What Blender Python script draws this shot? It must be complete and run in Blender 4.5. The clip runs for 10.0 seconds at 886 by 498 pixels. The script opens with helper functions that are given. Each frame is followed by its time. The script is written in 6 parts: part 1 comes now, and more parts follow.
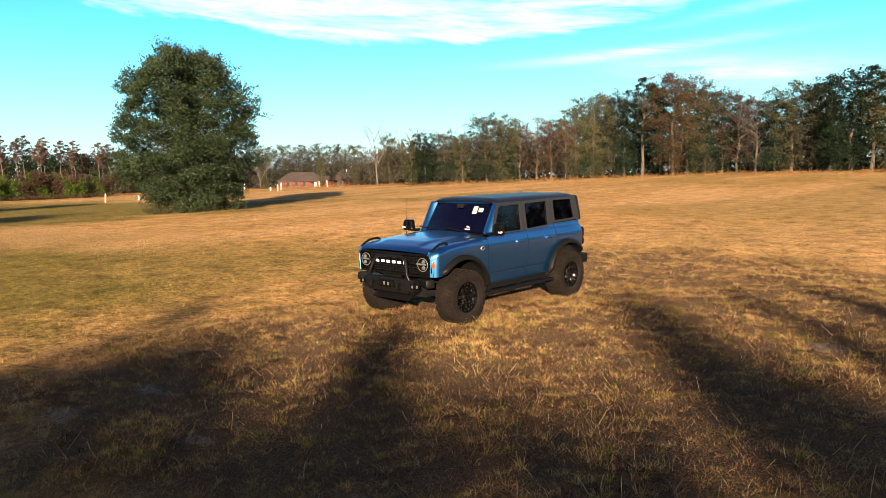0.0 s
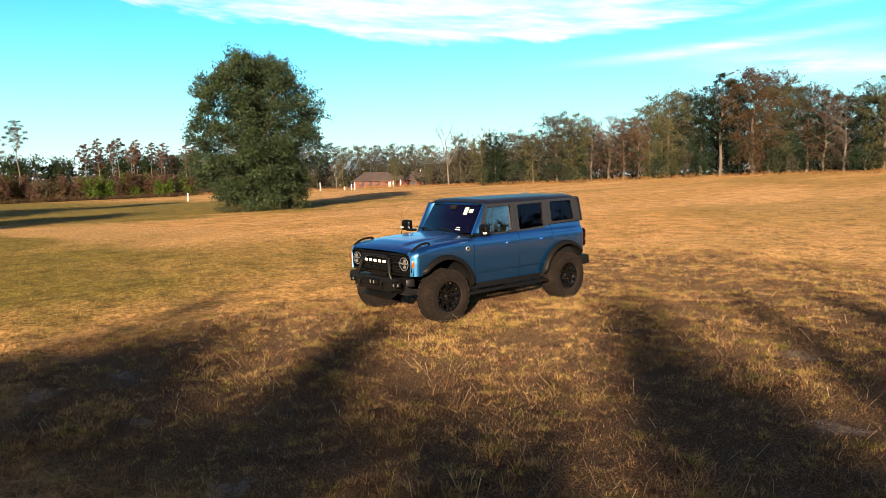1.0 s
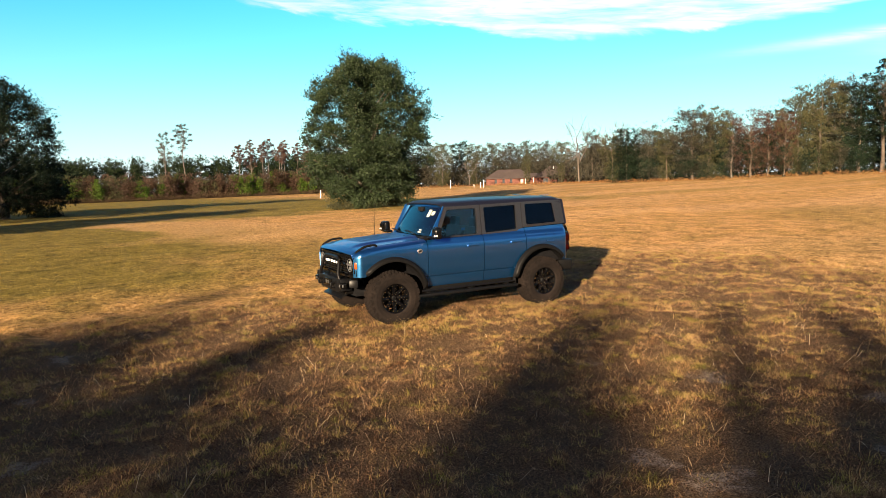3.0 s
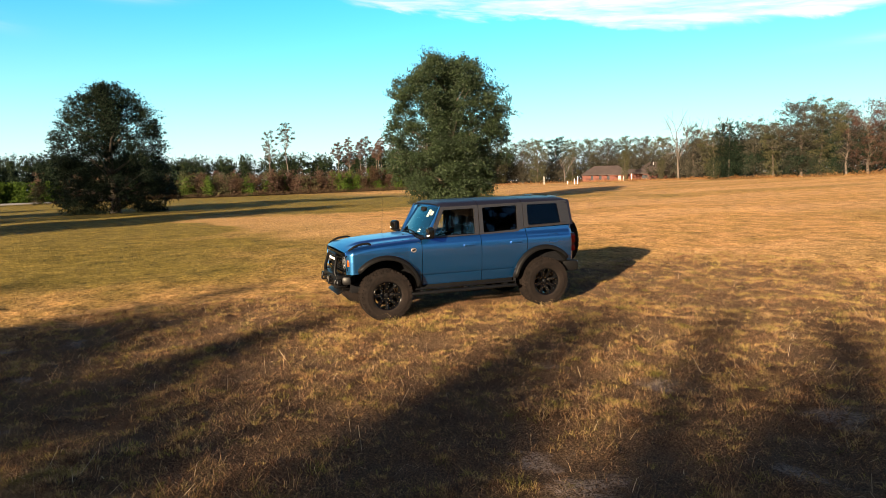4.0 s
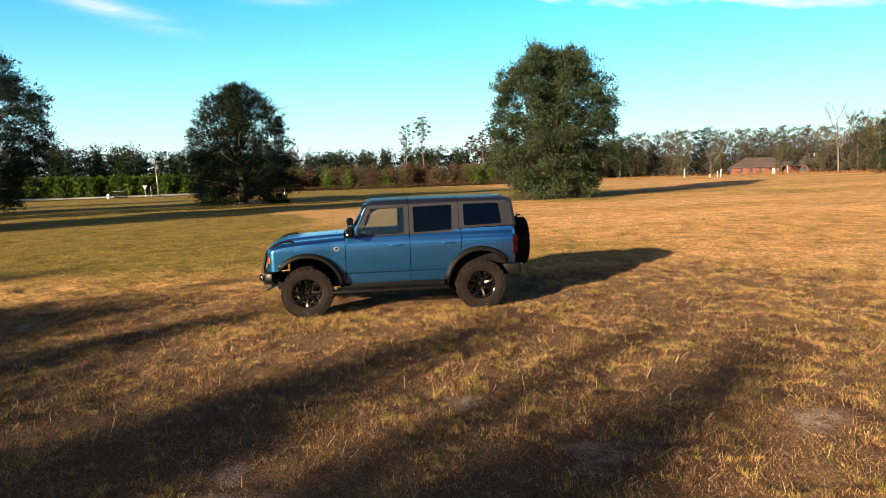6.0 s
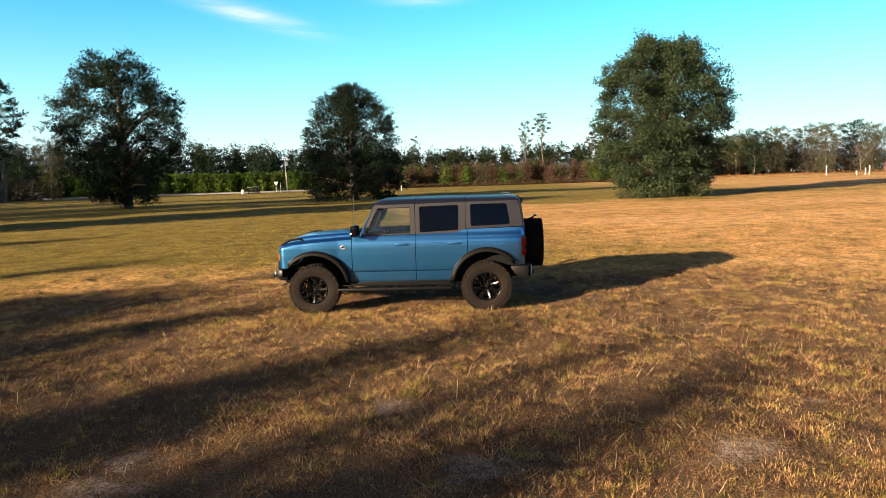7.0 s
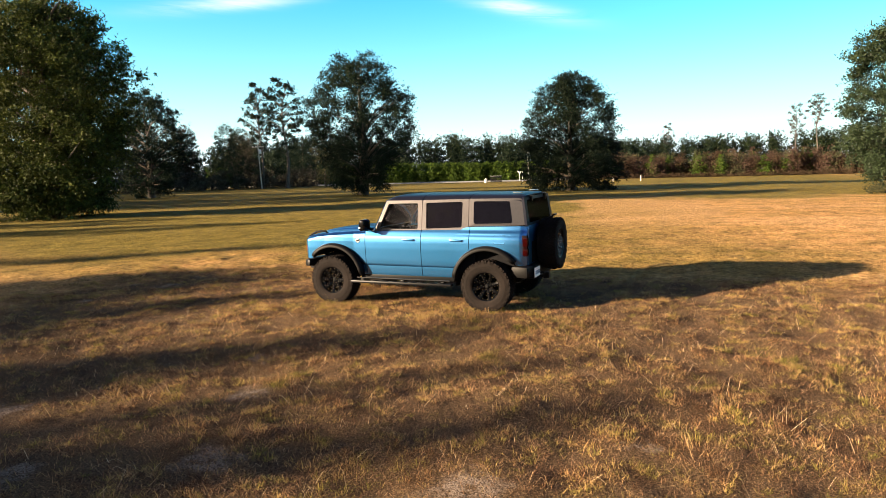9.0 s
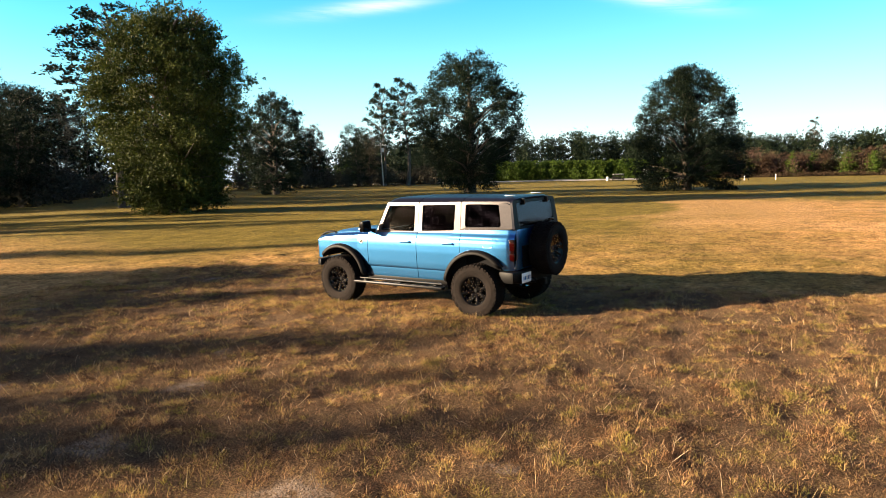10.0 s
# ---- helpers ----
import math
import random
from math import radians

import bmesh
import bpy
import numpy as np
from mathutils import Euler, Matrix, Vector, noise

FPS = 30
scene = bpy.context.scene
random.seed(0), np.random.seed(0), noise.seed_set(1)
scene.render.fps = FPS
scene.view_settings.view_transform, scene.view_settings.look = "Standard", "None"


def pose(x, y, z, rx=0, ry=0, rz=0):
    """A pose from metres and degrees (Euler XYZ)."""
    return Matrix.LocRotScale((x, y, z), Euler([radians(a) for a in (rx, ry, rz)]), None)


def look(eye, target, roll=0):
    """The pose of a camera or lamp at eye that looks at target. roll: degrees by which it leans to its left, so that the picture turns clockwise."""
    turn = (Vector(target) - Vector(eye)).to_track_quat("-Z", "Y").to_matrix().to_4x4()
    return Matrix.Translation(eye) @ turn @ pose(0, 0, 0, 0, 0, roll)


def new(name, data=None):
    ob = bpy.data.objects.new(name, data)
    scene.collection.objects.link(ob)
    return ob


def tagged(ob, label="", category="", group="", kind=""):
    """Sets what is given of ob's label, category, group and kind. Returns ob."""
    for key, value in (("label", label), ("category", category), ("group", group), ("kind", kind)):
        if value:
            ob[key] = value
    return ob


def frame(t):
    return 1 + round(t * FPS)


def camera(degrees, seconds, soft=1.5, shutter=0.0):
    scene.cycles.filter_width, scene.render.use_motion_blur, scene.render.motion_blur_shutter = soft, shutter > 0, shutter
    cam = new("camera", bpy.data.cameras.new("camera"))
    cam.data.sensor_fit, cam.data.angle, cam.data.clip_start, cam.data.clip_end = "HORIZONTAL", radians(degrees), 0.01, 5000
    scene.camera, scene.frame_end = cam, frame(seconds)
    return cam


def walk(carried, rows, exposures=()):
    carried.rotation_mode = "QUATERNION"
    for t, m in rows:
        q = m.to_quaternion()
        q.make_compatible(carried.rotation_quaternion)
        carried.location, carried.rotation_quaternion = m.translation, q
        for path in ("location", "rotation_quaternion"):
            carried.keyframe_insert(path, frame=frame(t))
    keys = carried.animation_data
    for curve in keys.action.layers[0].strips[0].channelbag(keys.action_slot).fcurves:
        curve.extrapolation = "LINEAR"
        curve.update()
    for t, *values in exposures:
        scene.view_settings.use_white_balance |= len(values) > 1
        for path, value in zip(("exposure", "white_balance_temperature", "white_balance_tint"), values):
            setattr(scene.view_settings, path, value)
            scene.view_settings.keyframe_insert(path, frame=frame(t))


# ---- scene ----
cam = camera(66.1, 10.0, soft=0.8)
ROWS = [
    (0.0, 0.114, 0.008, 2.276, 39.40, -6.47, -1.24),
    (0.5, 0.758, 0.378, 2.280, 42.86, -6.43, -1.29),
    (1.0, 1.349, 0.809, 2.279, 45.88, -6.36, -1.35),
    (1.5, 1.870, 1.313, 2.278, 48.50, -6.33, -1.37),
    (2.0, 2.310, 1.883, 2.280, 51.01, -6.28, -1.44),
    (2.5, 2.727, 2.526, 2.279, 53.99, -6.27, -1.49),
    (4.0, 4.205, 4.611, 2.318, 66.11, -6.39, -1.57),
    (4.5, 4.547, 5.419, 2.316, 69.47, -6.46, -1.56),
    (5.0, 4.811, 6.286, 2.315, 71.40, -6.60, -1.62),
    (5.5, 4.967, 7.205, 2.319, 74.20, -6.68, -1.62),
    (7.0, 5.238, 10.137, 2.313, 88.77, -6.66, -1.70),
    (7.5, 5.176, 11.159, 2.311, 94.19, -6.73, -1.70),
    (8.0, 5.034, 12.178, 2.308, 99.30, -6.89, -1.71),
    (8.5, 4.799, 13.202, 2.307, 104.59, -7.00, -1.76),
    (9.0, 4.455, 14.214, 2.311, 110.20, -6.94, -1.77),
    (9.5, 3.999, 15.211, 2.318, 115.62, -6.85, -1.75),
    (10.0, 3.456, 16.185, 2.324, 120.90, -6.82, -1.77),
]
walk(cam, [(t, pose(x, y, z, 0, 0, yaw) @ pose(0, 0, 0, 90 + pitch) @ pose(0, 0, 0, 0, 0, roll)) for t, x, y, z, yaw, pitch, roll in ROWS],
     [(0.0, 2.26), (4.0, 2.26), (5.5, 2.29), (7.5, 2.43), (8.5, 2.56), (10.0, 2.63)])

# ---- light ----
SUN_EL, SUN_DIR = 13.7, Vector((0.60, -0.80))          # the sun stands low, off the car's front left corner
world = bpy.data.worlds.new("sky")
scene.world = world
world.use_nodes = True
wn, wl = world.node_tree.nodes, world.node_tree.links
wn.clear()
w_out, w_bg = wn.new("ShaderNodeOutputWorld"), wn.new("ShaderNodeBackground")
sky = wn.new("ShaderNodeTexSky")
sky.sky_type, sky.sun_disc = "NISHITA", False
sky.sun_elevation, sky.sun_rotation = radians(SUN_EL), math.atan2(SUN_DIR.x, SUN_DIR.y)
sky.air_density, sky.dust_density, sky.ozone_density, sky.altitude = 1.0, 0.6, 1.0, 50
# thin cirrus: fibrous streaks at their bearings (degrees west of north) and heights over the horizon
w_co = wn.new("ShaderNodeTexCoord")
w_sep = wn.new("ShaderNodeSeparateXYZ")
wl.new(w_co.outputs["Generated"], w_sep.inputs[0])


def w_math(op, a, b=None, c=None, clamp=False):
    n = wn.new("ShaderNodeMath")
    n.operation, n.use_clamp = op, clamp
    for i, v in enumerate((a, b, c)):
        if v is None:
            continue
        if isinstance(v, (int, float)):
            n.inputs[i].default_value = v
        else:
            wl.new(v, n.inputs[i])
    return n.outputs[0]


w_az = w_math("MULTIPLY", w_math("ARCTAN2", w_math("MULTIPLY", w_sep.outputs[0], -1.0), w_sep.outputs[1]), 57.296)
w_el = w_math("MULTIPLY", w_math("ARCSINE", w_sep.outputs[2]), 57.296)


# clear sky: bright cyan low down, deepening towards the zenith
w_low = wn.new("ShaderNodeMapRange")
w_low.interpolation_type = "SMOOTHSTEP"
w_low.inputs["From Min"].default_value, w_low.inputs["From Max"].default_value = 17, 38
wl.new(w_el, w_low.inputs["Value"])
w_hue = wn.new("ShaderNodeMix")
w_hue.data_type = "RGBA"
wl.new(w_low.outputs[0], w_hue.inputs[0])
w_hue.inputs[6].default_value, w_hue.inputs[7].default_value = (0.21, 0.90, 1.116, 1), (0.34, 0.21, 0.46, 1)
w_tint = wn.new("ShaderNodeMix")
w_tint.data_type, w_tint.blend_type = "RGBA", "MULTIPLY"
w_tint.inputs[0].default_value = 1.0
wl.new(sky.outputs[0], w_tint.inputs[6])
# towards the sun the sky keeps its own warm glow
w_dot = wn.new("ShaderNodeVectorMath")
w_dot.operation = "DOT_PRODUCT"
wl.new(w_co.outputs["Generated"], w_dot.inputs[0])
w_dot.inputs[1].default_value = (SUN_DIR.x * math.cos(radians(SUN_EL)), SUN_DIR.y * math.cos(radians(SUN_EL)), math.sin(radians(SUN_EL)))
w_near = wn.new("ShaderNodeMapRange")
w_near.interpolation_type = "SMOOTHSTEP"
w_near.inputs["From Min"].default_value, w_near.inputs["From Max"].default_value = 0.42, 0.92
wl.new(w_dot.outputs["Value"], w_near.inputs["Value"])
w_glow = wn.new("ShaderNodeMix")
w_glow.data_type = "RGBA"
wl.new(w_near.outputs[0], w_glow.inputs[0])
wl.new(w_hue.outputs[2], w_glow.inputs[6])
w_glow.inputs[7].default_value = (1.0, 0.78, 0.56, 1)
wl.new(w_glow.outputs[2], w_tint.inputs[7])


def w_noise(sx, sy, shear, scale, detail, distort):
    c = wn.new("ShaderNodeCombineXYZ")
    wl.new(w_math("MULTIPLY", w_az, sx), c.inputs[0])
    wl.new(w_math("MULTIPLY", w_math("ADD", w_el, w_math("MULTIPLY", w_az, shear)), sy), c.inputs[1])
    n = wn.new("ShaderNodeTexNoise")
    n.inputs["Scale"].default_value, n.inputs["Detail"].default_value = scale, detail
    n.inputs["Roughness"].default_value, n.inputs["Distortion"].default_value = 0.55, distort
    wl.new(c.outputs[0], n.inputs[0])
    return n.outputs[0]


def w_band(a0, e0, wa, we, slope, weight):
    """A soft streak: its middle, half-length, half-height and slope, in degrees."""
    da = w_math("SUBTRACT", w_az, a0)
    de = w_math("SUBTRACT", w_math("SUBTRACT", w_el, e0), w_math("MULTIPLY", da, slope))
    qa, qe = w_math("DIVIDE", da, wa), w_math("DIVIDE", de, we)
    return w_math("MULTIPLY", w_math("EXPONENT", w_math("MULTIPLY", w_math("ADD", w_math("MULTIPLY", qa, qa), w_math("MULTIPLY", qe, qe)), -1.0)), weight)


def w_step(value, lo, hi):
    n = wn.new("ShaderNodeMapRange")
    n.interpolation_type = "SMOOTHSTEP"
    n.inputs["From Min"].default_value, n.inputs["From Max"].default_value = lo, hi
    wl.new(value, n.inputs["Value"])
    return n.outputs[0]


# the great sheet: its under edge sags to its lowest in the north-west
w_da = w_math("SUBTRACT", w_az, 36.0)
w_hi, w_lo = w_math("MAXIMUM", w_da, 0.0), w_math("MINIMUM", w_da, 0.0)
w_sag = w_math("ADD", w_math("MULTIPLY", w_math("MULTIPLY", w_hi, w_hi), 0.0023), w_math("MULTIPLY", w_math("MULTIPLY", w_lo, w_lo), 0.0065))
w_over = w_math("ADD", w_math("SUBTRACT", w_el, w_math("ADD", w_sag, 10.1)), w_math("MULTIPLY", w_math("SUBTRACT", w_noise(0.10, 0.5, -0.07, 1.0, 8, 1.0), 0.5), 4.0))
w_sheet = w_math("MULTIPLY", w_math("MULTIPLY", w_step(w_over, 0.0, 0.8), w_step(w_over, 6.0, 2.2)), w_math("MULTIPLY", w_step(w_az, 8.0, 24.0), w_step(w_az, 92.0, 66.0)))
w_sum = w_math("MULTIPLY", w_sheet, 1.15)
for streak in ((24, 9.0, 8, 0.36, -0.06, 1.25), (16, 7.2, 7, 0.95, 0.08, 1.2), (15, 11.6, 6, 0.35, -0.12, 0.5), (103.5, 12.3, 4, 0.6, 0.22, 0.8), (89.7, 13.5, 3, 0.4, 0.0, 0.5), (126, 12.9, 5.5, 0.5, -0.12, 0.65), (150, 24, 25, 4, 0.1, 0.6), (20, 28, 40, 5, 0.1, 0.7), (-60, 20, 30, 4, 0.05, 0.6)):
    g = w_band(*streak)
    w_sum = w_math("ADD", w_sum, g)
w_fib = w_math("ADD", w_math("MULTIPLY", w_noise(0.07, 0.75, -0.07, 1.0, 9, 0.9), 2.6), w_math("MULTIPLY", w_noise(0.25, 2.2, -0.07, 1.0, 7, 1.2), 1.2))
w_mask = w_math("MULTIPLY", w_sum, w_math("SUBTRACT", w_fib, 1.22), None, True)
w_cl = wn.new("ShaderNodeMix")
w_cl.data_type = "RGBA"
wl.new(w_mask, w_cl.inputs[0])
wl.new(w_tint.outputs[2], w_cl.inputs[6])
w_cl.inputs[7].default_value = (4.2, 4.38, 4.44, 1)
# pale haze towards the horizon
w_haze = wn.new("ShaderNodeMix")
w_haze.data_type = "RGBA"
w_hz = w_math("POWER", w_math("SUBTRACT", 1.0, w_math("MULTIPLY", w_sep.outputs[2], 3.6, None, True), None, True), 2.2)
wl.new(w_math("MULTIPLY", w_hz, 0.92), w_haze.inputs[0])
wl.new(w_cl.outputs[2], w_haze.inputs[6])
w_haze.inputs[7].default_value = (4.74, 5.16, 5.46, 1)
wl.new(w_haze.outputs[2], w_bg.inputs[0])
w_bg.inputs[1].default_value = 0.05
wl.new(w_bg.outputs[0], w_out.inputs[0])

sun = new("sun", bpy.data.lights.new("sun", "SUN"))
sun.data.energy, sun.data.angle, sun.data.color = 5.0, radians(0.8), (1.0, 0.76, 0.51)
sun.matrix_world = look((0, 0, 0), -Vector((SUN_DIR.x * math.cos(radians(SUN_EL)), SUN_DIR.y * math.cos(radians(SUN_EL)), math.sin(radians(SUN_EL)))))


# ---- materials ----
def material(name, rough=0.6, metal=0.0, spec=0.5):
    m = bpy.data.materials.new(name)
    m.use_nodes = True
    m.node_tree.nodes.clear()
    out = m.node_tree.nodes.new("ShaderNodeOutputMaterial")
    b = m.node_tree.nodes.new("ShaderNodeBsdfPrincipled")
    b.name = "surface"
    b.inputs["Roughness"].default_value, b.inputs["Metallic"].default_value = rough, metal
    b.inputs["Specular IOR Level"].default_value = spec
    m.node_tree.links.new(b.outputs[0], out.inputs[0])
    return m


def node(m, kind, **inputs):
    n = m.node_tree.nodes.new(kind)
    for key, v in inputs.items():
        k = key.replace("_", " ")
        if isinstance(v, bpy.types.NodeSocket):
            m.node_tree.links.new(v, n.inputs[k])
        else:
            n.inputs[k].default_value = v
    return n


def ramp(m, fac, stops):
    n = m.node_tree.nodes.new("ShaderNodeValToRGB")
    e = n.color_ramp.elements
    while len(e) < len(stops):
        e.new(0.5)
    for el, (p, c) in zip(e, stops):
        el.position, el.color = p, (*c, 1) if len(c) == 3 else c
    m.node_tree.links.new(fac, n.inputs[0])
    return n.outputs[0]


def mix(m, fac, a, b, blend="MIX"):
    n = m.node_tree.nodes.new("ShaderNodeMix")
    n.data_type, n.blend_type = "RGBA", blend
    for i, v in ((0, fac), (6, a), (7, b)):
        if isinstance(v, bpy.types.NodeSocket):
            m.node_tree.links.new(v, n.inputs[i])
        else:
            n.inputs[i].default_value = v if i == 0 else (*v, 1)
    return n.outputs[2]


def coords(m, scale=(1, 1, 1), turn=0.0, which="Object"):
    c = m.node_tree.nodes.new("ShaderNodeTexCoord")
    mp = m.node_tree.nodes.new("ShaderNodeMapping")
    mp.inputs["Scale"].default_value, mp.inputs["Rotation"].default_value = scale, (0, 0, turn)
    m.node_tree.links.new(c.outputs[which], mp.inputs[0])
    return mp.outputs[0]


def noise_of(m, vec, scale, detail=5.0, rough=0.55, distortion=0.0):
    return node(m, "ShaderNodeTexNoise", Vector=vec, Scale=scale, Detail=detail, Roughness=rough, Distortion=distortion).outputs[0]


def finish(m, colour=None, bump=None, depth=0.01, rough=None):
    b, l = m.node_tree.nodes["surface"], m.node_tree.links
    if isinstance(colour, bpy.types.NodeSocket):
        l.new(colour, b.inputs["Base Color"])
    elif colour:
        b.inputs["Base Color"].default_value = (*colour, 1)
    if bump is not None:
        l.new(node(m, "ShaderNodeBump", Height=bump, Distance=depth, Strength=1.0).outputs[0], b.inputs["Normal"])
    if rough is not None:
        l.new(rough, b.inputs["Roughness"])
    return m


def speckled(name, dark, light, scale=8.0, rough=0.6, metal=0.0, depth=0.004, spec=0.5):
    """A surface with grain at two scales between two colours."""
    m = material(name, rough, metal, spec)
    v = coords(m)
    a, b = noise_of(m, v, scale, 6), noise_of(m, v, scale * 0.17, 3)
    f = node(m, "ShaderNodeMath", Value=a)
    f.operation = "ADD"
    m.node_tree.links.new(b, f.inputs[1])
    h = node(m, "ShaderNodeMath", Value=f.outputs[0])
    h.operation, h.inputs[1].default_value = "MULTIPLY", 0.5
    return finish(m, ramp(m, h.outputs[0], [(0.35, dark), (0.65, light)]), a, depth)


def leafy(name, stops, gloss=0.6, through_light=0.16, spec=0.07):
    """Foliage: each leaf takes a colour of its own, tinted tree by tree."""
    m = material(name, gloss, 0, spec)
    g = m.node_tree.nodes.new("ShaderNodeNewGeometry")
    o = m.node_tree.nodes.new("ShaderNodeObjectInfo")
    v = coords(m)
    f = node(m, "ShaderNodeMath", Value=g.outputs["Random Per Island"])
    f.operation, f.inputs[1].default_value = "MULTIPLY", 0.55
    k = node(m, "ShaderNodeMath", Value=noise_of(m, v, 0.45, 3))
    k.operation, k.inputs[1].default_value, k.inputs[2].default_value = "MULTIPLY_ADD", 0.8, -0.18
    s = node(m, "ShaderNodeMath", Value=f.outputs[0])
    s.operation = "ADD"
    m.node_tree.links.new(k.outputs[0], s.inputs[1])
    c = ramp(m, s.outputs[0], stops)
    h = node(m, "ShaderNodeMapRange", Value=o.outputs["Random"], To_Min=0.75, To_Max=1.3)
    hs = node(m, "ShaderNodeHueSaturation", Color=c, Value=h.outputs[0])
    finish(m, hs.outputs[0])
    t = node(m, "ShaderNodeBsdfTranslucent", Color=hs.outputs[0])
    mixer = node(m, "ShaderNodeMixShader", Fac=through_light)
    l = m.node_tree.links
    l.new(m.node_tree.nodes["surface"].outputs[0], mixer.inputs[1]), l.new(t.outputs[0], mixer.inputs[2])
    out = [n for n in m.node_tree.nodes if n.type == "OUTPUT_MATERIAL"][0]
    l.new(mixer.outputs[0], out.inputs[0])
    return m


def smooth_step(m, value, lo, hi):
    n = node(m, "ShaderNodeMapRange", Value=value, From_Min=lo, From_Max=hi)
    n.interpolation_type = "SMOOTHSTEP"
    return n.outputs[0]


def maths(m, op, a, b=None):
    n = m.node_tree.nodes.new("ShaderNodeMath")
    n.operation = op
    for i, v in enumerate((a, b)):
        if isinstance(v, bpy.types.NodeSocket):
            m.node_tree.links.new(v, n.inputs[i])
        elif v is not None:
            n.inputs[i].default_value = v
    return n.outputs[0]


def mown(m, v):
    """Where the field is short and greener: its south and west, with a wandering edge."""
    xyz = node(m, "ShaderNodeSeparateXYZ", Vector=v)
    wob = maths(m, "MULTIPLY", maths(m, "SUBTRACT", noise_of(m, v, 0.09, 4), 0.5), 26.0)
    x, y = maths(m, "ADD", xyz.outputs[0], wob), maths(m, "ADD", xyz.outputs[1], wob)
    south = maths(m, "MULTIPLY", smooth_step(m, y, 19.0, 6.5), smooth_step(m, x, -4.0, -15.0))
    west = maths(m, "MULTIPLY", smooth_step(m, x, -41.0, -47.0), smooth_step(m, y, 58.0, 34.0))
    return maths(m, "MAXIMUM", south, west), x, y


def field_colour(m, v, fine):
    """Dry autumn pasture by place: straw, pinkish rank strips and a patch, olive mown ground; fine shades it blade by blade."""
    vs = coords(m, (1, 0.3, 1), radians(35))
    mid, strips = noise_of(m, v, 0.9, 6, 0.6), noise_of(m, vs, 0.10, 4, 0.55, 0.4)
    straw = ramp(m, fine, [(0.28, (0.074, 0.040, 0.016)), (0.5, (0.425, 0.240, 0.094)), (0.72, (0.745, 0.458, 0.204))])
    olive = ramp(m, fine, [(0.28, (0.036, 0.028, 0.007)), (0.5, (0.130, 0.108, 0.020)), (0.75, (0.262, 0.203, 0.046))])
    pink = ramp(m, fine, [(0.30, (0.095, 0.053, 0.024)), (0.5, (0.435, 0.256, 0.110)), (0.68, (0.715, 0.458, 0.215))])
    c = mix(m, ramp(m, mid, [(0.42, (0, 0, 0)), (0.68, (0.55, 0.55, 0.55))]), straw, olive)
    green, x, y = mown(m, v)
    c = mix(m, ramp(m, strips, [(0.47, (0, 0, 0)), (0.57, (0.9, 0.9, 0.9))]), c, pink)
    c = mix(m, ramp(m, noise_of(m, vs, 0.055, 4, 0.5, 0.3), [(0.53, (0, 0, 0)), (0.60, (0.4, 0.4, 0.4))]), c, olive)
    c = mix(m, maths(m, "MULTIPLY", green, 0.9), c, olive)
    dx, dy = maths(m, "DIVIDE", maths(m, "ADD", x, 31.0), 9.0), maths(m, "DIVIDE", maths(m, "ADD", y, -12.0), 4.8)
    r = maths(m, "ADD", maths(m, "MULTIPLY", dx, dx), maths(m, "MULTIPLY", dy, dy))
    c = mix(m, 0.85, c, ramp(m, noise_of(m, v, 1.3, 6, 0.68), [(0.36, (0.56, 0.58, 0.54)), (0.5, (1.02, 1.02, 1.0)), (0.64, (1.36, 1.31, 1.26))]), "MULTIPLY")
    return mix(m, maths(m, "MULTIPLY", smooth_step(m, r, 1.7, 0.5), 0.65), c, pink)


def field_material():
    """The pasture's soil and thatch, with thin sandy places."""
    m = material("pasture", 0.95, 0, 0.06)
    v = coords(m)
    fine = noise_of(m, v, 9, 8, 0.7)
    c = field_colour(m, v, fine)
    grit = noise_of(m, v, 60, 6, 0.75)
    c = mix(m, 0.75, c, ramp(m, grit, [(0.36, (0.25, 0.24, 0.24)), (0.5, (0.75, 0.75, 0.75)), (0.66, (1.3, 1.25, 1.2))]), "MULTIPLY")
    sand = ramp(m, noise_of(m, v, 0.55, 7, 0.65), [(0.68, (0, 0, 0)), (0.76, (0.5, 0.5, 0.5))])
    away = node(m, "ShaderNodeVectorMath")
    away.operation = "DISTANCE"
    m.node_tree.links.new(v, away.inputs[0])
    away.inputs[1].default_value = (-6.5, 10.2, 0)
    soil = ramp(m, grit, [(0.35, (0.025, 0.017, 0.011)), (0.5, (0.090, 0.057, 0.032)), (0.66, (0.235, 0.155, 0.085))])
    ragged = maths(m, "MULTIPLY", maths(m, "SUBTRACT", noise_of(m, v, 0.7, 5, 0.6), 0.5), 5.0)
    turf = maths(m, "MULTIPLY", smooth_step(m, maths(m, "ADD", away.outputs["Value"], ragged), 9.8, 7.4), smooth_step(m, maths(m, "ADD", node(m, "ShaderNodeSeparateXYZ", Vector=v).outputs[0], ragged), -10.2, -8.2))
    c = mix(m, turf, c, soil)
    worn = maths(m, "MULTIPLY", maths(m, "MAXIMUM", sand, sandy(m, v)), maths(m, "MULTIPLY", smooth_step(m, grit, 0.38, 0.60), smooth_step(m, fine, 0.36, 0.50)))
    c = mix(m, maths(m, "MULTIPLY", worn, 0.62), c, (0.34, 0.285, 0.25))
    return finish(m, c, maths(m, "ADD", fine, maths(m, "MULTIPLY", grit, 0.35)), 0.07)


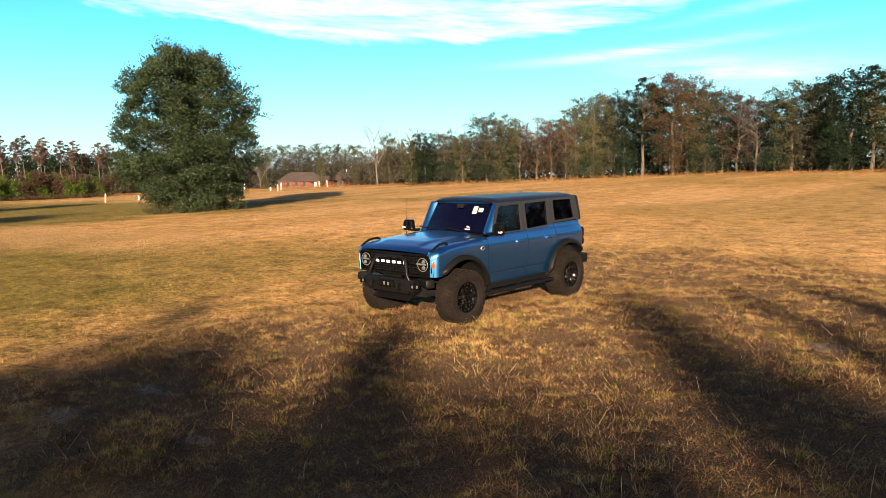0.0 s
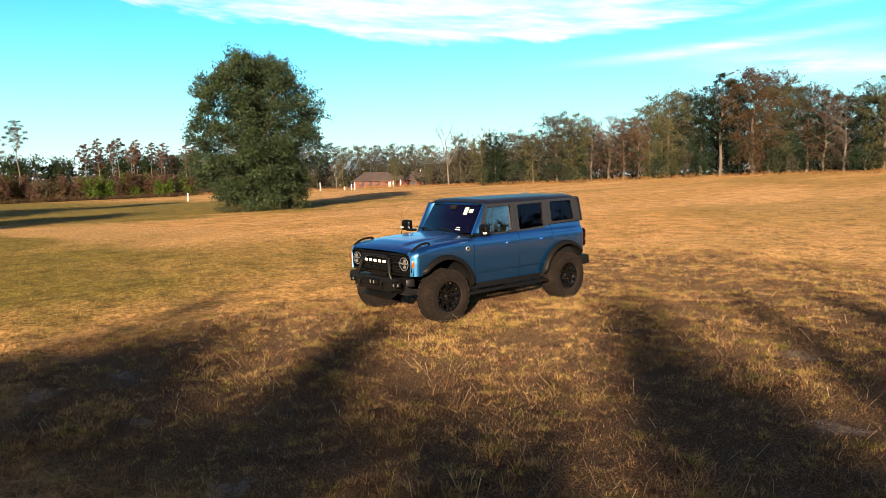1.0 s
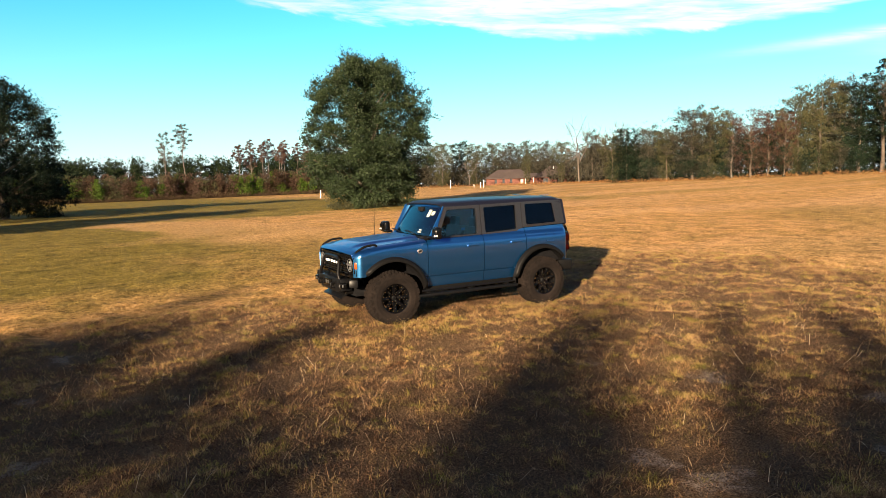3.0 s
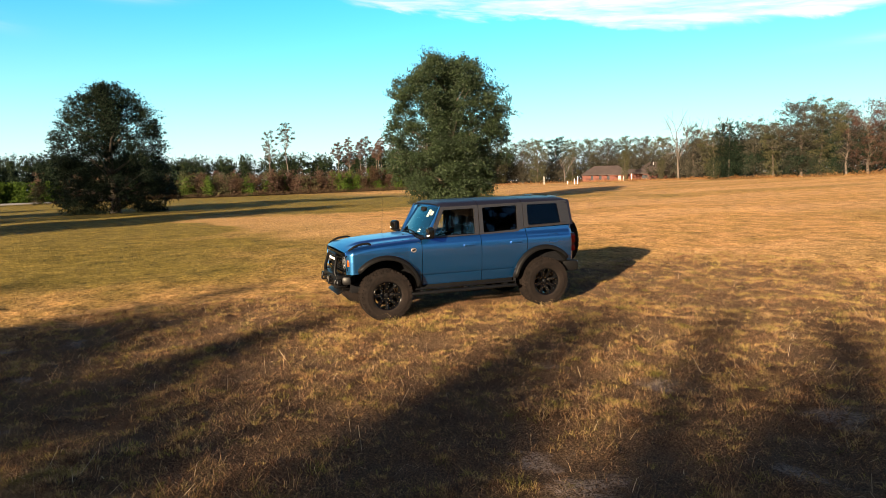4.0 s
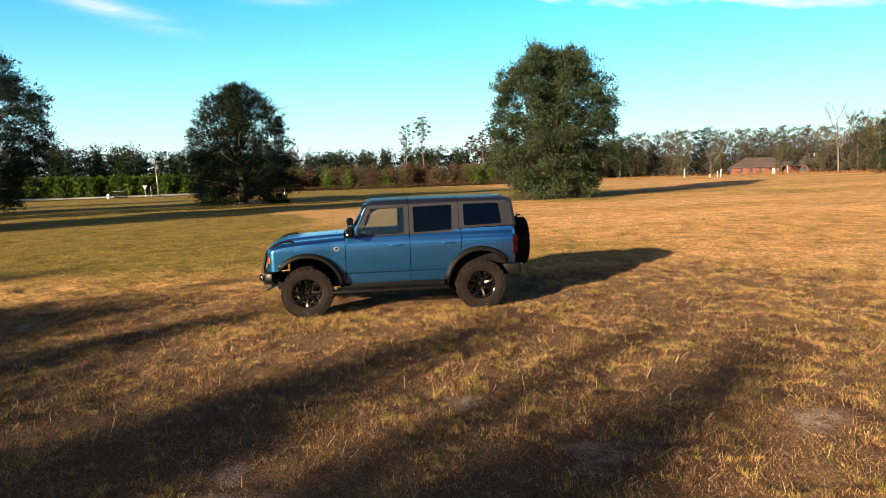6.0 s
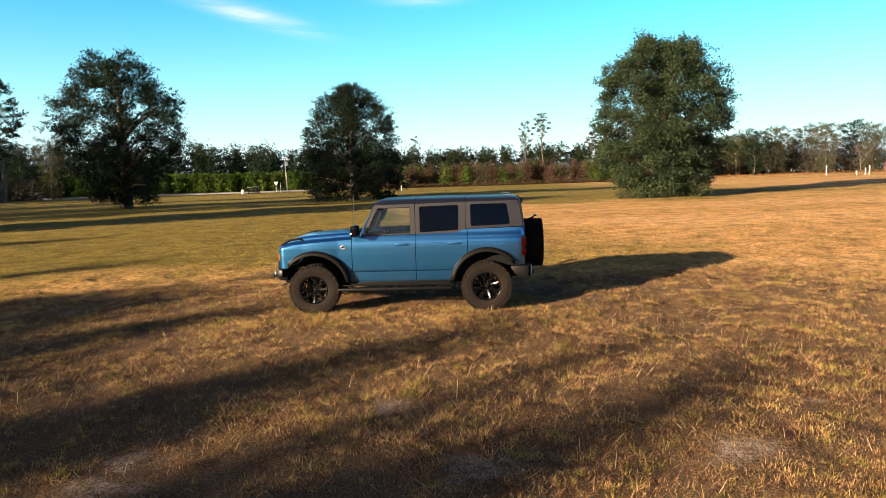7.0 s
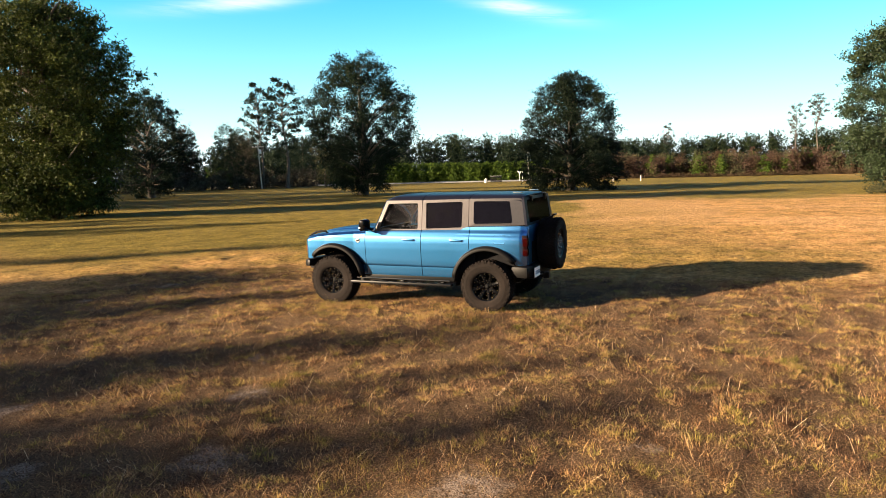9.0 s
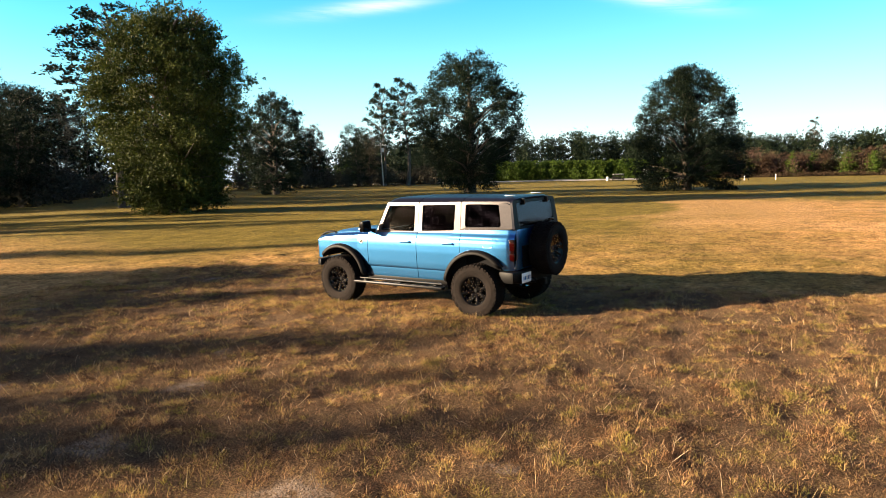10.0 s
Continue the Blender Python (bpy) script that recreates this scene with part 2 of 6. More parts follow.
SANDY = ((-7.1, 3.6, 0.34), (-7.1, 2.7, 0.34), (-1.5, 9.7, 0.36), (0.2, 7.6, 0.42), (-0.45, 7.5, 0.26), (-5.4, 3.2, 0.28), (-2.7, 9.0, 0.24), (0.8, 9.1, 0.34), (0.0, 10.5, 0.40), (-0.1, 12.7, 0.42), (-3.4, 3.0, 0.26), (-1.2, 13.9, 0.28))


def sandy(m, v):
    """Small worn places where grey sand shows through the turf."""
    warp = node(m, "ShaderNodeTexNoise", Vector=v, Scale=2.6, Detail=5.0, Roughness=0.65)
    shift = node(m, "ShaderNodeVectorMath")
    shift.operation = "MULTIPLY_ADD"
    m.node_tree.links.new(warp.outputs["Color"], shift.inputs[0])
    shift.inputs[1].default_value = (1.1, 1.1, 0)
    m.node_tree.links.new(v, shift.inputs[2])
    total = None
    for x, y, r in SANDY:
        d = node(m, "ShaderNodeVectorMath")
        d.operation = "DISTANCE"
        flat = node(m, "ShaderNodeVectorMath")
        flat.operation = "MULTIPLY"
        m.node_tree.links.new(shift.outputs[0], flat.inputs[0])
        flat.inputs[1].default_value = (1, 1, 0)
        m.node_tree.links.new(flat.outputs[0], d.inputs[0])
        d.inputs[1].default_value = (x + 0.55, y + 0.55, 0)
        s = smooth_step(m, d.outputs["Value"], r * 0.85, r * 0.2)
        total = s if total is None else maths(m, "MAXIMUM", total, s)
    return total


def grass_material(name, stops, olive=0.0, patch=0.8, own=0.75, shift=-0.40):
    """Blades: tufts differ by patch, blades differ one from the next."""
    m = material(name, 0.75, 0, 0.08)
    g = m.node_tree.nodes.new("ShaderNodeNewGeometry")
    v = coords(m)
    k = node(m, "ShaderNodeMath", Value=noise_of(m, v, patch, 5 if patch < 2 else 2.5, 0.55))
    k.operation, k.inputs[1].default_value, k.inputs[2].default_value = "MULTIPLY_ADD", 1.0 if patch < 2 else 3.0, shift
    s = node(m, "ShaderNodeMath", Value=g.outputs["Random Per Island"])
    s.operation, s.inputs[1].default_value = "MULTIPLY_ADD", own
    m.node_tree.links.new(k.outputs[0], s.inputs[2])
    c = ramp(m, s.outputs[0], stops)
    if patch > 2:
        tone = node(m, "ShaderNodeMapRange", Value=noise_of(m, v, 0.7, 4), From_Min=0.3, From_Max=0.7, To_Min=0.62, To_Max=1.22)
        c = node(m, "ShaderNodeHueSaturation", Color=c, Value=tone.outputs[0]).outputs[0]
    if olive:
        c = field_colour(m, v, node(m, "ShaderNodeMapRange", Value=g.outputs["Random Per Island"], To_Min=0.34, To_Max=0.63).outputs[0])
    finish(m, c)
    t = node(m, "ShaderNodeBsdfTranslucent", Color=c)
    mixer = node(m, "ShaderNodeMixShader", Fac=0.36)
    l = m.node_tree.links
    l.new(m.node_tree.nodes["surface"].outputs[0], mixer.inputs[1]), l.new(t.outputs[0], mixer.inputs[2])
    out = [n for n in m.node_tree.nodes if n.type == "OUTPUT_MATERIAL"][0]
    l.new(mixer.outputs[0], out.inputs[0])
    return m


FIELD = field_material()
GRASS = grass_material("dry_grass", [(0.02, (0.0558, 0.0292, 0.0140)), (0.18, (0.1860, 0.0943, 0.0433)), (0.34, (0.3721, 0.2100, 0.0921)), (0.48, (0.5022, 0.3257, 0.1516)), (0.62, (0.4092, 0.3000, 0.0812)), (0.80, (0.2511, 0.2057, 0.0455)), (1.0, (0.1488, 0.1414, 0.0303))], 0, 2.9, 0.48, -1.22)
THATCH = grass_material("matted_thatch", [(0.05, (0.0225, 0.0121, 0.0091)), (0.30, (0.0985, 0.0503, 0.0282)), (0.52, (0.2310, 0.1239, 0.0642)), (0.72, (0.4312, 0.2567, 0.1351)), (0.9, (0.3080, 0.2131, 0.0707)), (1.0, (0.1335, 0.1066, 0.0308))], 0, 2.3, 0.52, -1.24)
MEADOW = grass_material("meadow_grass", [(0.10, (0.080, 0.052, 0.018)), (0.40, (0.235, 0.150, 0.052)), (0.70, (0.36, 0.235, 0.090)), (1.0, (0.48, 0.33, 0.15))], 0.9)
STRAW = grass_material("bleached_straw", [(0.1, (0.3096, 0.1940, 0.0877)), (0.5, (0.5160, 0.3571, 0.1889)), (0.9, (0.6811, 0.5315, 0.3529))])
BARK = speckled("bark", (0.030, 0.023, 0.017), (0.102, 0.078, 0.060), 14, 0.9, depth=0.03)
PALE_BARK = speckled("pale_bark", (0.0400, 0.0328, 0.0264), (0.1080, 0.0880, 0.0704), 9, 0.9, depth=0.03)
LEAF_OAK = leafy("oak_leaves", [(0.1, (0.0046, 0.0088, 0.0039)), (0.5, (0.0128, 0.0220, 0.0092)), (0.9, (0.0328, 0.0467, 0.0189))], 0.55, spec=0.17)
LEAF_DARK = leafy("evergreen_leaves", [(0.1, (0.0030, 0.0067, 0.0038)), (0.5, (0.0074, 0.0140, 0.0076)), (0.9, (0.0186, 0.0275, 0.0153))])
LEAF_OLIVE = leafy("olive_leaves", [(0.1, (0.0156, 0.0180, 0.0091)), (0.5, (0.0432, 0.0441, 0.0223)), (0.9, (0.0916, 0.0837, 0.0405))])
LEAF_RUST = leafy("rust_leaves", [(0.1, (0.0180, 0.0088, 0.0074)), (0.5, (0.0542, 0.0294, 0.0208)), (0.9, (0.0940, 0.0588, 0.0407))])
LEAF_GOLD = leafy("orange_leaves", [(0.1, (0.0153, 0.0098, 0.0063)), (0.5, (0.0382, 0.0247, 0.0142)), (0.9, (0.0638, 0.0459, 0.0270))])
LEAF_GREY = leafy("bare_twigs", [(0.1, (0.0287, 0.0231, 0.0222)), (0.5, (0.0613, 0.0505, 0.0466)), (0.9, (0.0983, 0.0799, 0.0737))])
LEAF_MUTED = leafy("muted_wood_leaves", [(0.1, (0.0138, 0.0145, 0.0108)), (0.5, (0.0352, 0.0332, 0.0243)), (0.9, (0.0727, 0.0636, 0.0467))])
LEAF_PINE = leafy("pine_needles", [(0.1, (0.0028, 0.0060, 0.0033)), (0.5, (0.0079, 0.0134, 0.0060)), (0.9, (0.0194, 0.0255, 0.0102))])
LEAF_YOUNG = leafy("young_pine_needles", [(0.1, (0.0073, 0.0169, 0.0025)), (0.5, (0.0310, 0.0555, 0.0069)), (0.9, (0.0692, 0.1030, 0.0145))])
LEAF_RANK = leafy("tall_dry_grass", [(0.1, (0.0620, 0.0285, 0.0112)), (0.5, (0.1426, 0.0719, 0.0267)), (0.9, (0.2232, 0.1240, 0.0496))])
LEAF_TWIG = leafy("reddish_twigs", [(0.1, (0.0195, 0.0120, 0.0090)), (0.5, (0.0495, 0.0300, 0.0225)), (0.9, (0.0810, 0.0525, 0.0390))])
LEAF_BRUSH = leafy("brown_brush_leaves", [(0.1, (0.0090, 0.0054, 0.0039)), (0.5, (0.0296, 0.0175, 0.0106)), (0.9, (0.0562, 0.0379, 0.0223))])
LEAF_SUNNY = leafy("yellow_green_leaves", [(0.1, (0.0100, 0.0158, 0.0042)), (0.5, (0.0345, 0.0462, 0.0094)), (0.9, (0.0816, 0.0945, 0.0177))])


# ---- ground ----
def lattice(x, y, size, seed):
    """Smooth random heights, -0.5 to 0.5, on a lattice of cells of that size."""
    cells = np.random.default_rng(seed).uniform(-0.5, 0.5, (64, 64))
    gx, gy = np.asarray(x) / size, np.asarray(y) / size
    ix, iy = np.floor(gx).astype(int), np.floor(gy).astype(int)
    fx, fy = gx - ix, gy - iy
    fx, fy = fx * fx * (3 - 2 * fx), fy * fy * (3 - 2 * fy)
    at = lambda i, j: cells[i % 64, j % 64]
    return (at(ix, iy) * (1 - fx) + at(ix + 1, iy) * fx) * (1 - fy) + (at(ix, iy + 1) * (1 - fx) + at(ix + 1, iy + 1) * fx) * fy


def hummocks(x, y):
    """Tussocky relief of the near turf, level under the car and dying out with distance."""
    h = lattice(x, y, 0.31, 1) * 0.55 + lattice(x + 0.3 * np.asarray(y), y - 0.3 * np.asarray(x), 0.62, 2) * 0.6 + lattice(x, y, 0.16, 3) * 0.22
    beside = np.maximum(np.abs(np.asarray(x) + 7.07) - 1.05, np.abs(np.asarray(y) - 9.6) - 2.3)
    away = np.hypot(np.asarray(x) + 5.0, np.asarray(y) - 10.0)
    return h * np.clip(beside / 0.9, 0, 1) * np.clip((13.5 - away) / 3.0, 0, 1)


def height(x, y):
    """The lie of the field: level round the car, falling gently to the west, with slight unevenness and a hollow where the house stands."""
    d = np.maximum(0, -x - 25.0)
    z = -0.06 - 0.016 * d * d / (d + 12)
    up = np.maximum(0, y - 40.0)
    z = z + (0.010 + 0.008 * np.clip((x + 110) / 60, 0, 1)) * up * up / (up + 15) * np.clip((400 - y) / 200, 0, 1)
    r = np.hypot(x + 7.0, y - 9.6)
    wob = 0.035 * np.sin(x * 0.55 + 1.3) * np.sin(y * 0.47 + 0.4) + 0.025 * np.sin(x * 1.15 + y * 0.8) + 0.07 * np.sin(x * 0.11 + 0.5) * np.cos(y * 0.13)
    z = z + wob * np.clip((r - 2.6) / 4.0, 0, 1)
    dip = np.clip((36.0 - np.hypot(x + 162.0, y - 144.0)) / 16.0, 0, 1)
    return z + hummocks(x, y) * 0.085 - 0.7 * dip * dip * (3 - 2 * dip)


def mesh_of(name, verts, faces, mat, smooth=False):
    """A mesh from arrays; all faces have the same number of corners."""
    verts, faces = np.asarray(verts, np.float32), np.asarray(faces, np.int32)
    me = bpy.data.meshes.new(name)
    me.vertices.add(len(verts))
    me.vertices.foreach_set("co", verts.ravel())
    n, k = faces.shape
    me.loops.add(n * k)
    me.loops.foreach_set("vertex_index", faces.ravel())
    me.polygons.add(n)
    me.polygons.foreach_set("loop_start", np.arange(0, n * k, k, dtype=np.int32))
    me.polygons.foreach_set("use_smooth", np.full(n, smooth))
    me.update(calc_edges=True)
    me.materials.append(mat)
    return me


def sheet_ground():
    def axis(lo, hi, step):
        near = np.arange(lo, hi, step)
        far = np.cumsum(step * 1.16 ** np.arange(1, 60))
        far = far[far < 2600]
        return np.concatenate([lo - far[::-1], near, hi + far])
    ax, ay = axis(-13.0, 3.2, 0.085), axis(0.4, 20.5, 0.085)
    gx, gy = np.meshgrid(ax, ay, indexing="ij")
    gz = height(gx, gy)
    i = np.arange(gx.size).reshape(gx.shape)
    faces = np.stack([i[:-1, :-1], i[1:, :-1], i[1:, 1:], i[:-1, 1:]], -1).reshape(-1, 4)
    ob = new("ground", mesh_of("ground", np.stack([gx, gy, gz], -1).reshape(-1, 3), faces, FIELD, True))
    return tagged(ob, "dry autumn pasture of straw and olive grass", "ground", kind="structure")


sheet_ground()


def grass(name, n, where, tall, wide, rng, label, mat, per=13, spread=0.05, lay=(46, 22)):
    """Blades in tufts: each blade a bent, tapering strip of three faces, laid over by lay degrees. where(rng, k) gives tuft places."""
    k = n // per
    cx, cy, size = where(rng, k)
    m = k * per
    size = np.repeat(size, per)
    az = rng.uniform(0, 2 * math.pi, m)
    out = np.abs(rng.normal(0, spread, m)) * size
    dx, dy = np.cos(az), np.sin(az)
    x, y = np.repeat(cx, per) + dx * out, np.repeat(cy, per) + dy * out
    az = az + rng.normal(0, 0.7, m)
    dx, dy = np.cos(az), np.sin(az)
    ln = tall * rng.uniform(0.35, 1.15, m) * size
    th = np.radians(np.clip(rng.normal(lay[0], lay[1], m), 2, 88))
    face = az + math.pi / 2 + rng.normal(0, 0.6, m)
    wx, wy = np.cos(face), np.sin(face)
    w = wide * rng.uniform(0.6, 1.5, m)
    z0 = height(x, y) - 0.01 + 0.022 * (th > 1.45)
    rows = []
    for a, b, wf in ((0, 0, 1.0), (0.5 * np.sin(th * 0.55), 0.5 * np.cos(th * 0.55), 0.8), (0.5 * np.sin(th * 0.55) + 0.5 * np.sin(np.minimum(th * 1.35, 1.7)), 0.5 * np.cos(th * 0.55) + 0.5 * np.cos(np.minimum(th * 1.35, 1.7)), 0.0)):
        for sgn in ((-1, 1) if wf else (0,)):
            rows.append(np.stack([x + dx * ln * a + sgn * w * wf * wx / 2, y + dy * ln * a + sgn * w * wf * wy / 2, z0 + ln * b + 0 * x], -1))
    v = np.stack(rows, 1).reshape(-1, 3)
    q = np.arange(m)[:, None] * 5
    tri = np.concatenate([q + [0, 1, 3], q + [0, 3, 2], q + [2, 3, 4]], 1).reshape(-1, 3)
    ob = new(name, mesh_of(name, v, tri, mat))
    return tagged(ob, label, "grass", kind="stuff")


def thatch(name, n, where, tall, wide, rng, label, mat, lay=(62, 18)):
    """A mat of single short blades lying every way, close to the soil."""
    x, y, size = where(rng, n)
    az, th = rng.uniform(0, 2 * math.pi, n), np.radians(np.clip(rng.normal(lay[0], lay[1], n), 5, 88))
    ln, w = tall * rng.uniform(0.35, 1.3, n) * size, wide * rng.uniform(0.6, 1.5, n)
    dx, dy = np.cos(az), np.sin(az)
    z0 = height(x, y) - 0.006
    face = az + math.pi / 2 + rng.normal(0, 0.6, n)
    a = np.stack([x - w * np.cos(face) / 2, y - w * np.sin(face) / 2, z0], -1)
    b = np.stack([x + w * np.cos(face) / 2, y + w * np.sin(face) / 2, z0], -1)
    c = np.stack([x + dx * ln * np.sin(th), y + dy * ln * np.sin(th), z0 + ln * np.cos(th)], -1)
    v = np.stack([a, b, c], 1).reshape(-1, 3)
    ob = new(name, mesh_of(name, v, np.arange(3 * n).reshape(-1, 3), mat))
    return tagged(ob, label, "grass", kind="stuff")


def worn(x, y):
    """How bare the turf is, 0 to 1, at the sandy places."""
    b = 0 * x
    for sx, sy, r in SANDY:
        b = np.maximum(b, np.exp(-((x - sx) ** 2 + (y - sy) ** 2) / (r * 0.95) ** 2))
    return b


def clumped(x0, x1, y0, y1, keep=None, least=0.10):
    """Tuft places over a stretch of the plan, thicker in clumps and thin in worn spots."""
    def where(rng, k):
        out_x, out_y, out_s = [], [], []
        got = 0
        while got < k:
            x, y = rng.uniform(x0, x1, k), rng.uniform(y0, y1, k)
            f = np.sin(x * 1.9 + 1.3 * np.sin(y * 1.1)) * np.sin(y * 2.3 + 1.7 * np.sin(x * 0.9)) * 0.5 + 0.5
            f = 0.5 * f + 0.5 * (np.sin(x * 5.3 + 2.1 * np.sin(y * 3.7)) * np.sin(y * 4.9 + 1.9 * np.sin(x * 4.1)) * 0.5 + 0.5)
            g = np.sin(x * 0.45 + 2) * np.sin(y * 0.52 + 1) * 0.5 + 0.5
            p = (least + 0.75 * f ** 1.5 + 0.2 * g) * np.clip(0.65 + 1.3 * hummocks(x, y), 0.2, 1) * (1 - 0.72 * worn(x, y))
            ok = rng.uniform(0, 1, k) < p
            if keep is not None:
                ok &= keep(x, y)
            out_x.append(x[ok]), out_y.append(y[ok]), out_s.append((0.45 + 0.5 * f + rng.uniform(0, 1, k) ** 3 * 0.65)[ok])
            got += ok.sum()
        return np.concatenate(out_x)[:k], np.concatenate(out_y)[:k], np.concatenate(out_s)[:k]
    return where


def off_car(x, y):
    """Keeps tufts out from under the car, where the grass is pressed flat."""
    return ~((np.abs(x + 7.07) < 0.62) & (np.abs(y - 9.6) < 1.8))


def turf(x, y):
    """The same ground as inner(), with the flattened grass under the car too."""
    return (np.hypot(x + 6.5, y - 10.2) < 9.4) & (x > -9.6)


def inner(x, y):
    """The ground that the walk rounds: a disc about the car, short of its far side."""
    return off_car(x, y) & (np.hypot(x + 6.5, y - 10.2) < 9.4) & (x > -9.6)


rng_grass = np.random.default_rng(11)
thatch("grass_mat", 500000, clumped(-9.6, 3.0, 0.8, 19.6, turf, 0.9), 0.078, 0.0050, rng_grass, "matted brown and straw-coloured thatch close to the soil", THATCH, (66, 18))
grass("near_grass", 200000, clumped(-9.6, 3.0, 0.8, 19.6, inner, 0.30), 0.100, 0.0029, rng_grass, "short dry grass in olive and straw-coloured tufts", GRASS, 40, 0.058, (66, 22))
grass("loose_straw", 4200, clumped(-10.5, 3.0, 0.8, 19.6, inner, 0.6), 0.34, 0.0028, rng_grass, "bleached straw stalks lying over the grass", STRAW, 1, 0.09, (86, 8))
grass("wheel_grass", 6000, clumped(-8.6, -5.0, 6.6, 12.6, lambda x, y: off_car(x, y) & ((np.abs(y - 8.25) < 0.8) | (np.abs(y - 11.15) < 0.8) | (x > -5.9)), 0.5), 0.16, 0.0034, rng_grass, "longer dry grass standing about the tyres", GRASS, 15, 0.06, (66, 18))
thatch("meadow_grass", 240000, clumped(-26, -1, -12, 36, lambda x, y: ~turf(x, y), 0.8), 0.075, 0.0085, rng_grass, "dry straw-coloured meadow grass", MEADOW)
grass("meadow_tufts", 12000, clumped(-22, 1, -8, 30, lambda x, y: ~inner(x, y) & off_car(x, y), 0.3), 0.10, 0.006, rng_grass, "dry grass tufts in the meadow", MEADOW, 15, 0.09, (56, 24))
thatch("field_grass", 110000, clumped(-58, -5, -30, 62, lambda x, y: (x < -26) | (y < -12) | (y > 36), 0.5), 0.10, 0.012, rng_grass, "tufted dry field grass", MEADOW)


# ---- trees ----
def tube_rows(points, radii, sides=7):
    """Vertices and quads of a bent, tapering limb."""
    pts = [Vector(p) for p in points]
    v, f = [], []
    for i, (p, r) in enumerate(zip(pts, radii)):
        d = (pts[min(i + 1, len(pts) - 1)] - pts[max(i - 1, 0)]).normalized()
        a = d.orthogonal().normalized()
        b = d.cross(a)
        for k in range(sides):
            t = 2 * math.pi * k / sides
            v.append(p + (a * math.cos(t) + b * math.sin(t)) * r)
    for i in range(len(pts) - 1):
        for k in range(sides):
            j = (k + 1) % sides
            f.append((i * sides + k, i * sides + j, (i + 1) * sides + j, (i + 1) * sides + k))
    return v, f


def limb_mesh(name, limbs, mat, sides=7):
    v, f = [], []
    for pts, radii in limbs:
        a, b = tube_rows(pts, radii, sides)
        f += [tuple(i + len(v) for i in q) for q in b]
        v += a
    return mesh_of(name, [tuple(p) for p in v], f, mat, True)


def leaf_arrays(centres, radii, count, size, rng, flat=0.7, droop=0.0, outs=None, per=6):
    """Leafy twigs: each clump sends twigs out along its way, and each twig carries small pointed leaves along it."""
    c, r = np.asarray(centres, float), np.asarray(radii, float)
    k = len(c)
    if outs is None:
        outs = rng.normal(0, 1, (k, 3)) + [0, 0, 0.5]
        outs /= np.linalg.norm(outs, axis=1)[:, None]
    twigs = max(2, round(count / per))
    o, rr = np.repeat(outs, twigs, 0), np.repeat(r, twigs)[:, None]
    d = o * 0.75 + rng.normal(0, 0.72, (k * twigs, 3)) * [1, 1, flat] + [0, 0, 0.12 - 0.45 * droop]
    d /= np.linalg.norm(d, axis=1)[:, None]
    foot = np.repeat(c, twigs, 0) - o * rr * 0.5 + rng.normal(0, 0.30, (k * twigs, 3)) * rr * [1, 1, flat]
    reach = rr * rng.uniform(0.7, 1.55, (k * twigs, 1))
    d, foot, reach, rr = (np.repeat(v, per, 0) for v in (d, foot, reach, rr))
    m = len(d)
    p = foot + d * reach * rng.uniform(0.05, 1.0, (m, 1)) ** 0.7 + rng.normal(0, 0.09, (m, 3)) * rr
    a = d * 0.7 + rng.normal(0, 0.62, (m, 3)) - [0, 0, 0.25 * droop]
    a /= np.linalg.norm(a, axis=1)[:, None]
    b = np.cross(a, rng.normal(0, 1, (m, 3)))
    b /= np.linalg.norm(b, axis=1)[:, None] + 1e-9
    s = size * rng.uniform(0.6, 1.35, (m, 1))
    return np.stack([p - b * s * 0.34, p + b * s * 0.34, p + a * s * 1.1], 1).reshape(-1, 3)


def leaf_mesh(name, centres, radii, count, size, mat, rng, flat=0.7, droop=0.0, top=10.0):
    """A crown's leaves; its twigs point away from the trunk, upwards near the top."""
    c = np.asarray(centres, float)
    outs = np.stack([c[:, 0], c[:, 1], 0.9 * (c[:, 2] - 0.45 * top)], -1) + rng.normal(0, 0.15 * top * 0.25, c.shape)
    outs /= np.linalg.norm(outs, axis=1)[:, None] + 1e-9
    v = leaf_arrays(centres, radii, count, size, rng, flat, droop, outs)
    return mesh_of(name, v, np.arange(len(v)).reshape(-1, 3), mat)


def profile(*table):
    """A crown's half-width, 0 to 1, against height, 0 to 1, from a few widths."""
    fs, ws = [t[0] for t in table], [t[1] for t in table]
    return lambda f: float(np.interp(f, fs, ws))


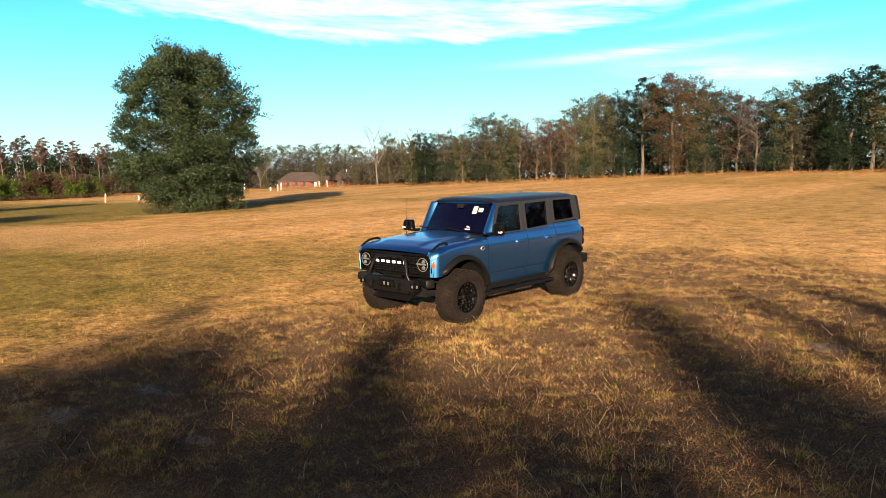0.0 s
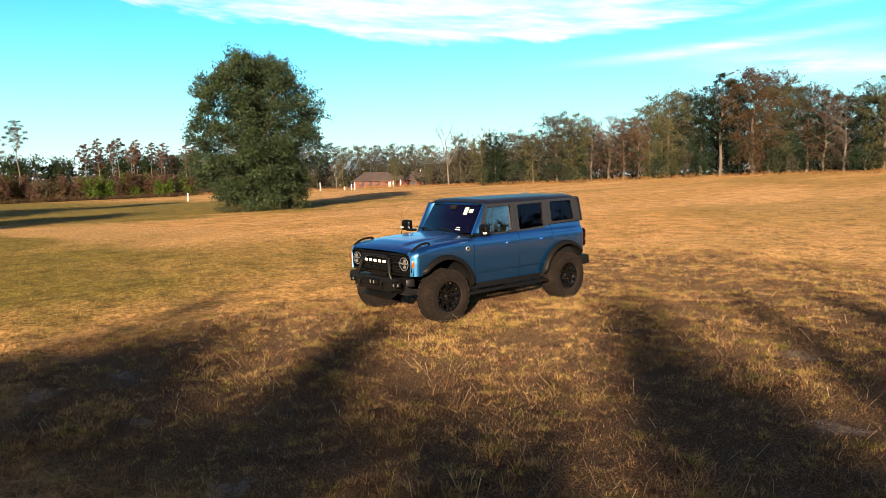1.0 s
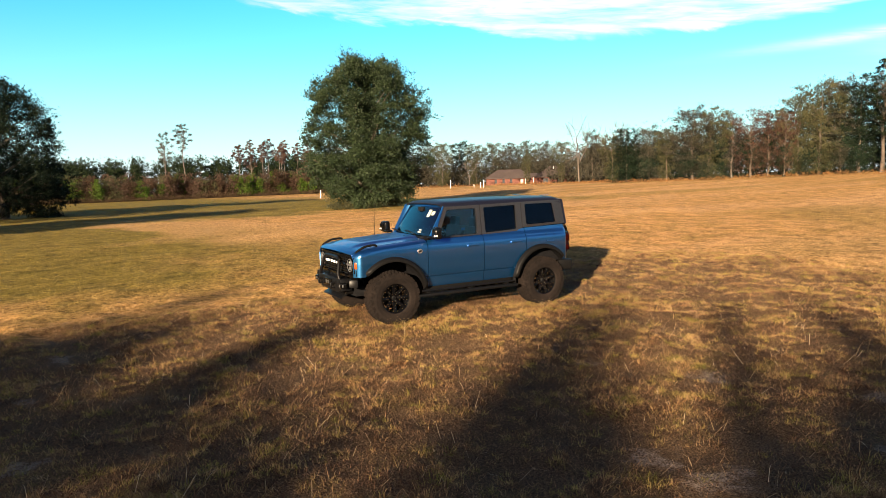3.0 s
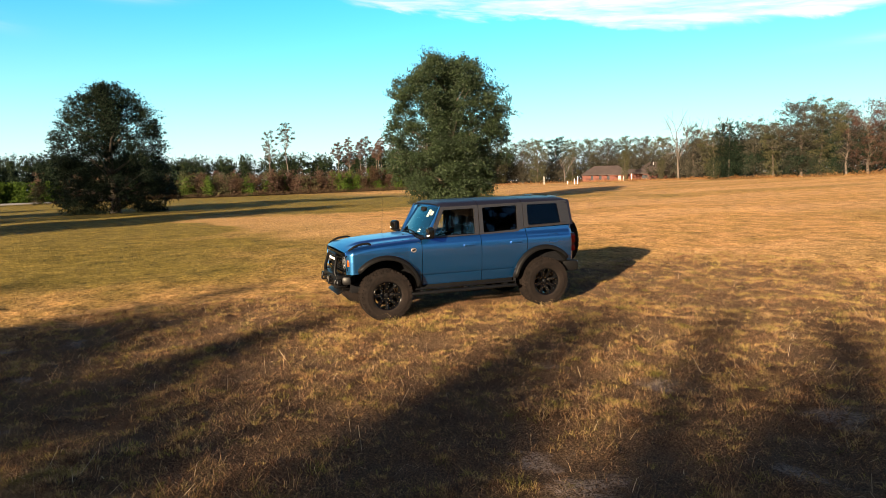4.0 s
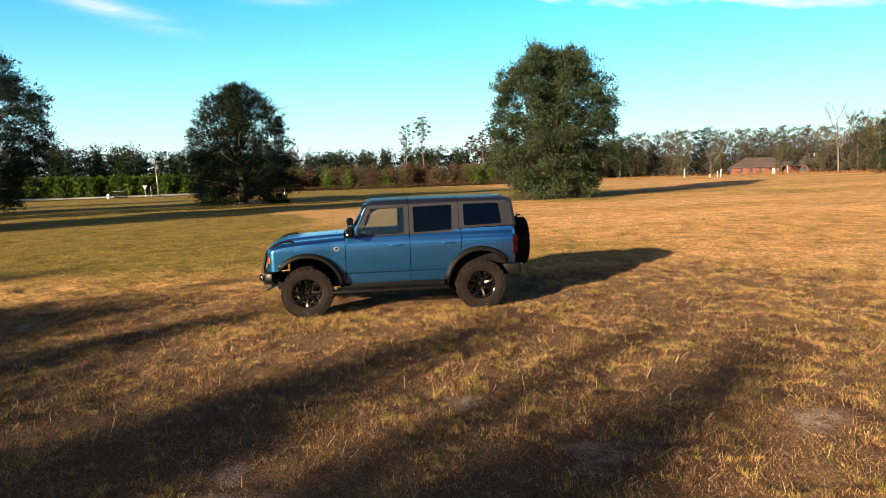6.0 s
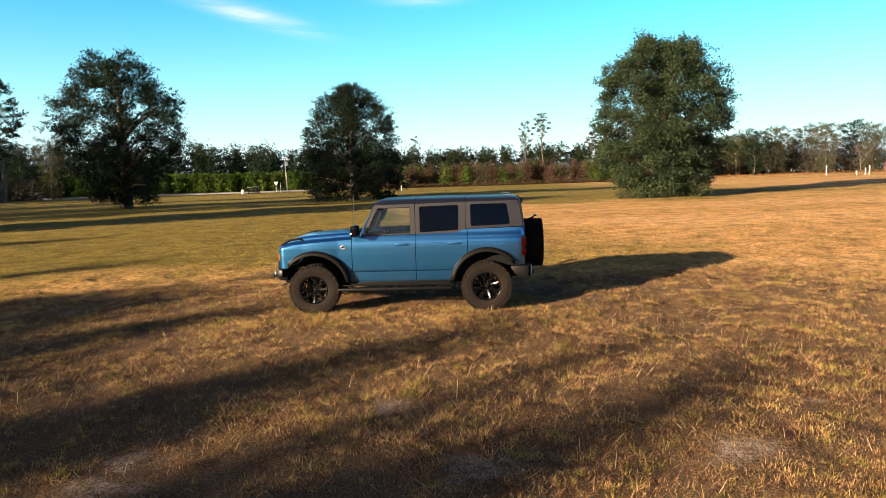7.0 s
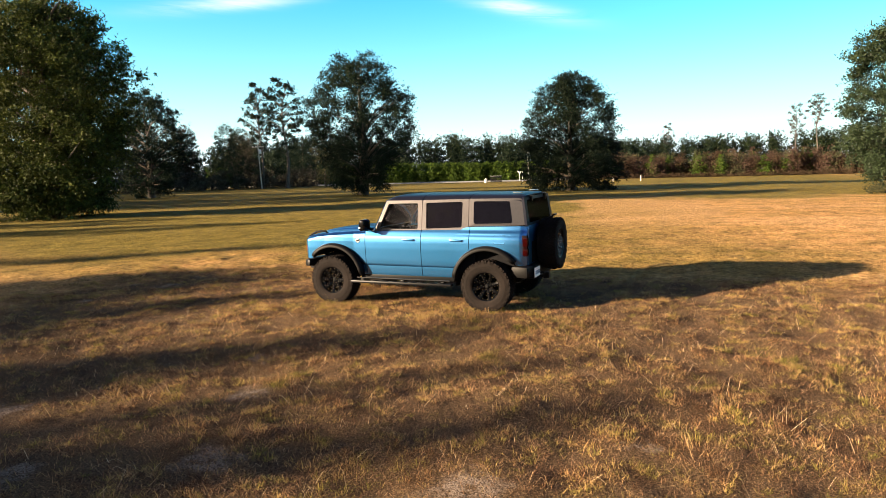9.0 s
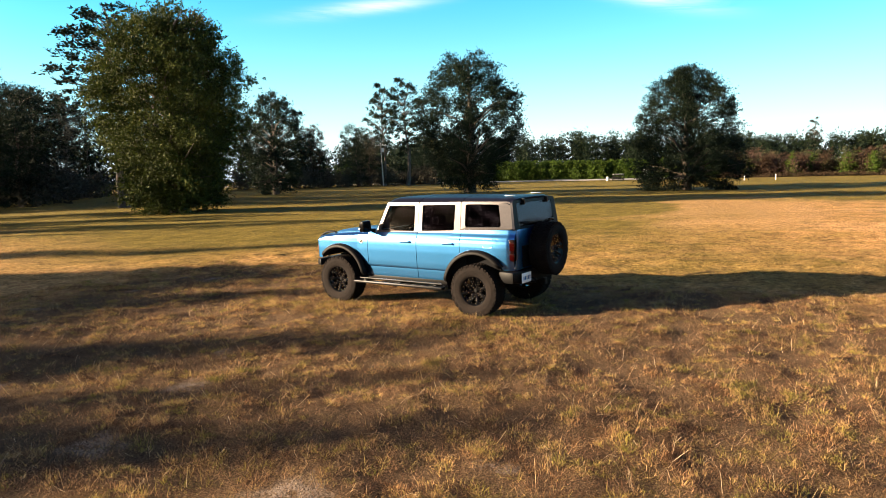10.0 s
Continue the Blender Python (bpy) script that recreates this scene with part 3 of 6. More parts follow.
def crown_clumps(rng, tall, wide, crown, lo, lobes, clumps, clump_r, tilt, layered, fill):
    """Clump centres: boughs set round the outline, each a cluster of clumps, with gaps between, and a thin filling behind."""
    lobe = []
    fs = np.linspace(0.0, 0.985, 200)
    share = np.cumsum([crown(f) + 0.12 for f in fs])
    for i in range(lobes):
        f = float(np.interp((i + rng.uniform(0.2, 0.8)) / lobes * share[-1], share, fs))
        w = crown(f) * wide / 2
        az = i * 2.39996 + rng.normal(0, 0.25)
        r = wide * (rng.uniform(0.065, 0.105) if lobes > 70 else rng.uniform(0.09, 0.15)) * (0.5 + 0.5 * min(1, w / (wide * 0.3)))
        d = max(0, w * rng.uniform(0.84, 1.04) - r * 0.75)
        lobe.append((math.cos(az) * d + tilt * f, math.sin(az) * d, min(lo + (tall - lo) * f, tall - r * 0.45), r))
    cs, rs = [], []
    for _ in range(clumps):
        if rng.uniform(0, 1) < fill:
            f, az = rng.uniform(0.03, 0.93), rng.uniform(0, 2 * math.pi)
            d = crown(f) * wide / 2 * rng.uniform(0, 0.72)
            cs.append((math.cos(az) * d + tilt * f, math.sin(az) * d, lo + (tall - lo) * f))
        else:
            x, y, z, r = lobe[rng.integers(0, len(lobe))]
            v = rng.normal(0, 1, 3)
            v /= np.linalg.norm(v)
            v *= r * rng.uniform(0.3, 1.05)
            cs.append((x + v[0] * 1.1, y + v[1] * 1.1, z + v[2] * layered))
        rs.append(wide * clump_r * rng.uniform(0.55, 1.25))
    return cs, rs


def tree(name, base, tall, wide, crown, leaf, bark, label, seed, clumps=260, count=30, size=0.3, skirt=0.06, tilt=0.0, lobes=26, group="", clump_r=0.05, droop=0.0, layered=0.75, fill=0.25, trunk_r=0.028, limbs_n=44, flat=0.65):
    """A tree: an Empty at its foot, a trunk with limbs, and a crown of leaf clumps."""
    rng = np.random.default_rng(seed)
    lo = skirt * tall
    cs, rs = crown_clumps(rng, tall, wide, crown, lo, lobes, clumps, clump_r, tilt, layered, fill)
    ob = new(name)
    ob.location = base
    t_r = tall * trunk_r
    spine = [(tilt * k / 6 + rng.normal(0, 0.010) * tall * (k > 0), rng.normal(0, 0.010) * tall * (k > 0), -0.15 + tall * 0.93 * k / 6) for k in range(7)]
    limbs = [(spine, [t_r * (1.25 - 0.18 * k) if k else t_r * 1.6 for k in range(7)])]
    for i in rng.permutation(len(cs))[:min(limbs_n, len(cs))]:
        cx, cy, cz = cs[i]
        z0 = max(0.12 * tall, cz - 0.5 * math.hypot(cx, cy) - 0.03 * tall)
        q = min(5.999, (z0 + 0.15) / (tall * 0.93) * 6)
        s0 = Vector(spine[int(q)]).lerp(Vector(spine[int(q) + 1]), q - int(q))
        mid = s0.lerp(Vector((cx, cy, cz)), 0.5) + Vector((rng.normal(0, 0.03), rng.normal(0, 0.03), 0.03)) * tall * 0.5
        limbs.append(([s0, mid, (cx, cy, cz)], [t_r * 0.36, t_r * 0.22, t_r * 0.06]))
    tr = new("trunk", limb_mesh(name + "_trunk", limbs, bark, 6))
    tr.parent = ob
    if leaf:
        cr = new("crown", leaf_mesh(name + "_crown", cs, rs, count, size, leaf, rng, flat, droop, tall))
        cr.parent = ob
    return tagged(ob, label, "tree", group)


def stand(x, y):
    return (x, y, float(height(np.float64(x), np.float64(y))) - 0.05)


OAK_EGG = profile((0, 0.62), (0.06, 0.70), (0.16, 0.84), (0.28, 1.0), (0.47, 1.0), (0.66, 0.95), (0.82, 0.86), (0.92, 0.62), (1, 0.26))
OAK_DOME = profile((0, 0.80), (0.1, 0.94), (0.26, 1.0), (0.45, 0.93), (0.62, 0.86), (0.76, 0.70), (0.88, 0.50), (0.96, 0.28), (1, 0.14))
OAK_TWIN = profile((0, 0.42), (0.07, 0.55), (0.2, 0.72), (0.36, 0.9), (0.52, 1.0), (0.64, 0.92), (0.83, 0.66), (0.95, 0.36), (1, 0.2))
OAK_EDGE = profile((0, 0.62), (0.15, 0.72), (0.35, 0.86), (0.5, 0.98), (0.66, 1.0), (0.8, 0.84), (0.9, 0.62), (0.97, 0.42), (1, 0.25))
ROUND = profile((0, 0.55), (0.15, 0.7), (0.4, 0.95), (0.62, 1.0), (0.82, 0.84), (0.93, 0.58), (1, 0.3))
TALL = profile((0, 0.5), (0.2, 0.68), (0.5, 0.9), (0.72, 1.0), (0.88, 0.86), (0.95, 0.6), (1, 0.35))
HEAD = profile((0, 0.25), (0.25, 0.7), (0.5, 1.0), (0.8, 0.75), (1, 0.3))

tree("oak_tree", stand(-48.8, 28.9), 12.6, 11.2, OAK_EGG, LEAF_OAK, BARK, "broad evergreen oak with dense dark green crown to the ground", 3, clumps=2700, count=84, size=0.118, lobes=84, clump_r=0.050, skirt=0.02, fill=0.42)
tree("oak_tree", stand(-65.6, 2.6), 11.9, 11.8, OAK_DOME, LEAF_DARK, BARK, "dark drooping evergreen oak standing alone in the field", 8, clumps=1900, count=66, size=0.125, lobes=120, clump_r=0.048, droop=0.7, skirt=0.0, fill=0.34)
tree("oak_tree", stand(-61.5, -19.0), 14.9, 13.0, OAK_TWIN, LEAF_DARK, BARK, "tall dark evergreen oak with a ragged top", 23, clumps=1700, count=66, size=0.135, lobes=96, clump_r=0.048, droop=0.4, skirt=0.04, fill=0.30)
tree("oak_tree", stand(-25.4, -20.9), 12.7, 10.6, OAK_EDGE, LEAF_SUNNY, BARK, "large evergreen oak with yellow-green leaves at the wood's edge", 31, clumps=2300, count=72, size=0.125, lobes=68, clump_r=0.050, skirt=0.0, fill=0.34)
tree("oak_tree", stand(-63.0, -49.0), 13.2, 10.5, OAK_TWIN, LEAF_DARK, BARK, "smaller dark evergreen oak before the wood", 37, clumps=1000, count=54, size=0.16, lobes=72, clump_r=0.052, skirt=0.02)

# ---- trees behind the field of view on the sunny side, whose tops throw the long shadows: across the light, along it, height ----
ACROSS, ALONG = Vector((0.80, 0.60)), Vector((-0.60, 0.80))
SPIRE = profile((0, 0.9), (0.4, 1.0), (0.8, 0.95), (0.92, 0.8), (0.98, 0.5), (1, 0.25))
BLUNT = profile((0, 0.95), (0.9, 1.0), (0.97, 0.9), (1, 0.5))
def cast(u, v, tall, wide, dense, shape, seed):
    """An evergreen whose top throws its shadow's tip at v along the light, u across it; dense: how thick its leaves are."""
    p = ACROSS * u + ALONG * (v - tall / math.tan(radians(SUN_EL)))
    slim = wide < 3
    tree("cedar_tree", stand(p.x, p.y), tall, wide, shape, LEAF_DARK, BARK, "narrow dark evergreen at the sunny edge of the field", seed, clumps=round(100 + 100 * dense), count=round(5 + 10 * dense), size=0.50 if shape is BLUNT else 0.42 if slim else 0.62, lobes=36, clump_r=0.17 if slim else 0.12, skirt=0.0, limbs_n=12, layered=1.0, group="trees along the sunny edge")


for k, row in enumerate(((-32, 8.0, 14, 5, 1), (-26, 6.0, 13, 5, 1), (-21, 9.0, 14, 5.0, 1), (-10.8, 9.6, 13, 1.7, 1), (-5.0, 12.0, 13, 2.1, 1), (-3.7, 10.0, 13, 1.6, 0.8), (-1.1, 10.6, 13, 1.7, 0.9), (2.7, 12.2, 14, 1.7, 0.42), (3.3, 13.2, 14, 0.8, 0.3), (5.0, 13.2, 13, 1.0, 0.4), (6.4, 13.8, 14, 1.0, 0.45), (1.0, 7.2, 11, 1.0, 0.4), (2.9, 8.2, 12, 1.7, 0.6), (34, 59, 14, 5.0, 1))):
    cast(*row, SPIRE, 100 + k)
for k, row in enumerate(((-4.8, 8.4, 12, 2.6, 1), (-2.9, 8.0, 12, 1.9, 1), (-0.9, 8.0, 11, 1.5, 0.9), (0.1, 6.5, 11, 1.9, 0.5), (1.6, 6.0, 11, 1.6, 0.3), (3.6, 7.2, 12, 1.3, 0.5), (5.6, 9.0, 12, 0.9, 0.4), (6.6, 9.2, 12, 1.2, 0.3))):
    cast(*row, BLUNT, 140 + k)


# ---- woods ----
def belt_stuff(name, line, deep, low, high, leaf, label, seed, n, clump=1.0, count=16, size=0.5, ragged=0.35, category="trees"):
    """A far wood or thicket as one mass of leaf clumps along a line in the plan."""
    rng = np.random.default_rng(seed)
    pts = np.array(line, float)
    seg = np.hypot(*(pts[1:] - pts[:-1]).T)
    at = rng.uniform(0, seg.sum(), n)
    i = np.minimum(np.searchsorted(np.cumsum(seg), at), len(seg) - 1)
    f = (at - (np.cumsum(seg) - seg)[i]) / seg[i]
    p = pts[i] + (pts[i + 1] - pts[i]) * f[:, None] + rng.uniform(-deep, deep, (n, 2)) / 2
    ph = rng.uniform(0, 6, 4)
    wave = 0.5 + 0.5 * (0.5 * np.sin(at / 5.1 + ph[0]) + 0.3 * np.sin(at / 2.3 + ph[1]) + 0.2 * np.sin(at / 11 + ph[2]))
    top = high * (1 - ragged * wave) * rng.uniform(0.8, 1.06, n)
    z = low + (top - low) * rng.uniform(0, 1, n) ** 0.75
    base = height(p[:, 0], p[:, 1])
    cs = np.stack([p[:, 0], p[:, 1], base + z], -1)
    core = cs[rng.permutation(n)[: n // 2]].copy()
    core[:, 2] = base.min() + (core[:, 2] - base.min()) * 0.66
    a, b = leaf_arrays(cs, clump * rng.uniform(0.6, 1.3, n), int(count * 1.8), size * 0.72, rng, 0.8), leaf_arrays(core, np.full(len(core), clump * 0.8), 18, size * 1.1, rng, 0.8)
    v = np.concatenate([a, b])
    ob = new(name, mesh_of(name, v, np.arange(len(v)).reshape(-1, 3), leaf))
    return tagged(ob, label, category, kind="stuff")


WOOD = {}
FULL_HABIT = dict(clumps=360, count=60, size=0.165, lobes=40, clump_r=0.080, limbs_n=8, fill=0.48)
THIN_HABIT = dict(clumps=280, count=42, size=0.135, lobes=40, clump_r=0.090, limbs_n=44, fill=0.35)
PINE_HABIT = dict(clumps=210, count=48, size=0.20, lobes=40, clump_r=0.075, limbs_n=60, fill=0.06, layered=0.4, flat=0.6)
for key, leaf, bark, tall, wide, crown, skirt, label in (
        ("pine", LEAF_PINE, BARK, 18, 7.0, HEAD, 0.32, "tall pine with a bare trunk in the wood"),
        ("oak", LEAF_MUTED, BARK, 15, 9.5, ROUND, 0.05, "green broadleaf tree at the wood's edge"),
        ("dark", LEAF_DARK, BARK, 16, 8.5, TALL, 0.04, "dark evergreen tree at the wood's edge"),
        ("olive", LEAF_OLIVE, BARK, 16, 9.0, TALL, 0.02, "olive autumn tree with pale limbs in the wood"),
        ("rust", LEAF_RUST, BARK, 14, 8.0, ROUND, 0.08, "rust-red autumn tree with a pale trunk"),
        ("gold", LEAF_GOLD, PALE_BARK, 16, 8.5, TALL, 0.05, "orange-brown autumn tree before the wood"),
        ("grey", LEAF_GREY, PALE_BARK, 16, 8.0, TALL, 0.06, "nearly bare grey tree with fine twigs")):
    thin = key in ("grey", "rust")
    for variant in (0, 1):
        ob = tree(key + "_tree" if key not in ("grey", "dark", "olive", "rust", "gold") else "woodland_tree", (0, 0, 0), tall, wide, crown, leaf, bark, label, 200 + len(WOOD), group="trees of the wood", skirt=skirt, trunk_r=0.0125, **(PINE_HABIT if key == "pine" else THIN_HABIT if thin else FULL_HABIT))
        WOOD[key, variant] = [ob, tall, 0]


def wood_mass(name, line, deep, n, squat, wide, low, leaf, label, seed, clumps=15, count=20, size=0.5, category="trees", point=1.0, fill=60):
    """A far wood as one mass: crowns of leaf clumps round bumpy cores, along a line of (x, y, height), each tree of its own size."""
    rng = np.random.default_rng(seed)
    pts = np.array(line, float)
    seg = np.hypot(*(pts[1:, :2] - pts[:-1, :2]).T)
    at = (np.arange(n) + rng.uniform(0, 1, n)) / n * seg.sum()
    i = np.minimum(np.searchsorted(np.cumsum(seg), at), len(seg) - 1)
    f = ((at - (np.cumsum(seg) - seg)[i]) / seg[i])[:, None]
    p = pts[i] + (pts[i + 1] - pts[i]) * f
    p[:, :2] += rng.uniform(-deep, deep, (n, 2)) / 2
    tall = p[:, 2] * rng.uniform(squat, 1.0, n)
    half = rng.uniform(*wide, n) / 2
    z0 = height(p[:, 0], p[:, 1])
    g = np.concatenate([rng.uniform(0, 1, (n, clumps - 2)) ** 0.8, np.full((n, 2), 0.96)], 1)
    r = half[:, None] * np.sqrt(np.clip(1 - np.clip(g * 1.2 - 0.25, 0, 1) ** 2.2, 0.05, 1)) * (1 - (point - 1) * 0.45 * g)
    az, d = rng.uniform(0, 2 * math.pi, (n, clumps)), np.sqrt(rng.uniform(0.2, 1, (n, clumps))) * r * 0.85
    z = z0[:, None] + tall[:, None] * (low + (1 - low) * g * 0.96)
    cs = np.stack([p[:, :1] + np.cos(az) * d, p[:, 1:2] + np.sin(az) * d, z], -1).reshape(-1, 3)
    cr = (np.repeat(half, clumps) * rng.uniform(0.38, 0.66, n * clumps)) * (0.65 + 0.35 * (1 - g.ravel()))
    v = leaf_arrays(cs, cr, int(count * 1.8), size * 0.72, rng, 0.8)
    inner_c = np.stack([np.repeat(p[:, 0], 4), np.repeat(p[:, 1], 4), np.repeat(z0, 4) + np.repeat(tall, 4) * np.tile([0.12, 0.32, 0.54, 0.74], n)], -1)
    v = np.concatenate([v, leaf_arrays(inner_c, np.repeat(half, 4) * np.tile([0.72, 0.68, 0.55, 0.34], n), fill, size * 1.35, rng, 0.8)])
    ob = new(name, mesh_of(name, v, np.arange(len(v)).reshape(-1, 3), leaf))
    return tagged(ob, label, category, kind="stuff")


def dead_tree(x, y, tall, seed, label, spread=0.5):
    """A leafless tree: a forked trunk whose limbs fork again and again into twigs."""
    rng = np.random.default_rng(seed)
    limbs = []

    def grow(p, way, length, r, depth):
        mid = p + way * length * 0.5 + Vector(rng.normal(0, 0.05 * length, 3))
        end = p + way * length + Vector(rng.normal(0, 0.04 * length, 3))
        limbs.append(([p, mid, end], [r, r * 0.82, r * 0.62]))
        if depth:
            for _ in range(3 if depth > 1 else 4):
                w = (way + Vector(rng.normal(0, spread, 3)) + Vector((0, 0, 0.18))).normalized()
                grow(p.lerp(end, rng.uniform(0.6, 1.0)), w, length * rng.uniform(0.5, 0.8), r * 0.55, depth - 1)

    grow(Vector((0, 0, -0.2)), Vector((0, 0, 1)), tall * 0.40, tall * 0.014, 4)
    ob = new("bare_tree", limb_mesh("bare_tree", limbs, PALE_BARK, 4))
    ob.location = stand(x, y)
    return tagged(ob, label, "tree", "bare trees of the wood")


def plant(key, x, y, tall, rng, wide=1.0):
    rec = WOOD[key, int(rng.integers(0, 2))]
    ob, t0, used = rec
    k = tall / t0
    m = Matrix.Translation(stand(x, y)) @ pose(0, 0, 0, 0, 0, rng.uniform(0, 360)) @ Matrix.Diagonal((k * wide, k * wide, k, 1))
    if used == 0:
        ob.matrix_basis = m
        rec[2] = 1
        return ob
    o = ob.copy()
    scene.collection.objects.link(o)
    for c in ob.children:
        d = c.copy()
        scene.collection.objects.link(d)
        d.parent = o
    o.matrix_basis = m
    return o


def from_start(deg, d):
    """A place d metres from the walk's start, at a bearing in degrees west of north."""
    return -math.sin(radians(deg)) * d, math.cos(radians(deg)) * d


rng_w = np.random.default_rng(5)
def north_row(rows):
    """Trees of the north wood: bearing, distance, height, kind, breadth."""
    for deg, d, tall, key, wide in rows:
        plant(key, *from_start(deg + 0.4, d), tall * (0.92 if deg > 15 else 0.76), rng_w, wide * 1.15)


# the wood to the north: the west end
north_row(((41.5, 142, 10.5, "olive", 1.0), (40.3, 138, 12.0, "dark", 0.9), (38.6, 140, 12.0, "oak", 1.0), (37.2, 134, 10.5, "olive", 0.8), (35.2, 128, 14.2, "oak", 1.15), (34.0, 130, 13.6, "olive", 1.2), (32.4, 132, 13, "grey", 0.8), (31.0, 128, 12.6, "rust", 1.05), (29.9, 130, 12.8, "rust", 0.9), (28.7, 124, 12.0, "rust", 0.6), (27.8, 126, 14.6, "olive", 0.9), (26.4, 126, 16.6, "olive", 1.0), (25.2, 128, 17.0, "oak", 0.8), (24.0, 126, 16.0, "dark", 0.9), (22.6, 124, 18.2, "pine", 1.0), (21.2, 126, 17.5, "dark", 0.8)))
# the wood to the north: the middle
north_row(((20.3, 120, 18.6, "gold", 1.0), (19.2, 124, 18.0, "olive", 0.9), (17.9, 126, 17.0, "oak", 1.0), (16.7, 126, 15.5, "dark", 0.9), (15.6, 124, 15.0, "rust", 0.9), (14.3, 122, 16.6, "grey", 0.9), (13.0, 122, 16.0, "dark", 0.9), (11.9, 120, 18.3, "olive", 1.1), (10.6, 120, 17.8, "oak", 0.9), (9.4, 118, 19.2, "dark", 1.0), (8.1, 116, 19.8, "dark", 1.1), (6.8, 116, 19.4, "pine", 1.1), (5.4, 116, 18.5, "olive", 1.1), (4.0, 116, 19.0, "dark", 1.1), (2.0, 116, 18.0, "gold", 1.1), (-1, 116, 18, "oak", 1.2)))
# the wood to the north: the east end, and the second row
north_row(((-5, 116, 18, "olive", 1.2), (-10, 118, 19, "dark", 1.2), (-16, 118, 18, "oak", 1.2), (23.3, 136, 17.5, "grey", 1.0), (29.2, 140, 13.5, "dark", 1.0), (33.2, 142, 12.5, "dark", 1.1), (18.5, 138, 17, "dark", 1.0), (14.9, 136, 17.5, "dark", 1.1), (10.0, 132, 19, "pine", 1.0), (26.0, 140, 16.0, "dark", 1.0), (21.8, 138, 18.6, "pine", 0.9)))
# about and behind the house
for deg, d, tall, key, wide in ((59.5, 225, 14.5, "olive", 1.2), (57.5, 235, 15, "oak", 1.3), (56.2, 222, 14.6, "olive", 1.1), (54.8, 240, 15.5, "dark", 1.3), (53.4, 228, 14.2, "olive", 1.1), (52.0, 236, 15.0, "olive", 1.2), (50.6, 232, 14.5, "oak", 1.2), (49.2, 240, 15, "olive", 1.2), (49.0, 200, 9.5, "olive", 0.6), (47.6, 236, 14.5, "oak", 1.1), (46.3, 228, 14, "olive", 1.2), (46.2, 200, 6.5, "olive", 0.75), (43.6, 195, 11.0, "olive", 1.0), (43.4, 165, 12.5, "oak", 0.8), (42.8, 180, 10, "oak", 1.1), (60.8, 215, 13.5, "dark", 1.2), (62.3, 230, 13, "olive", 1.3), (64, 235, 13, "dark", 1.3)):
    plant(key, *from_start(deg + 0.3, d), tall, rng_w, wide)
belt_stuff("far_wood", [from_start(66, 260), from_start(52, 262), from_start(40, 210), from_start(32, 165), from_start(20, 150), from_start(8, 142), from_start(-18, 140)], 18, 0.3, 13.0, LEAF_MUTED, "distant olive and brown autumn wood", 61, 3400, 2.4, 22, 0.5)
# tall dark leaf mass added behind the trunks as the wood's inner shade
belt_stuff("wood_undergrowth", [from_start(41, 144), from_start(30, 134), from_start(18, 130), from_start(6, 124), from_start(-18, 124)], 7, 0.1, 10.5, LEAF_DARK, "dark leaf backing that stands for the shade inside the wood", 62, 3000, 1.5, 18, 0.34)
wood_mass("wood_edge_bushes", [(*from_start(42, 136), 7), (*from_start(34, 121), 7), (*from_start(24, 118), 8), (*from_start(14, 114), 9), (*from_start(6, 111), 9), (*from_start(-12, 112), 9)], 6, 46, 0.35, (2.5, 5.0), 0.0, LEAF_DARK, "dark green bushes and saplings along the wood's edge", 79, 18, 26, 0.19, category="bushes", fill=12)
belt_stuff("house_undergrowth", [from_start(68, 242), from_start(58, 236), from_start(50, 232), from_start(44, 205), from_start(41, 150)], 8, 0.0, 8.0, LEAF_MUTED, "dark undergrowth behind the house", 75, 1300, 1.8, 22, 0.55, 0.25, category="bushes")
belt_stuff("edge_grass", [from_start(66, 190), from_start(52, 185), from_start(44, 146), from_start(35, 118), from_start(22, 112), from_start(6, 108), from_start(-12, 109)], 5.0, 0.0, 0.62, LEAF_RANK, "tall orange-brown grass along the wood", 63, 2000, 0.24, 12, 0.12, category="grass")
belt_stuff("oak_weeds", [(-48.8 + 3.0 * math.cos(k * 0.785), 28.9 + 3.0 * math.sin(k * 0.785)) for k in range(9)], 1.6, 0.0, 0.6, LEAF_OLIVE, "olive weeds and tall grass round the oak's foot", 80, 200, 0.28, 16, 0.10, category="weeds")
# the thicket to the west, the bare pines in it, and the pinewood behind
THICKET = [(-176, 78), (-181, 50), (-183, 28), (-182, 6), (-176, -12)]
wood_mass("thicket", [(x, y, 6.6) for x, y in THICKET], 13, 95, 0.5, (3.2, 6.0), 0.0, LEAF_BRUSH, "brown and rust thicket along the field", 64, 16, 24, 0.26, category="bushes")
wood_mass("thicket_bare", [(x, y, 7.2) for x, y in THICKET], 13, 95, 0.5, (2.8, 5.0), 0.0, LEAF_TWIG, "bare reddish-brown brush", 65, 16, 22, 0.24, category="bushes")
wood_mass("thicket_olive", [(x, y, 6.6) for x, y in THICKET], 13, 55, 0.5, (3.0, 5.5), 0.0, LEAF_OLIVE, "olive bushes in the thicket", 76, 16, 22, 0.28, category="bushes")
wood_mass("thicket_green", [(x + 2, y, 6.2) for x, y in THICKET], 12, 60, 0.4, (2.6, 4.8), 0.0, LEAF_YOUNG, "bright green bushes in the thicket", 66, 15, 22, 0.28, category="bushes", point=1.6)
belt_stuff("thicket_foot", [(-166, 76), (-172, 50), (-174, 28), (-173, 6), (-168, -12)], 5, 0.0, 1.2, LEAF_GOLD, "dry orange-brown brush at the thicket's foot", 67, 1000, 0.42, 14, 0.22, 0.6, category="bushes")
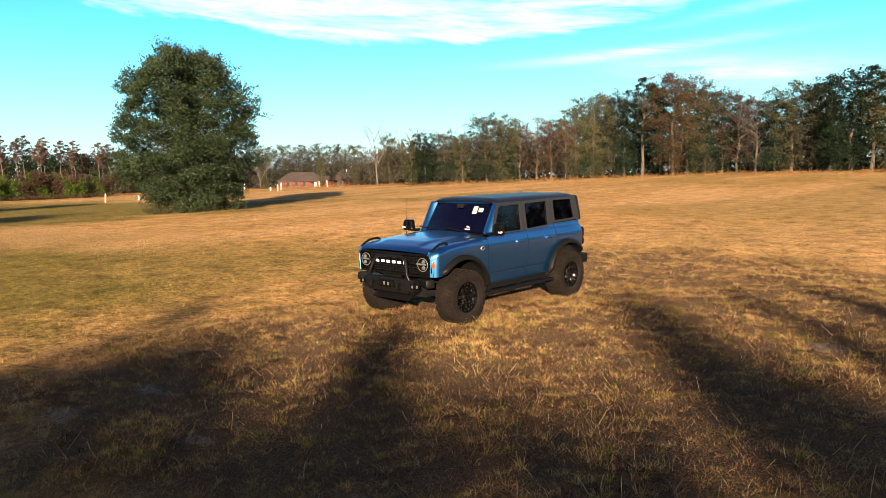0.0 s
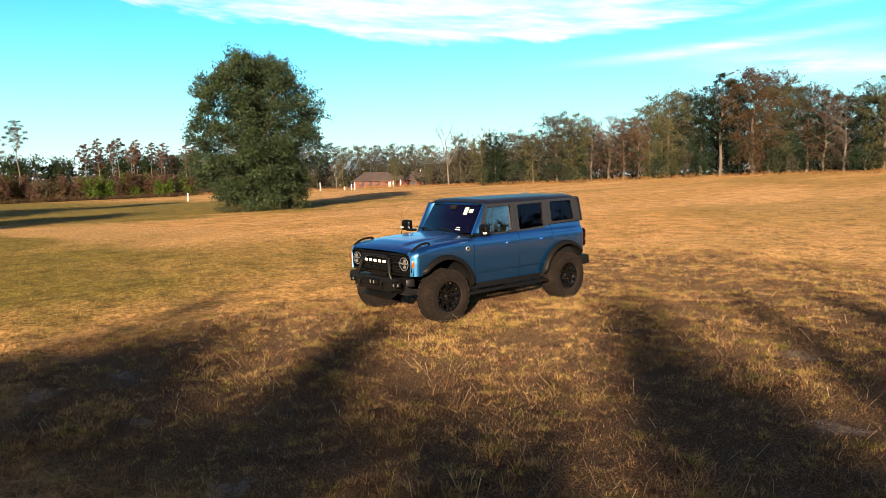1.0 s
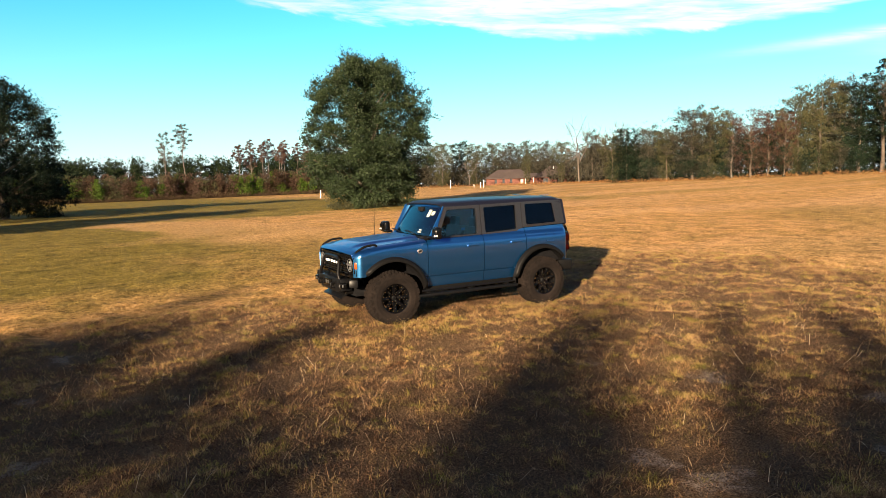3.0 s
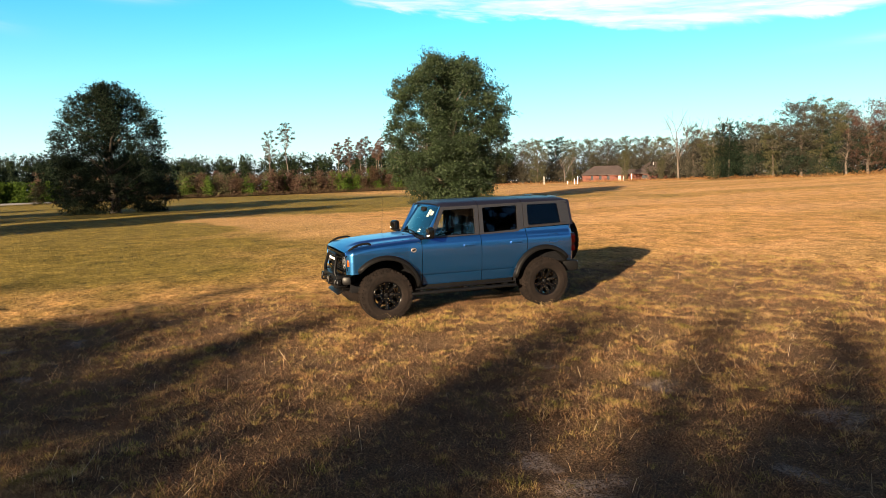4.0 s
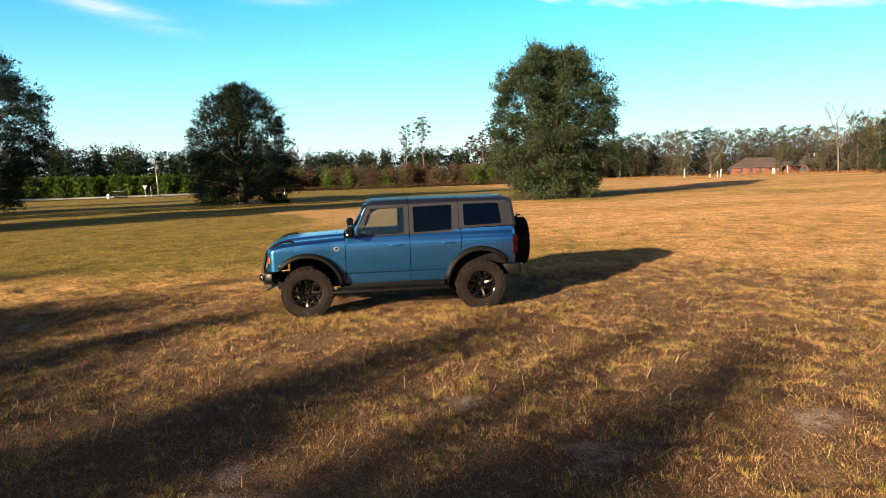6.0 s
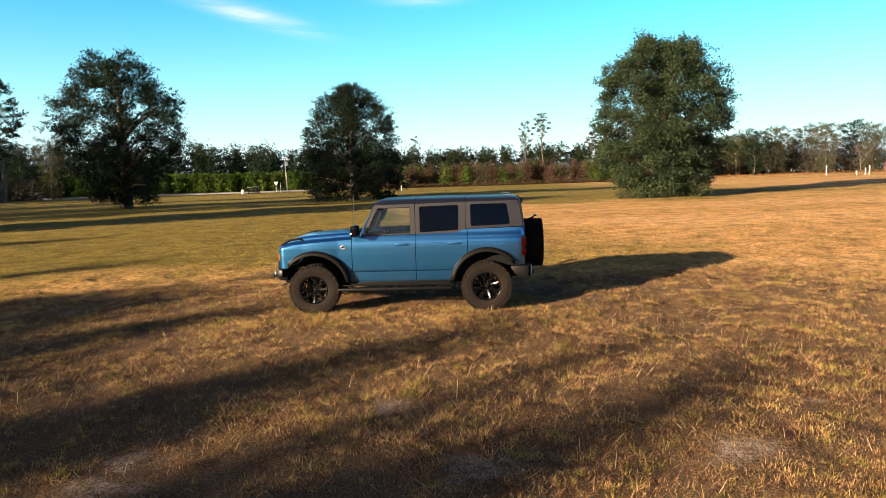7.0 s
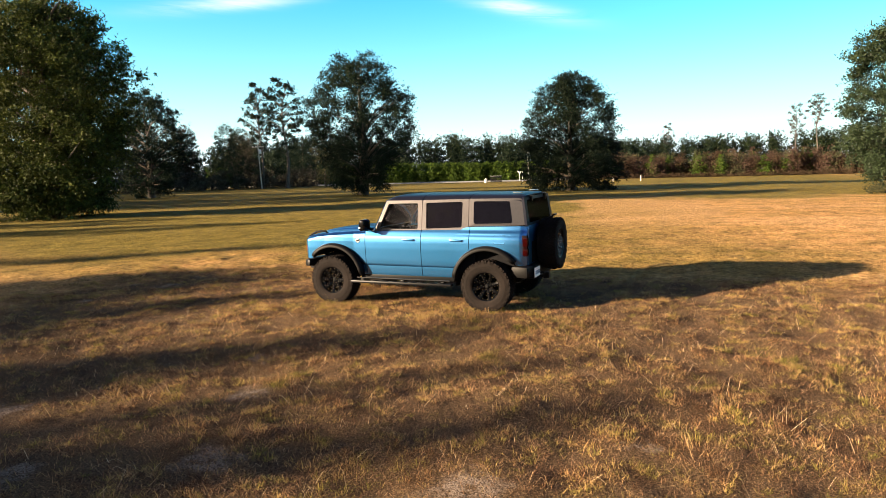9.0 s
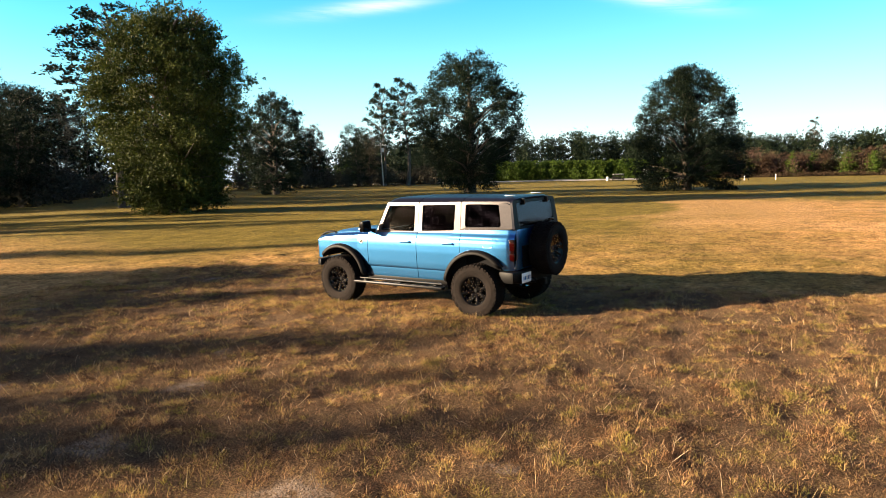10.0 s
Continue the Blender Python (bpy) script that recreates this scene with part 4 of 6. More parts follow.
wood_mass("pine_wood", [(-222, 130, 14), (-238, 60, 13.6), (-244, 10, 13.6), (-240, -40, 16.5), (-236, -90, 18.5), (-215, -150, 19)], 24, 290, 0.80, (6.0, 10.0), 0.05, LEAF_PINE, "dark pinewood on the horizon", 68, 16, 18, 0.56, fill=90)
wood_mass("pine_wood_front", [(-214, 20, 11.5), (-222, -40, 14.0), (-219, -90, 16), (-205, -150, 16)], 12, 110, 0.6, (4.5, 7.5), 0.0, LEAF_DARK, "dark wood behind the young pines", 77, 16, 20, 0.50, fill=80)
wood_mass("young_pines", [(-199, -18, 5.4), (-200, -60, 6.1), (-196, -110, 6.8), (-190, -160, 7.2)], 9, 340, 0.95, (2.8, 3.6), 0.0, LEAF_YOUNG, "bright green young pine plantation", 69, 14, 12, 0.42, point=1.3)
# the wood to the south-west: its far part, then its near part
for x, y, tall, key, wide in ((-126, -70, 24.0, "pine", 1.15), (-124, -75, 23.0, "pine", 0.9), (-118, -78, 14, "dark", 1.1), (-128, -82, 13, "oak", 1.2), (-112, -86, 14, "gold", 0.9), (-106, -92, 15, "dark", 1.1), (-100, -90, 14, "oak", 1.1), (-94, -96, 16, "dark", 1.1), (-86, -92, 15, "olive", 1.1), (-80, -96, 16, "dark", 1.2), (-72, -90, 15, "oak", 1.1), (-64, -92, 16, "dark", 1.2), (-56, -84, 16, "pine", 1.1)):
    plant(key, x, y, tall, rng_w, wide)
for x, y, tall, key, wide in ((-48, -80, 15, "dark", 1.2), (-42, -66, 13.5, "oak", 1.2), (-37, -58, 12.5, "dark", 1.3), (-31, -50, 11.5, "dark", 1.3), (-26, -46, 12, "dark", 1.2), (-20, -46, 11.5, "dark", 1.2), (-136, -66, 13, "olive", 1.1), (-146, -78, 13, "dark", 1.2), (-140, -92, 14, "olive", 1.2), (-30.2, -33.4, 16.0, "pine", 1.45), (-40, -38, 15, "dark", 1.1), (-44, -41, 15, "dark", 1.1), (-37, -33, 17.0, "gold", 0.8)):
    plant(key, x, y, tall, rng_w, wide)
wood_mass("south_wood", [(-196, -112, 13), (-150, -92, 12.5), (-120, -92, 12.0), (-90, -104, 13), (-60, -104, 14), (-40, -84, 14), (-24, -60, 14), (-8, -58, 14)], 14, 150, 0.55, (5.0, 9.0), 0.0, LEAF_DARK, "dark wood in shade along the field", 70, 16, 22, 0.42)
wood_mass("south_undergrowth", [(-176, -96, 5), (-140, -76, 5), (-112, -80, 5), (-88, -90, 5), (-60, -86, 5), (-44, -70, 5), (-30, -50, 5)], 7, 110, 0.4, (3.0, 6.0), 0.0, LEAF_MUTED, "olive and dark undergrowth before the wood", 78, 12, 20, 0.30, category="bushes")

wood_mass("south_far_wood", [(-75, -125, 16), (-35, -98, 16), (4, -82, 16)], 14, 60, 0.75, (5.0, 9.0), 0.0, LEAF_DARK, "dark wood on the sunny side beyond the field's corner", 81, 12, 14, 0.55)

# the woods that close the field round to the east, behind the walk
belt_stuff("east_wood", [(6, 112), (45, 96), (82, 58), (94, 0), (92, -50), (84, -100)], 16, 0.2, 13.0, LEAF_OLIVE, "autumn wood along the field's far side", 71, 1300, 2.6, 12, 1.2)

for x, y, tall, key in ((38, -10, 17, "dark"), (43, -4, 16, "oak"), (46, 4, 17.5, "dark"), (51, 11, 17, "olive"), (53, 20, 18, "dark"), (54, 29, 17, "oak"), (51, 38, 16, "dark"), (46, 47, 17, "olive"), (38, 55, 16, "dark"), (32, 63, 17, "oak"), (25, 70, 17, "dark"), (17, 78, 17, "olive"), (8, 86, 17, "dark"), (45, -47, 17, "dark"), (49, -45, 17.5, "oak"), (52, -42, 18, "dark"), (56, -39, 17.5, "olive"), (60, -36, 18, "dark"), (50, -22, 15, "oak")):
    plant(key, x, y, tall * (rng_w.uniform(0.7, 0.98) if y < -30 else rng_w.uniform(0.42, 0.62) if y > 0 else rng_w.uniform(0.24, 0.32)), rng_w, 1.4)


def bare_pine(x, y, tall, wide, seed, lean, label, low=0.62):
    """A tall thin pine: bare pale stem and a small flat-topped head."""
    return tree("bare_pine", stand(x, y), tall, wide, HEAD, LEAF_RUST if "rust" in label else LEAF_MUTED, PALE_BARK, label, seed, clumps=120, count=40, size=0.16, lobes=20, clump_r=0.085, skirt=low, tilt=lean, layered=0.35 if low > 0.5 else 0.7, fill=0.15, trunk_r=0.010, limbs_n=34, group="bare pines above the thicket", flat=0.45 if low > 0.5 else 0.65)


bare_pine(-192, 43.5, 20.5, 6.0, 301, 0.8, "tall thin pine with a sparse grey head")
bare_pine(-191, 38.8, 18.0, 5.0, 302, 0.1, "tall thin pine with a sparse grey head", 0.5)
bare_pine(-236, 6.5, 17.5, 5.2, 303, 0.0, "tall thin pine with a sparse grey head", 0.45)
rng_p = np.random.default_rng(9)
for k in range(15):
    bare_pine(-183 + rng_p.uniform(-4, 3), 56 + k * 2.1 + rng_p.uniform(-0.8, 0.8), rng_p.uniform(11.0, 15.5), rng_p.uniform(3.0, 4.6), 310 + k, rng_p.uniform(-0.6, 0.6), "thin half-dead pine with rust needles", 0.64)
for deg, d, tall, seed in ((44.7, 158, 17.0, 401), (41.7, 160, 16.5, 402), (42.3, 160, 14.5, 403), (40.5, 158, 11.5, 404), (26.9, 127, 13.0, 405), (9.4, 118, 14.0, 408), (46.3, 225, 14.0, 409), (54.2, 215, 12.0, 410)):
    dead_tree(*from_start(deg, d), tall, seed, "leafless pale grey tree at the edge of the wood")


# ---- the car: x ahead, y to its left, z up, from the ground under its middle ----
def flake_paint():
    """Blue metallic paint under clear lacquer: a deep blue lobe, cyan flakes spread wider, and pale pearl that flashes near the mirror angle."""
    m = material("metallic_blue_paint", 0.52, 0.92, 0.5)
    v = coords(m)
    flake = noise_of(m, v, 900, 2)
    film = noise_of(m, v, 3.5, 5)
    c = mix(m, ramp(m, flake, [(0.35, (0, 0, 0)), (0.65, (1, 1, 1))]), (0.0012, 0.050, 0.205), (0.0024, 0.074, 0.270))
    b = m.node_tree.nodes["surface"]
    b.inputs["Coat Weight"].default_value, b.inputs["Coat Roughness"].default_value = 0.55, 0.02
    r = node(m, "ShaderNodeMapRange", Value=film, To_Min=0.31, To_Max=0.35)
    finish(m, c, rough=r.outputs[0])
    l, last = m.node_tree.links, b
    for tint, rough, share in (((0.03, 0.58, 0.92), 0.42, 0.092), ((1.0, 0.80, 0.98), 0.25, 0.078)):
        g = node(m, "ShaderNodeBsdfGlossy", Color=(*tint, 1), Roughness=rough)
        x = node(m, "ShaderNodeMixShader", Fac=share)
        l.new(last.outputs[0], x.inputs[1]), l.new(g.outputs[0], x.inputs[2])
        last = x
    l.new(last.outputs[0], [n for n in m.node_tree.nodes if n.type == "OUTPUT_MATERIAL"][0].inputs[0])
    return m


def glass(name, tint, ior=1.5, sheen=(1, 1, 1)):
    m = bpy.data.materials.new(name)
    m.use_nodes = True
    m.node_tree.nodes.clear()
    out = m.node_tree.nodes.new("ShaderNodeOutputMaterial")
    t = node(m, "ShaderNodeBsdfTransparent", Color=(*tint, 1))
    g = node(m, "ShaderNodeBsdfGlossy", Color=(*sheen, 1), Roughness=0.02)
    f = node(m, "ShaderNodeFresnel", IOR=ior)
    x = node(m, "ShaderNodeMixShader", Fac=f.outputs[0])
    l = m.node_tree.links
    l.new(t.outputs[0], x.inputs[1]), l.new(g.outputs[0], x.inputs[2]), l.new(x.outputs[0], out.inputs[0])
    return m


PAINT = flake_paint()
# body blue made lighter, to stand for the highlight along panel edges
EDGE_GLINT = speckled("paint_edge_glint", (0.02, 0.12, 0.34), (0.03, 0.15, 0.40), 90, 0.22, 0.8, depth=0.0)
PLASTIC = speckled("moulded_black_plastic", (0.0028, 0.0028, 0.003), (0.0052, 0.005, 0.005), 220, 0.5, depth=0.0004, spec=0.08)
HARDTOP = speckled("grey_hardtop", (0.0402, 0.0376, 0.0403), (0.0556, 0.0513, 0.0538), 160, 0.36, 0.75, depth=0.0004)
ROOF_BLACK = speckled("dark_roof_moulding", (0.005, 0.006, 0.011), (0.008, 0.009, 0.016), 160, 0.36, depth=0.0003, spec=0.08)
GLOSS_BLACK = speckled("gloss_black", (0.0015, 0.0015, 0.0018), (0.0028, 0.0028, 0.003), 40, 0.14, depth=0.0, spec=0.2)
SATIN_BLACK = speckled("satin_black_steel", (0.0022, 0.0022, 0.0025), (0.0045, 0.0045, 0.005), 60, 0.4, depth=0.0006, spec=0.14)
RUBBER = speckled("dusty_rubber", (0.0039, 0.0030, 0.0026), (0.0113, 0.0081, 0.0068), 26, 0.85, depth=0.002, spec=0.1)
WHEEL_BLACK = speckled("wheel_lacquer", (0.0010, 0.0010, 0.0012), (0.0018, 0.0018, 0.002), 40, 0.2, depth=0.0, spec=0.09)
CABIN = speckled("dark_cabin_trim", (0.003, 0.003, 0.0035), (0.007, 0.007, 0.008), 30, 0.8, spec=0.08)
SEAT = speckled("seat_cloth", (0.012, 0.012, 0.014), (0.03, 0.029, 0.028), 60, 0.85)
STEEL = speckled("bare_steel", (0.35, 0.34, 0.33), (0.62, 0.61, 0.6), 30, 0.32, 0.9)
CHROME = speckled("bright_metal", (0.75, 0.75, 0.75), (0.85, 0.85, 0.85), 30, 0.12, 1.0, depth=0.0)
STICKER = speckled("paper_sticker", (0.26, 0.29, 0.25), (0.34, 0.37, 0.32), 30, 0.6, depth=0.0, spec=0.2)
WHITE = speckled("white_print", (0.74, 0.74, 0.73), (0.82, 0.82, 0.81), 30, 0.5, depth=0.0)
LAMP_LENS = speckled("lamp_lens", (0.06, 0.063, 0.066), (0.10, 0.103, 0.11), 20, 0.10, 0.2, depth=0.0)
AMBER = speckled("amber_lens", (0.16, 0.03, 0.004), (0.22, 0.045, 0.005), 30, 0.2, depth=0.0, spec=0.3)
RED_LENS = speckled("red_lens", (0.007, 0.0004, 0.0005), (0.012, 0.0005, 0.0006), 30, 0.10, depth=0.0, spec=0.2)
DARK_RED = speckled("smoked_red_lens", (0.004, 0.0012, 0.0015), (0.006, 0.0015, 0.0016), 30, 0.10, depth=0.0, spec=0.2)
CLEAR = glass("window_glass", (0.84, 0.89, 0.88), 1.38, (0.95, 0.85, 1.0))
SCREEN = glass("windscreen_glass", (0.84, 0.89, 0.90), 2.1)
TINTED = glass("privacy_glass", (0.14, 0.15, 0.19), 1.30, (0.62, 0.52, 0.78))
SMOKE = glass("rear_glass", (0.25, 0.28, 0.30), 1.28, (0.7, 0.65, 0.9))


def part(name, bm, mat, parent, label="", smooth=30):
    """Links a bmesh as one mesh object under a thing or part; edges sharper than smooth degrees stay sharp."""
    me = bpy.data.meshes.new(name)
    for f in bm.faces:
        f.smooth = True
    if smooth < 180:
        for e in bm.edges:
            if len(e.link_faces) == 2 and e.calc_face_angle(0) > radians(smooth):
                e.smooth = False
    bm.to_mesh(me)
    bm.free()
    me.materials.append(mat)
    ob = new(name, me)
    ob.parent = parent
    if label:
        tagged(ob, label)
    return ob


def box(bm, c, s, bevel=0.0, turn=(0, 0, 0), taper=1.0, seg=2):
    """A bevelled block, its top narrowed by taper."""
    m = pose(*c, *turn)
    got = bmesh.ops.create_cube(bm, size=1)["verts"]
    for v in got:
        k = taper if v.co.z > 0 else 1.0
        v.co = Vector((v.co.x * s[0] * k, v.co.y * s[1] * k, v.co.z * s[2]))
    if bevel:
        edges = list({e for v in got for e in v.link_edges})
        r = bmesh.ops.bevel(bm, geom=edges, offset=bevel, segments=seg, affect="EDGES", profile=0.6)
        got = list({v for f in r["faces"] for v in f.verts} | {v for v in got if v.is_valid})
    bmesh.ops.transform(bm, matrix=m, verts=got)
    return bm


def boxes(*specs):
    bm = bmesh.new()
    for s in specs:
        box(bm, *s)
    return bm


def rpoly(corners, r, seg=4):
    """A polygon with rounded corners, seg + 1 points to a corner."""
    out, n = [], len(corners)
    for i, p in enumerate(corners):
        p, a, b = Vector(p), Vector(corners[i - 1]), Vector(corners[(i + 1) % n])
        rr = r[i] if isinstance(r, (list, tuple)) else r
        u, w = (a - p).normalized(), (b - p).normalized()
        half = u.angle(w) / 2
        d = min(rr / max(math.tan(half), 0.05), (a - p).length * 0.49, (b - p).length * 0.49)
        p0, p1 = p + u * d, p + w * d
        for k in range(seg + 1):
            t = k / seg
            out.append(p0 * (1 - t) ** 2 + p * 2 * t * (1 - t) + p1 * t * t)
    return out


def thicken(bm, t):
    """Gives an open surface a body, half to each side."""
    bmesh.ops.remove_doubles(bm, verts=bm.verts, dist=1e-6)
    bmesh.ops.recalc_face_normals(bm, faces=bm.faces)
    bm.normal_update()
    verts, faces = list(bm.verts), list(bm.faces)
    rim = [e for e in bm.edges if len(e.link_faces) == 1]
    ends = [(e.verts[0], e.verts[1]) for e in rim]
    back = {v: bm.verts.new(v.co - v.normal * t / 2) for v in verts}
    for v in verts:
        v.co = v.co + v.normal * t / 2
    for f in faces:
        bm.faces.new([back[v] for v in reversed(f.verts)])
    for p, q in ends:
        bm.faces.new((p, q, back[q], back[p]))
    bmesh.ops.recalc_face_normals(bm, faces=bm.faces)
    return bm


def grid(rows, close=False):
    """A surface through rows of points."""
    bm = bmesh.new()
    vs = [[bm.verts.new(p) for p in r] for r in rows]
    for a, b in zip(vs, vs[1:]):
        n = len(a)
        for k in range(n if close else n - 1):
            q = [a[k], a[(k + 1) % n], b[(k + 1) % n], b[k]]
            q = [v for i, v in enumerate(q) if (v.co - q[i - 1].co).length > 1e-6]
            if len(q) > 2:
                bm.faces.new(q)
    return bm


def plate(loop, place, inner=None, thick=0.012, lip=0.0):
    """A panel bounded by a 2D loop, with a hole where inner is given; place maps 2D to 3D."""
    bm = bmesh.new()
    o = [bm.verts.new(place(*p)) for p in loop]
    if inner:
        i = [bm.verts.new(place(*p)) for p in inner]
        n = len(o)
        for k in range(n):
            bm.faces.new((o[k], o[(k + 1) % n], i[(k + 1) % n], i[k]))
    else:
        bm.faces.new(o)
    return thicken(bm, thick)


def lathe(profile, seg=40, axis="Y", arc=(0, 2 * math.pi)):
    """Turns a profile of (radius, along) round an axis."""
    full = abs(arc[1] - arc[0]) > 6.28
    rows = []
    n = seg if full else seg + 1
    for k in range(n):
        t = arc[0] + (arc[1] - arc[0]) * k / seg
        c, s = math.cos(t), math.sin(t)
        rows.append([{"Y": (r * c, a, r * s), "X": (a, r * c, r * s), "Z": (r * c, r * s, a)}[axis] for r, a in profile])
    if full:
        rows.append(rows[0])
    bm = grid(rows)
    bmesh.ops.remove_doubles(bm, verts=bm.verts, dist=1e-5)
    bmesh.ops.recalc_face_normals(bm, faces=bm.faces)
    return bm


def tube(points, r, sides=10, bm=None):
    bm = bm or bmesh.new()
    radii = r if isinstance(r, (list, tuple)) else [r] * len(points)
    v, f = tube_rows(points, radii, sides)
    vs = [bm.verts.new(p) for p in v]
    for q in f:
        bm.faces.new([vs[i] for i in q])
    bm.faces.new(vs[:sides][::-1]), bm.faces.new(vs[-sides:])
    bmesh.ops.recalc_face_normals(bm, faces=bm.faces)
    return bm


def curve_pts(points, n=6):
    """Points along a smooth line through the given ones."""
    p = [Vector(q) for q in points]
    out = []
    for i in range(len(p) - 1):
        a, b, c, d = p[max(i - 1, 0)], p[i], p[i + 1], p[min(i + 2, len(p) - 1)]
        for k in range(n):
            t = k / n
            out.append(0.5 * ((2 * b) + (c - a) * t + (2 * a - 5 * b + 4 * c - d) * t * t + (3 * b - a - 3 * c + d) * t ** 3))
    return out + [p[-1]]


def lerp_table(x, table):
    return float(np.interp(x, [t[0] for t in table], [t[1] for t in table]))


AXLE_F, AXLE_R, WHEEL_R, TRACK = 1.390, -1.520, 0.428, 0.845
ARCH_F, ARCH_R, ARCH_Z = 1.415, -1.525, 0.455
SIDE = [(0.48, 0.868), (0.56, 0.885), (0.66, 0.897), (0.70, 0.900), (0.72, 0.914), (0.80, 0.922), (1.00, 0.934), (1.12, 0.936), (1.19, 0.930), (1.22, 0.922), (1.25, 0.905), (1.32, 0.890), (1.42, 0.868)]


def half_w(x, z):
    w = lerp_table(z, SIDE)
    if x > 1.1:
        w -= 0.075 * ((x - 1.1) / 0.95) ** 2
    if x > 1.93:
        w -= 0.10 * ((x - 1.93) / 0.12) ** 2
    if x < -1.75:
        w -= 0.03 * ((x + 1.75) / 0.4) ** 2
    if x < -2.06:
        w -= 0.07 * ((x + 2.06) / 0.10) ** 2
    return w


def belt(x):
    return lerp_table(x, [(-2.2, 1.375), (-1.25, 1.362), (-1.12, 1.352), (-1.05, 1.322), (-0.3, 1.308), (0.77, 1.292)])


def hood_z(x):
    return lerp_table(x, [(0.6, 1.305), (1.0, 1.288), (1.5, 1.258), (1.8, 1.228), (1.95, 1.198), (2.03, 1.160), (2.07, 1.10)])


def sill(x):
    z = 0.535
    for c in (ARCH_F, ARCH_R):
        d = 0.58 ** 2 - (x - c) ** 2
        if d > 0:
            z = max(z, ARCH_Z + math.sqrt(d))
    if x > ARCH_F + 0.3:
        z = max(z, 0.80)
    if x < ARCH_R - 0.35:
        z = max(z, 0.77)
    return z


def columns(x0, x1, step=0.03):
    xs = list(np.linspace(x0, x1, max(2, int(abs(x1 - x0) / step))))
    for c in (ARCH_F, ARCH_R):
        xs += [c + 0.58 * math.cos(t) for t in np.linspace(0, math.pi, 41) if x0 < c + 0.58 * math.cos(t) < x1]
    return sorted(xs)


def side_panel(x0, x1, s, top, over=None):
    """A body side panel from the sill to top(x); over adds rows that turn in over the fender."""
    rows = []
    for x in columns(x0, x1):
        lo, hi = sill(x), top(x)
        zs = [lo] + [z for z in list(np.linspace(0.5, 1.4, 46)) + [0.70, 0.72] if lo + 0.006 < z < hi - 0.006] + [hi]
        f = np.linspace(0, 1, 34)
        zs = np.interp(f, np.linspace(0, 1, len(zs)), sorted(zs))
        r = [Vector((x, s * half_w(x, z), z)) for z in zs]
        if over:
            r += over(x, hi, s)
        rows.append(r)
    return thicken(grid(rows), 0.014)


def fender_over(x, hi, s):
    w, t = half_w(x, hi), hood_z(x)
    k = 0.80 - 0.06 * max(0, (x - 1.1) / 0.95) ** 2
    return [Vector((x, s * (w - 0.010), hi + 0.028)), Vector((x, s * (w - 0.032), hi + 0.046)), Vector((x, s * (w - 0.065), t - 0.012)), Vector((x, s * (k - 0.02), t))]


def upper(s):
    """Places the greenhouse: the sides lean in towards the roof."""
    return lambda x, z: Vector((x, s * (0.876 - (z - 1.32) * 0.15 - (0.03 * max(0, (-1.75 - x) / 0.4) ** 2)), z))


def shifted(s, d):
    u = upper(s)
    return lambda x, z: u(x, z) - Vector((0, s * d, 0))


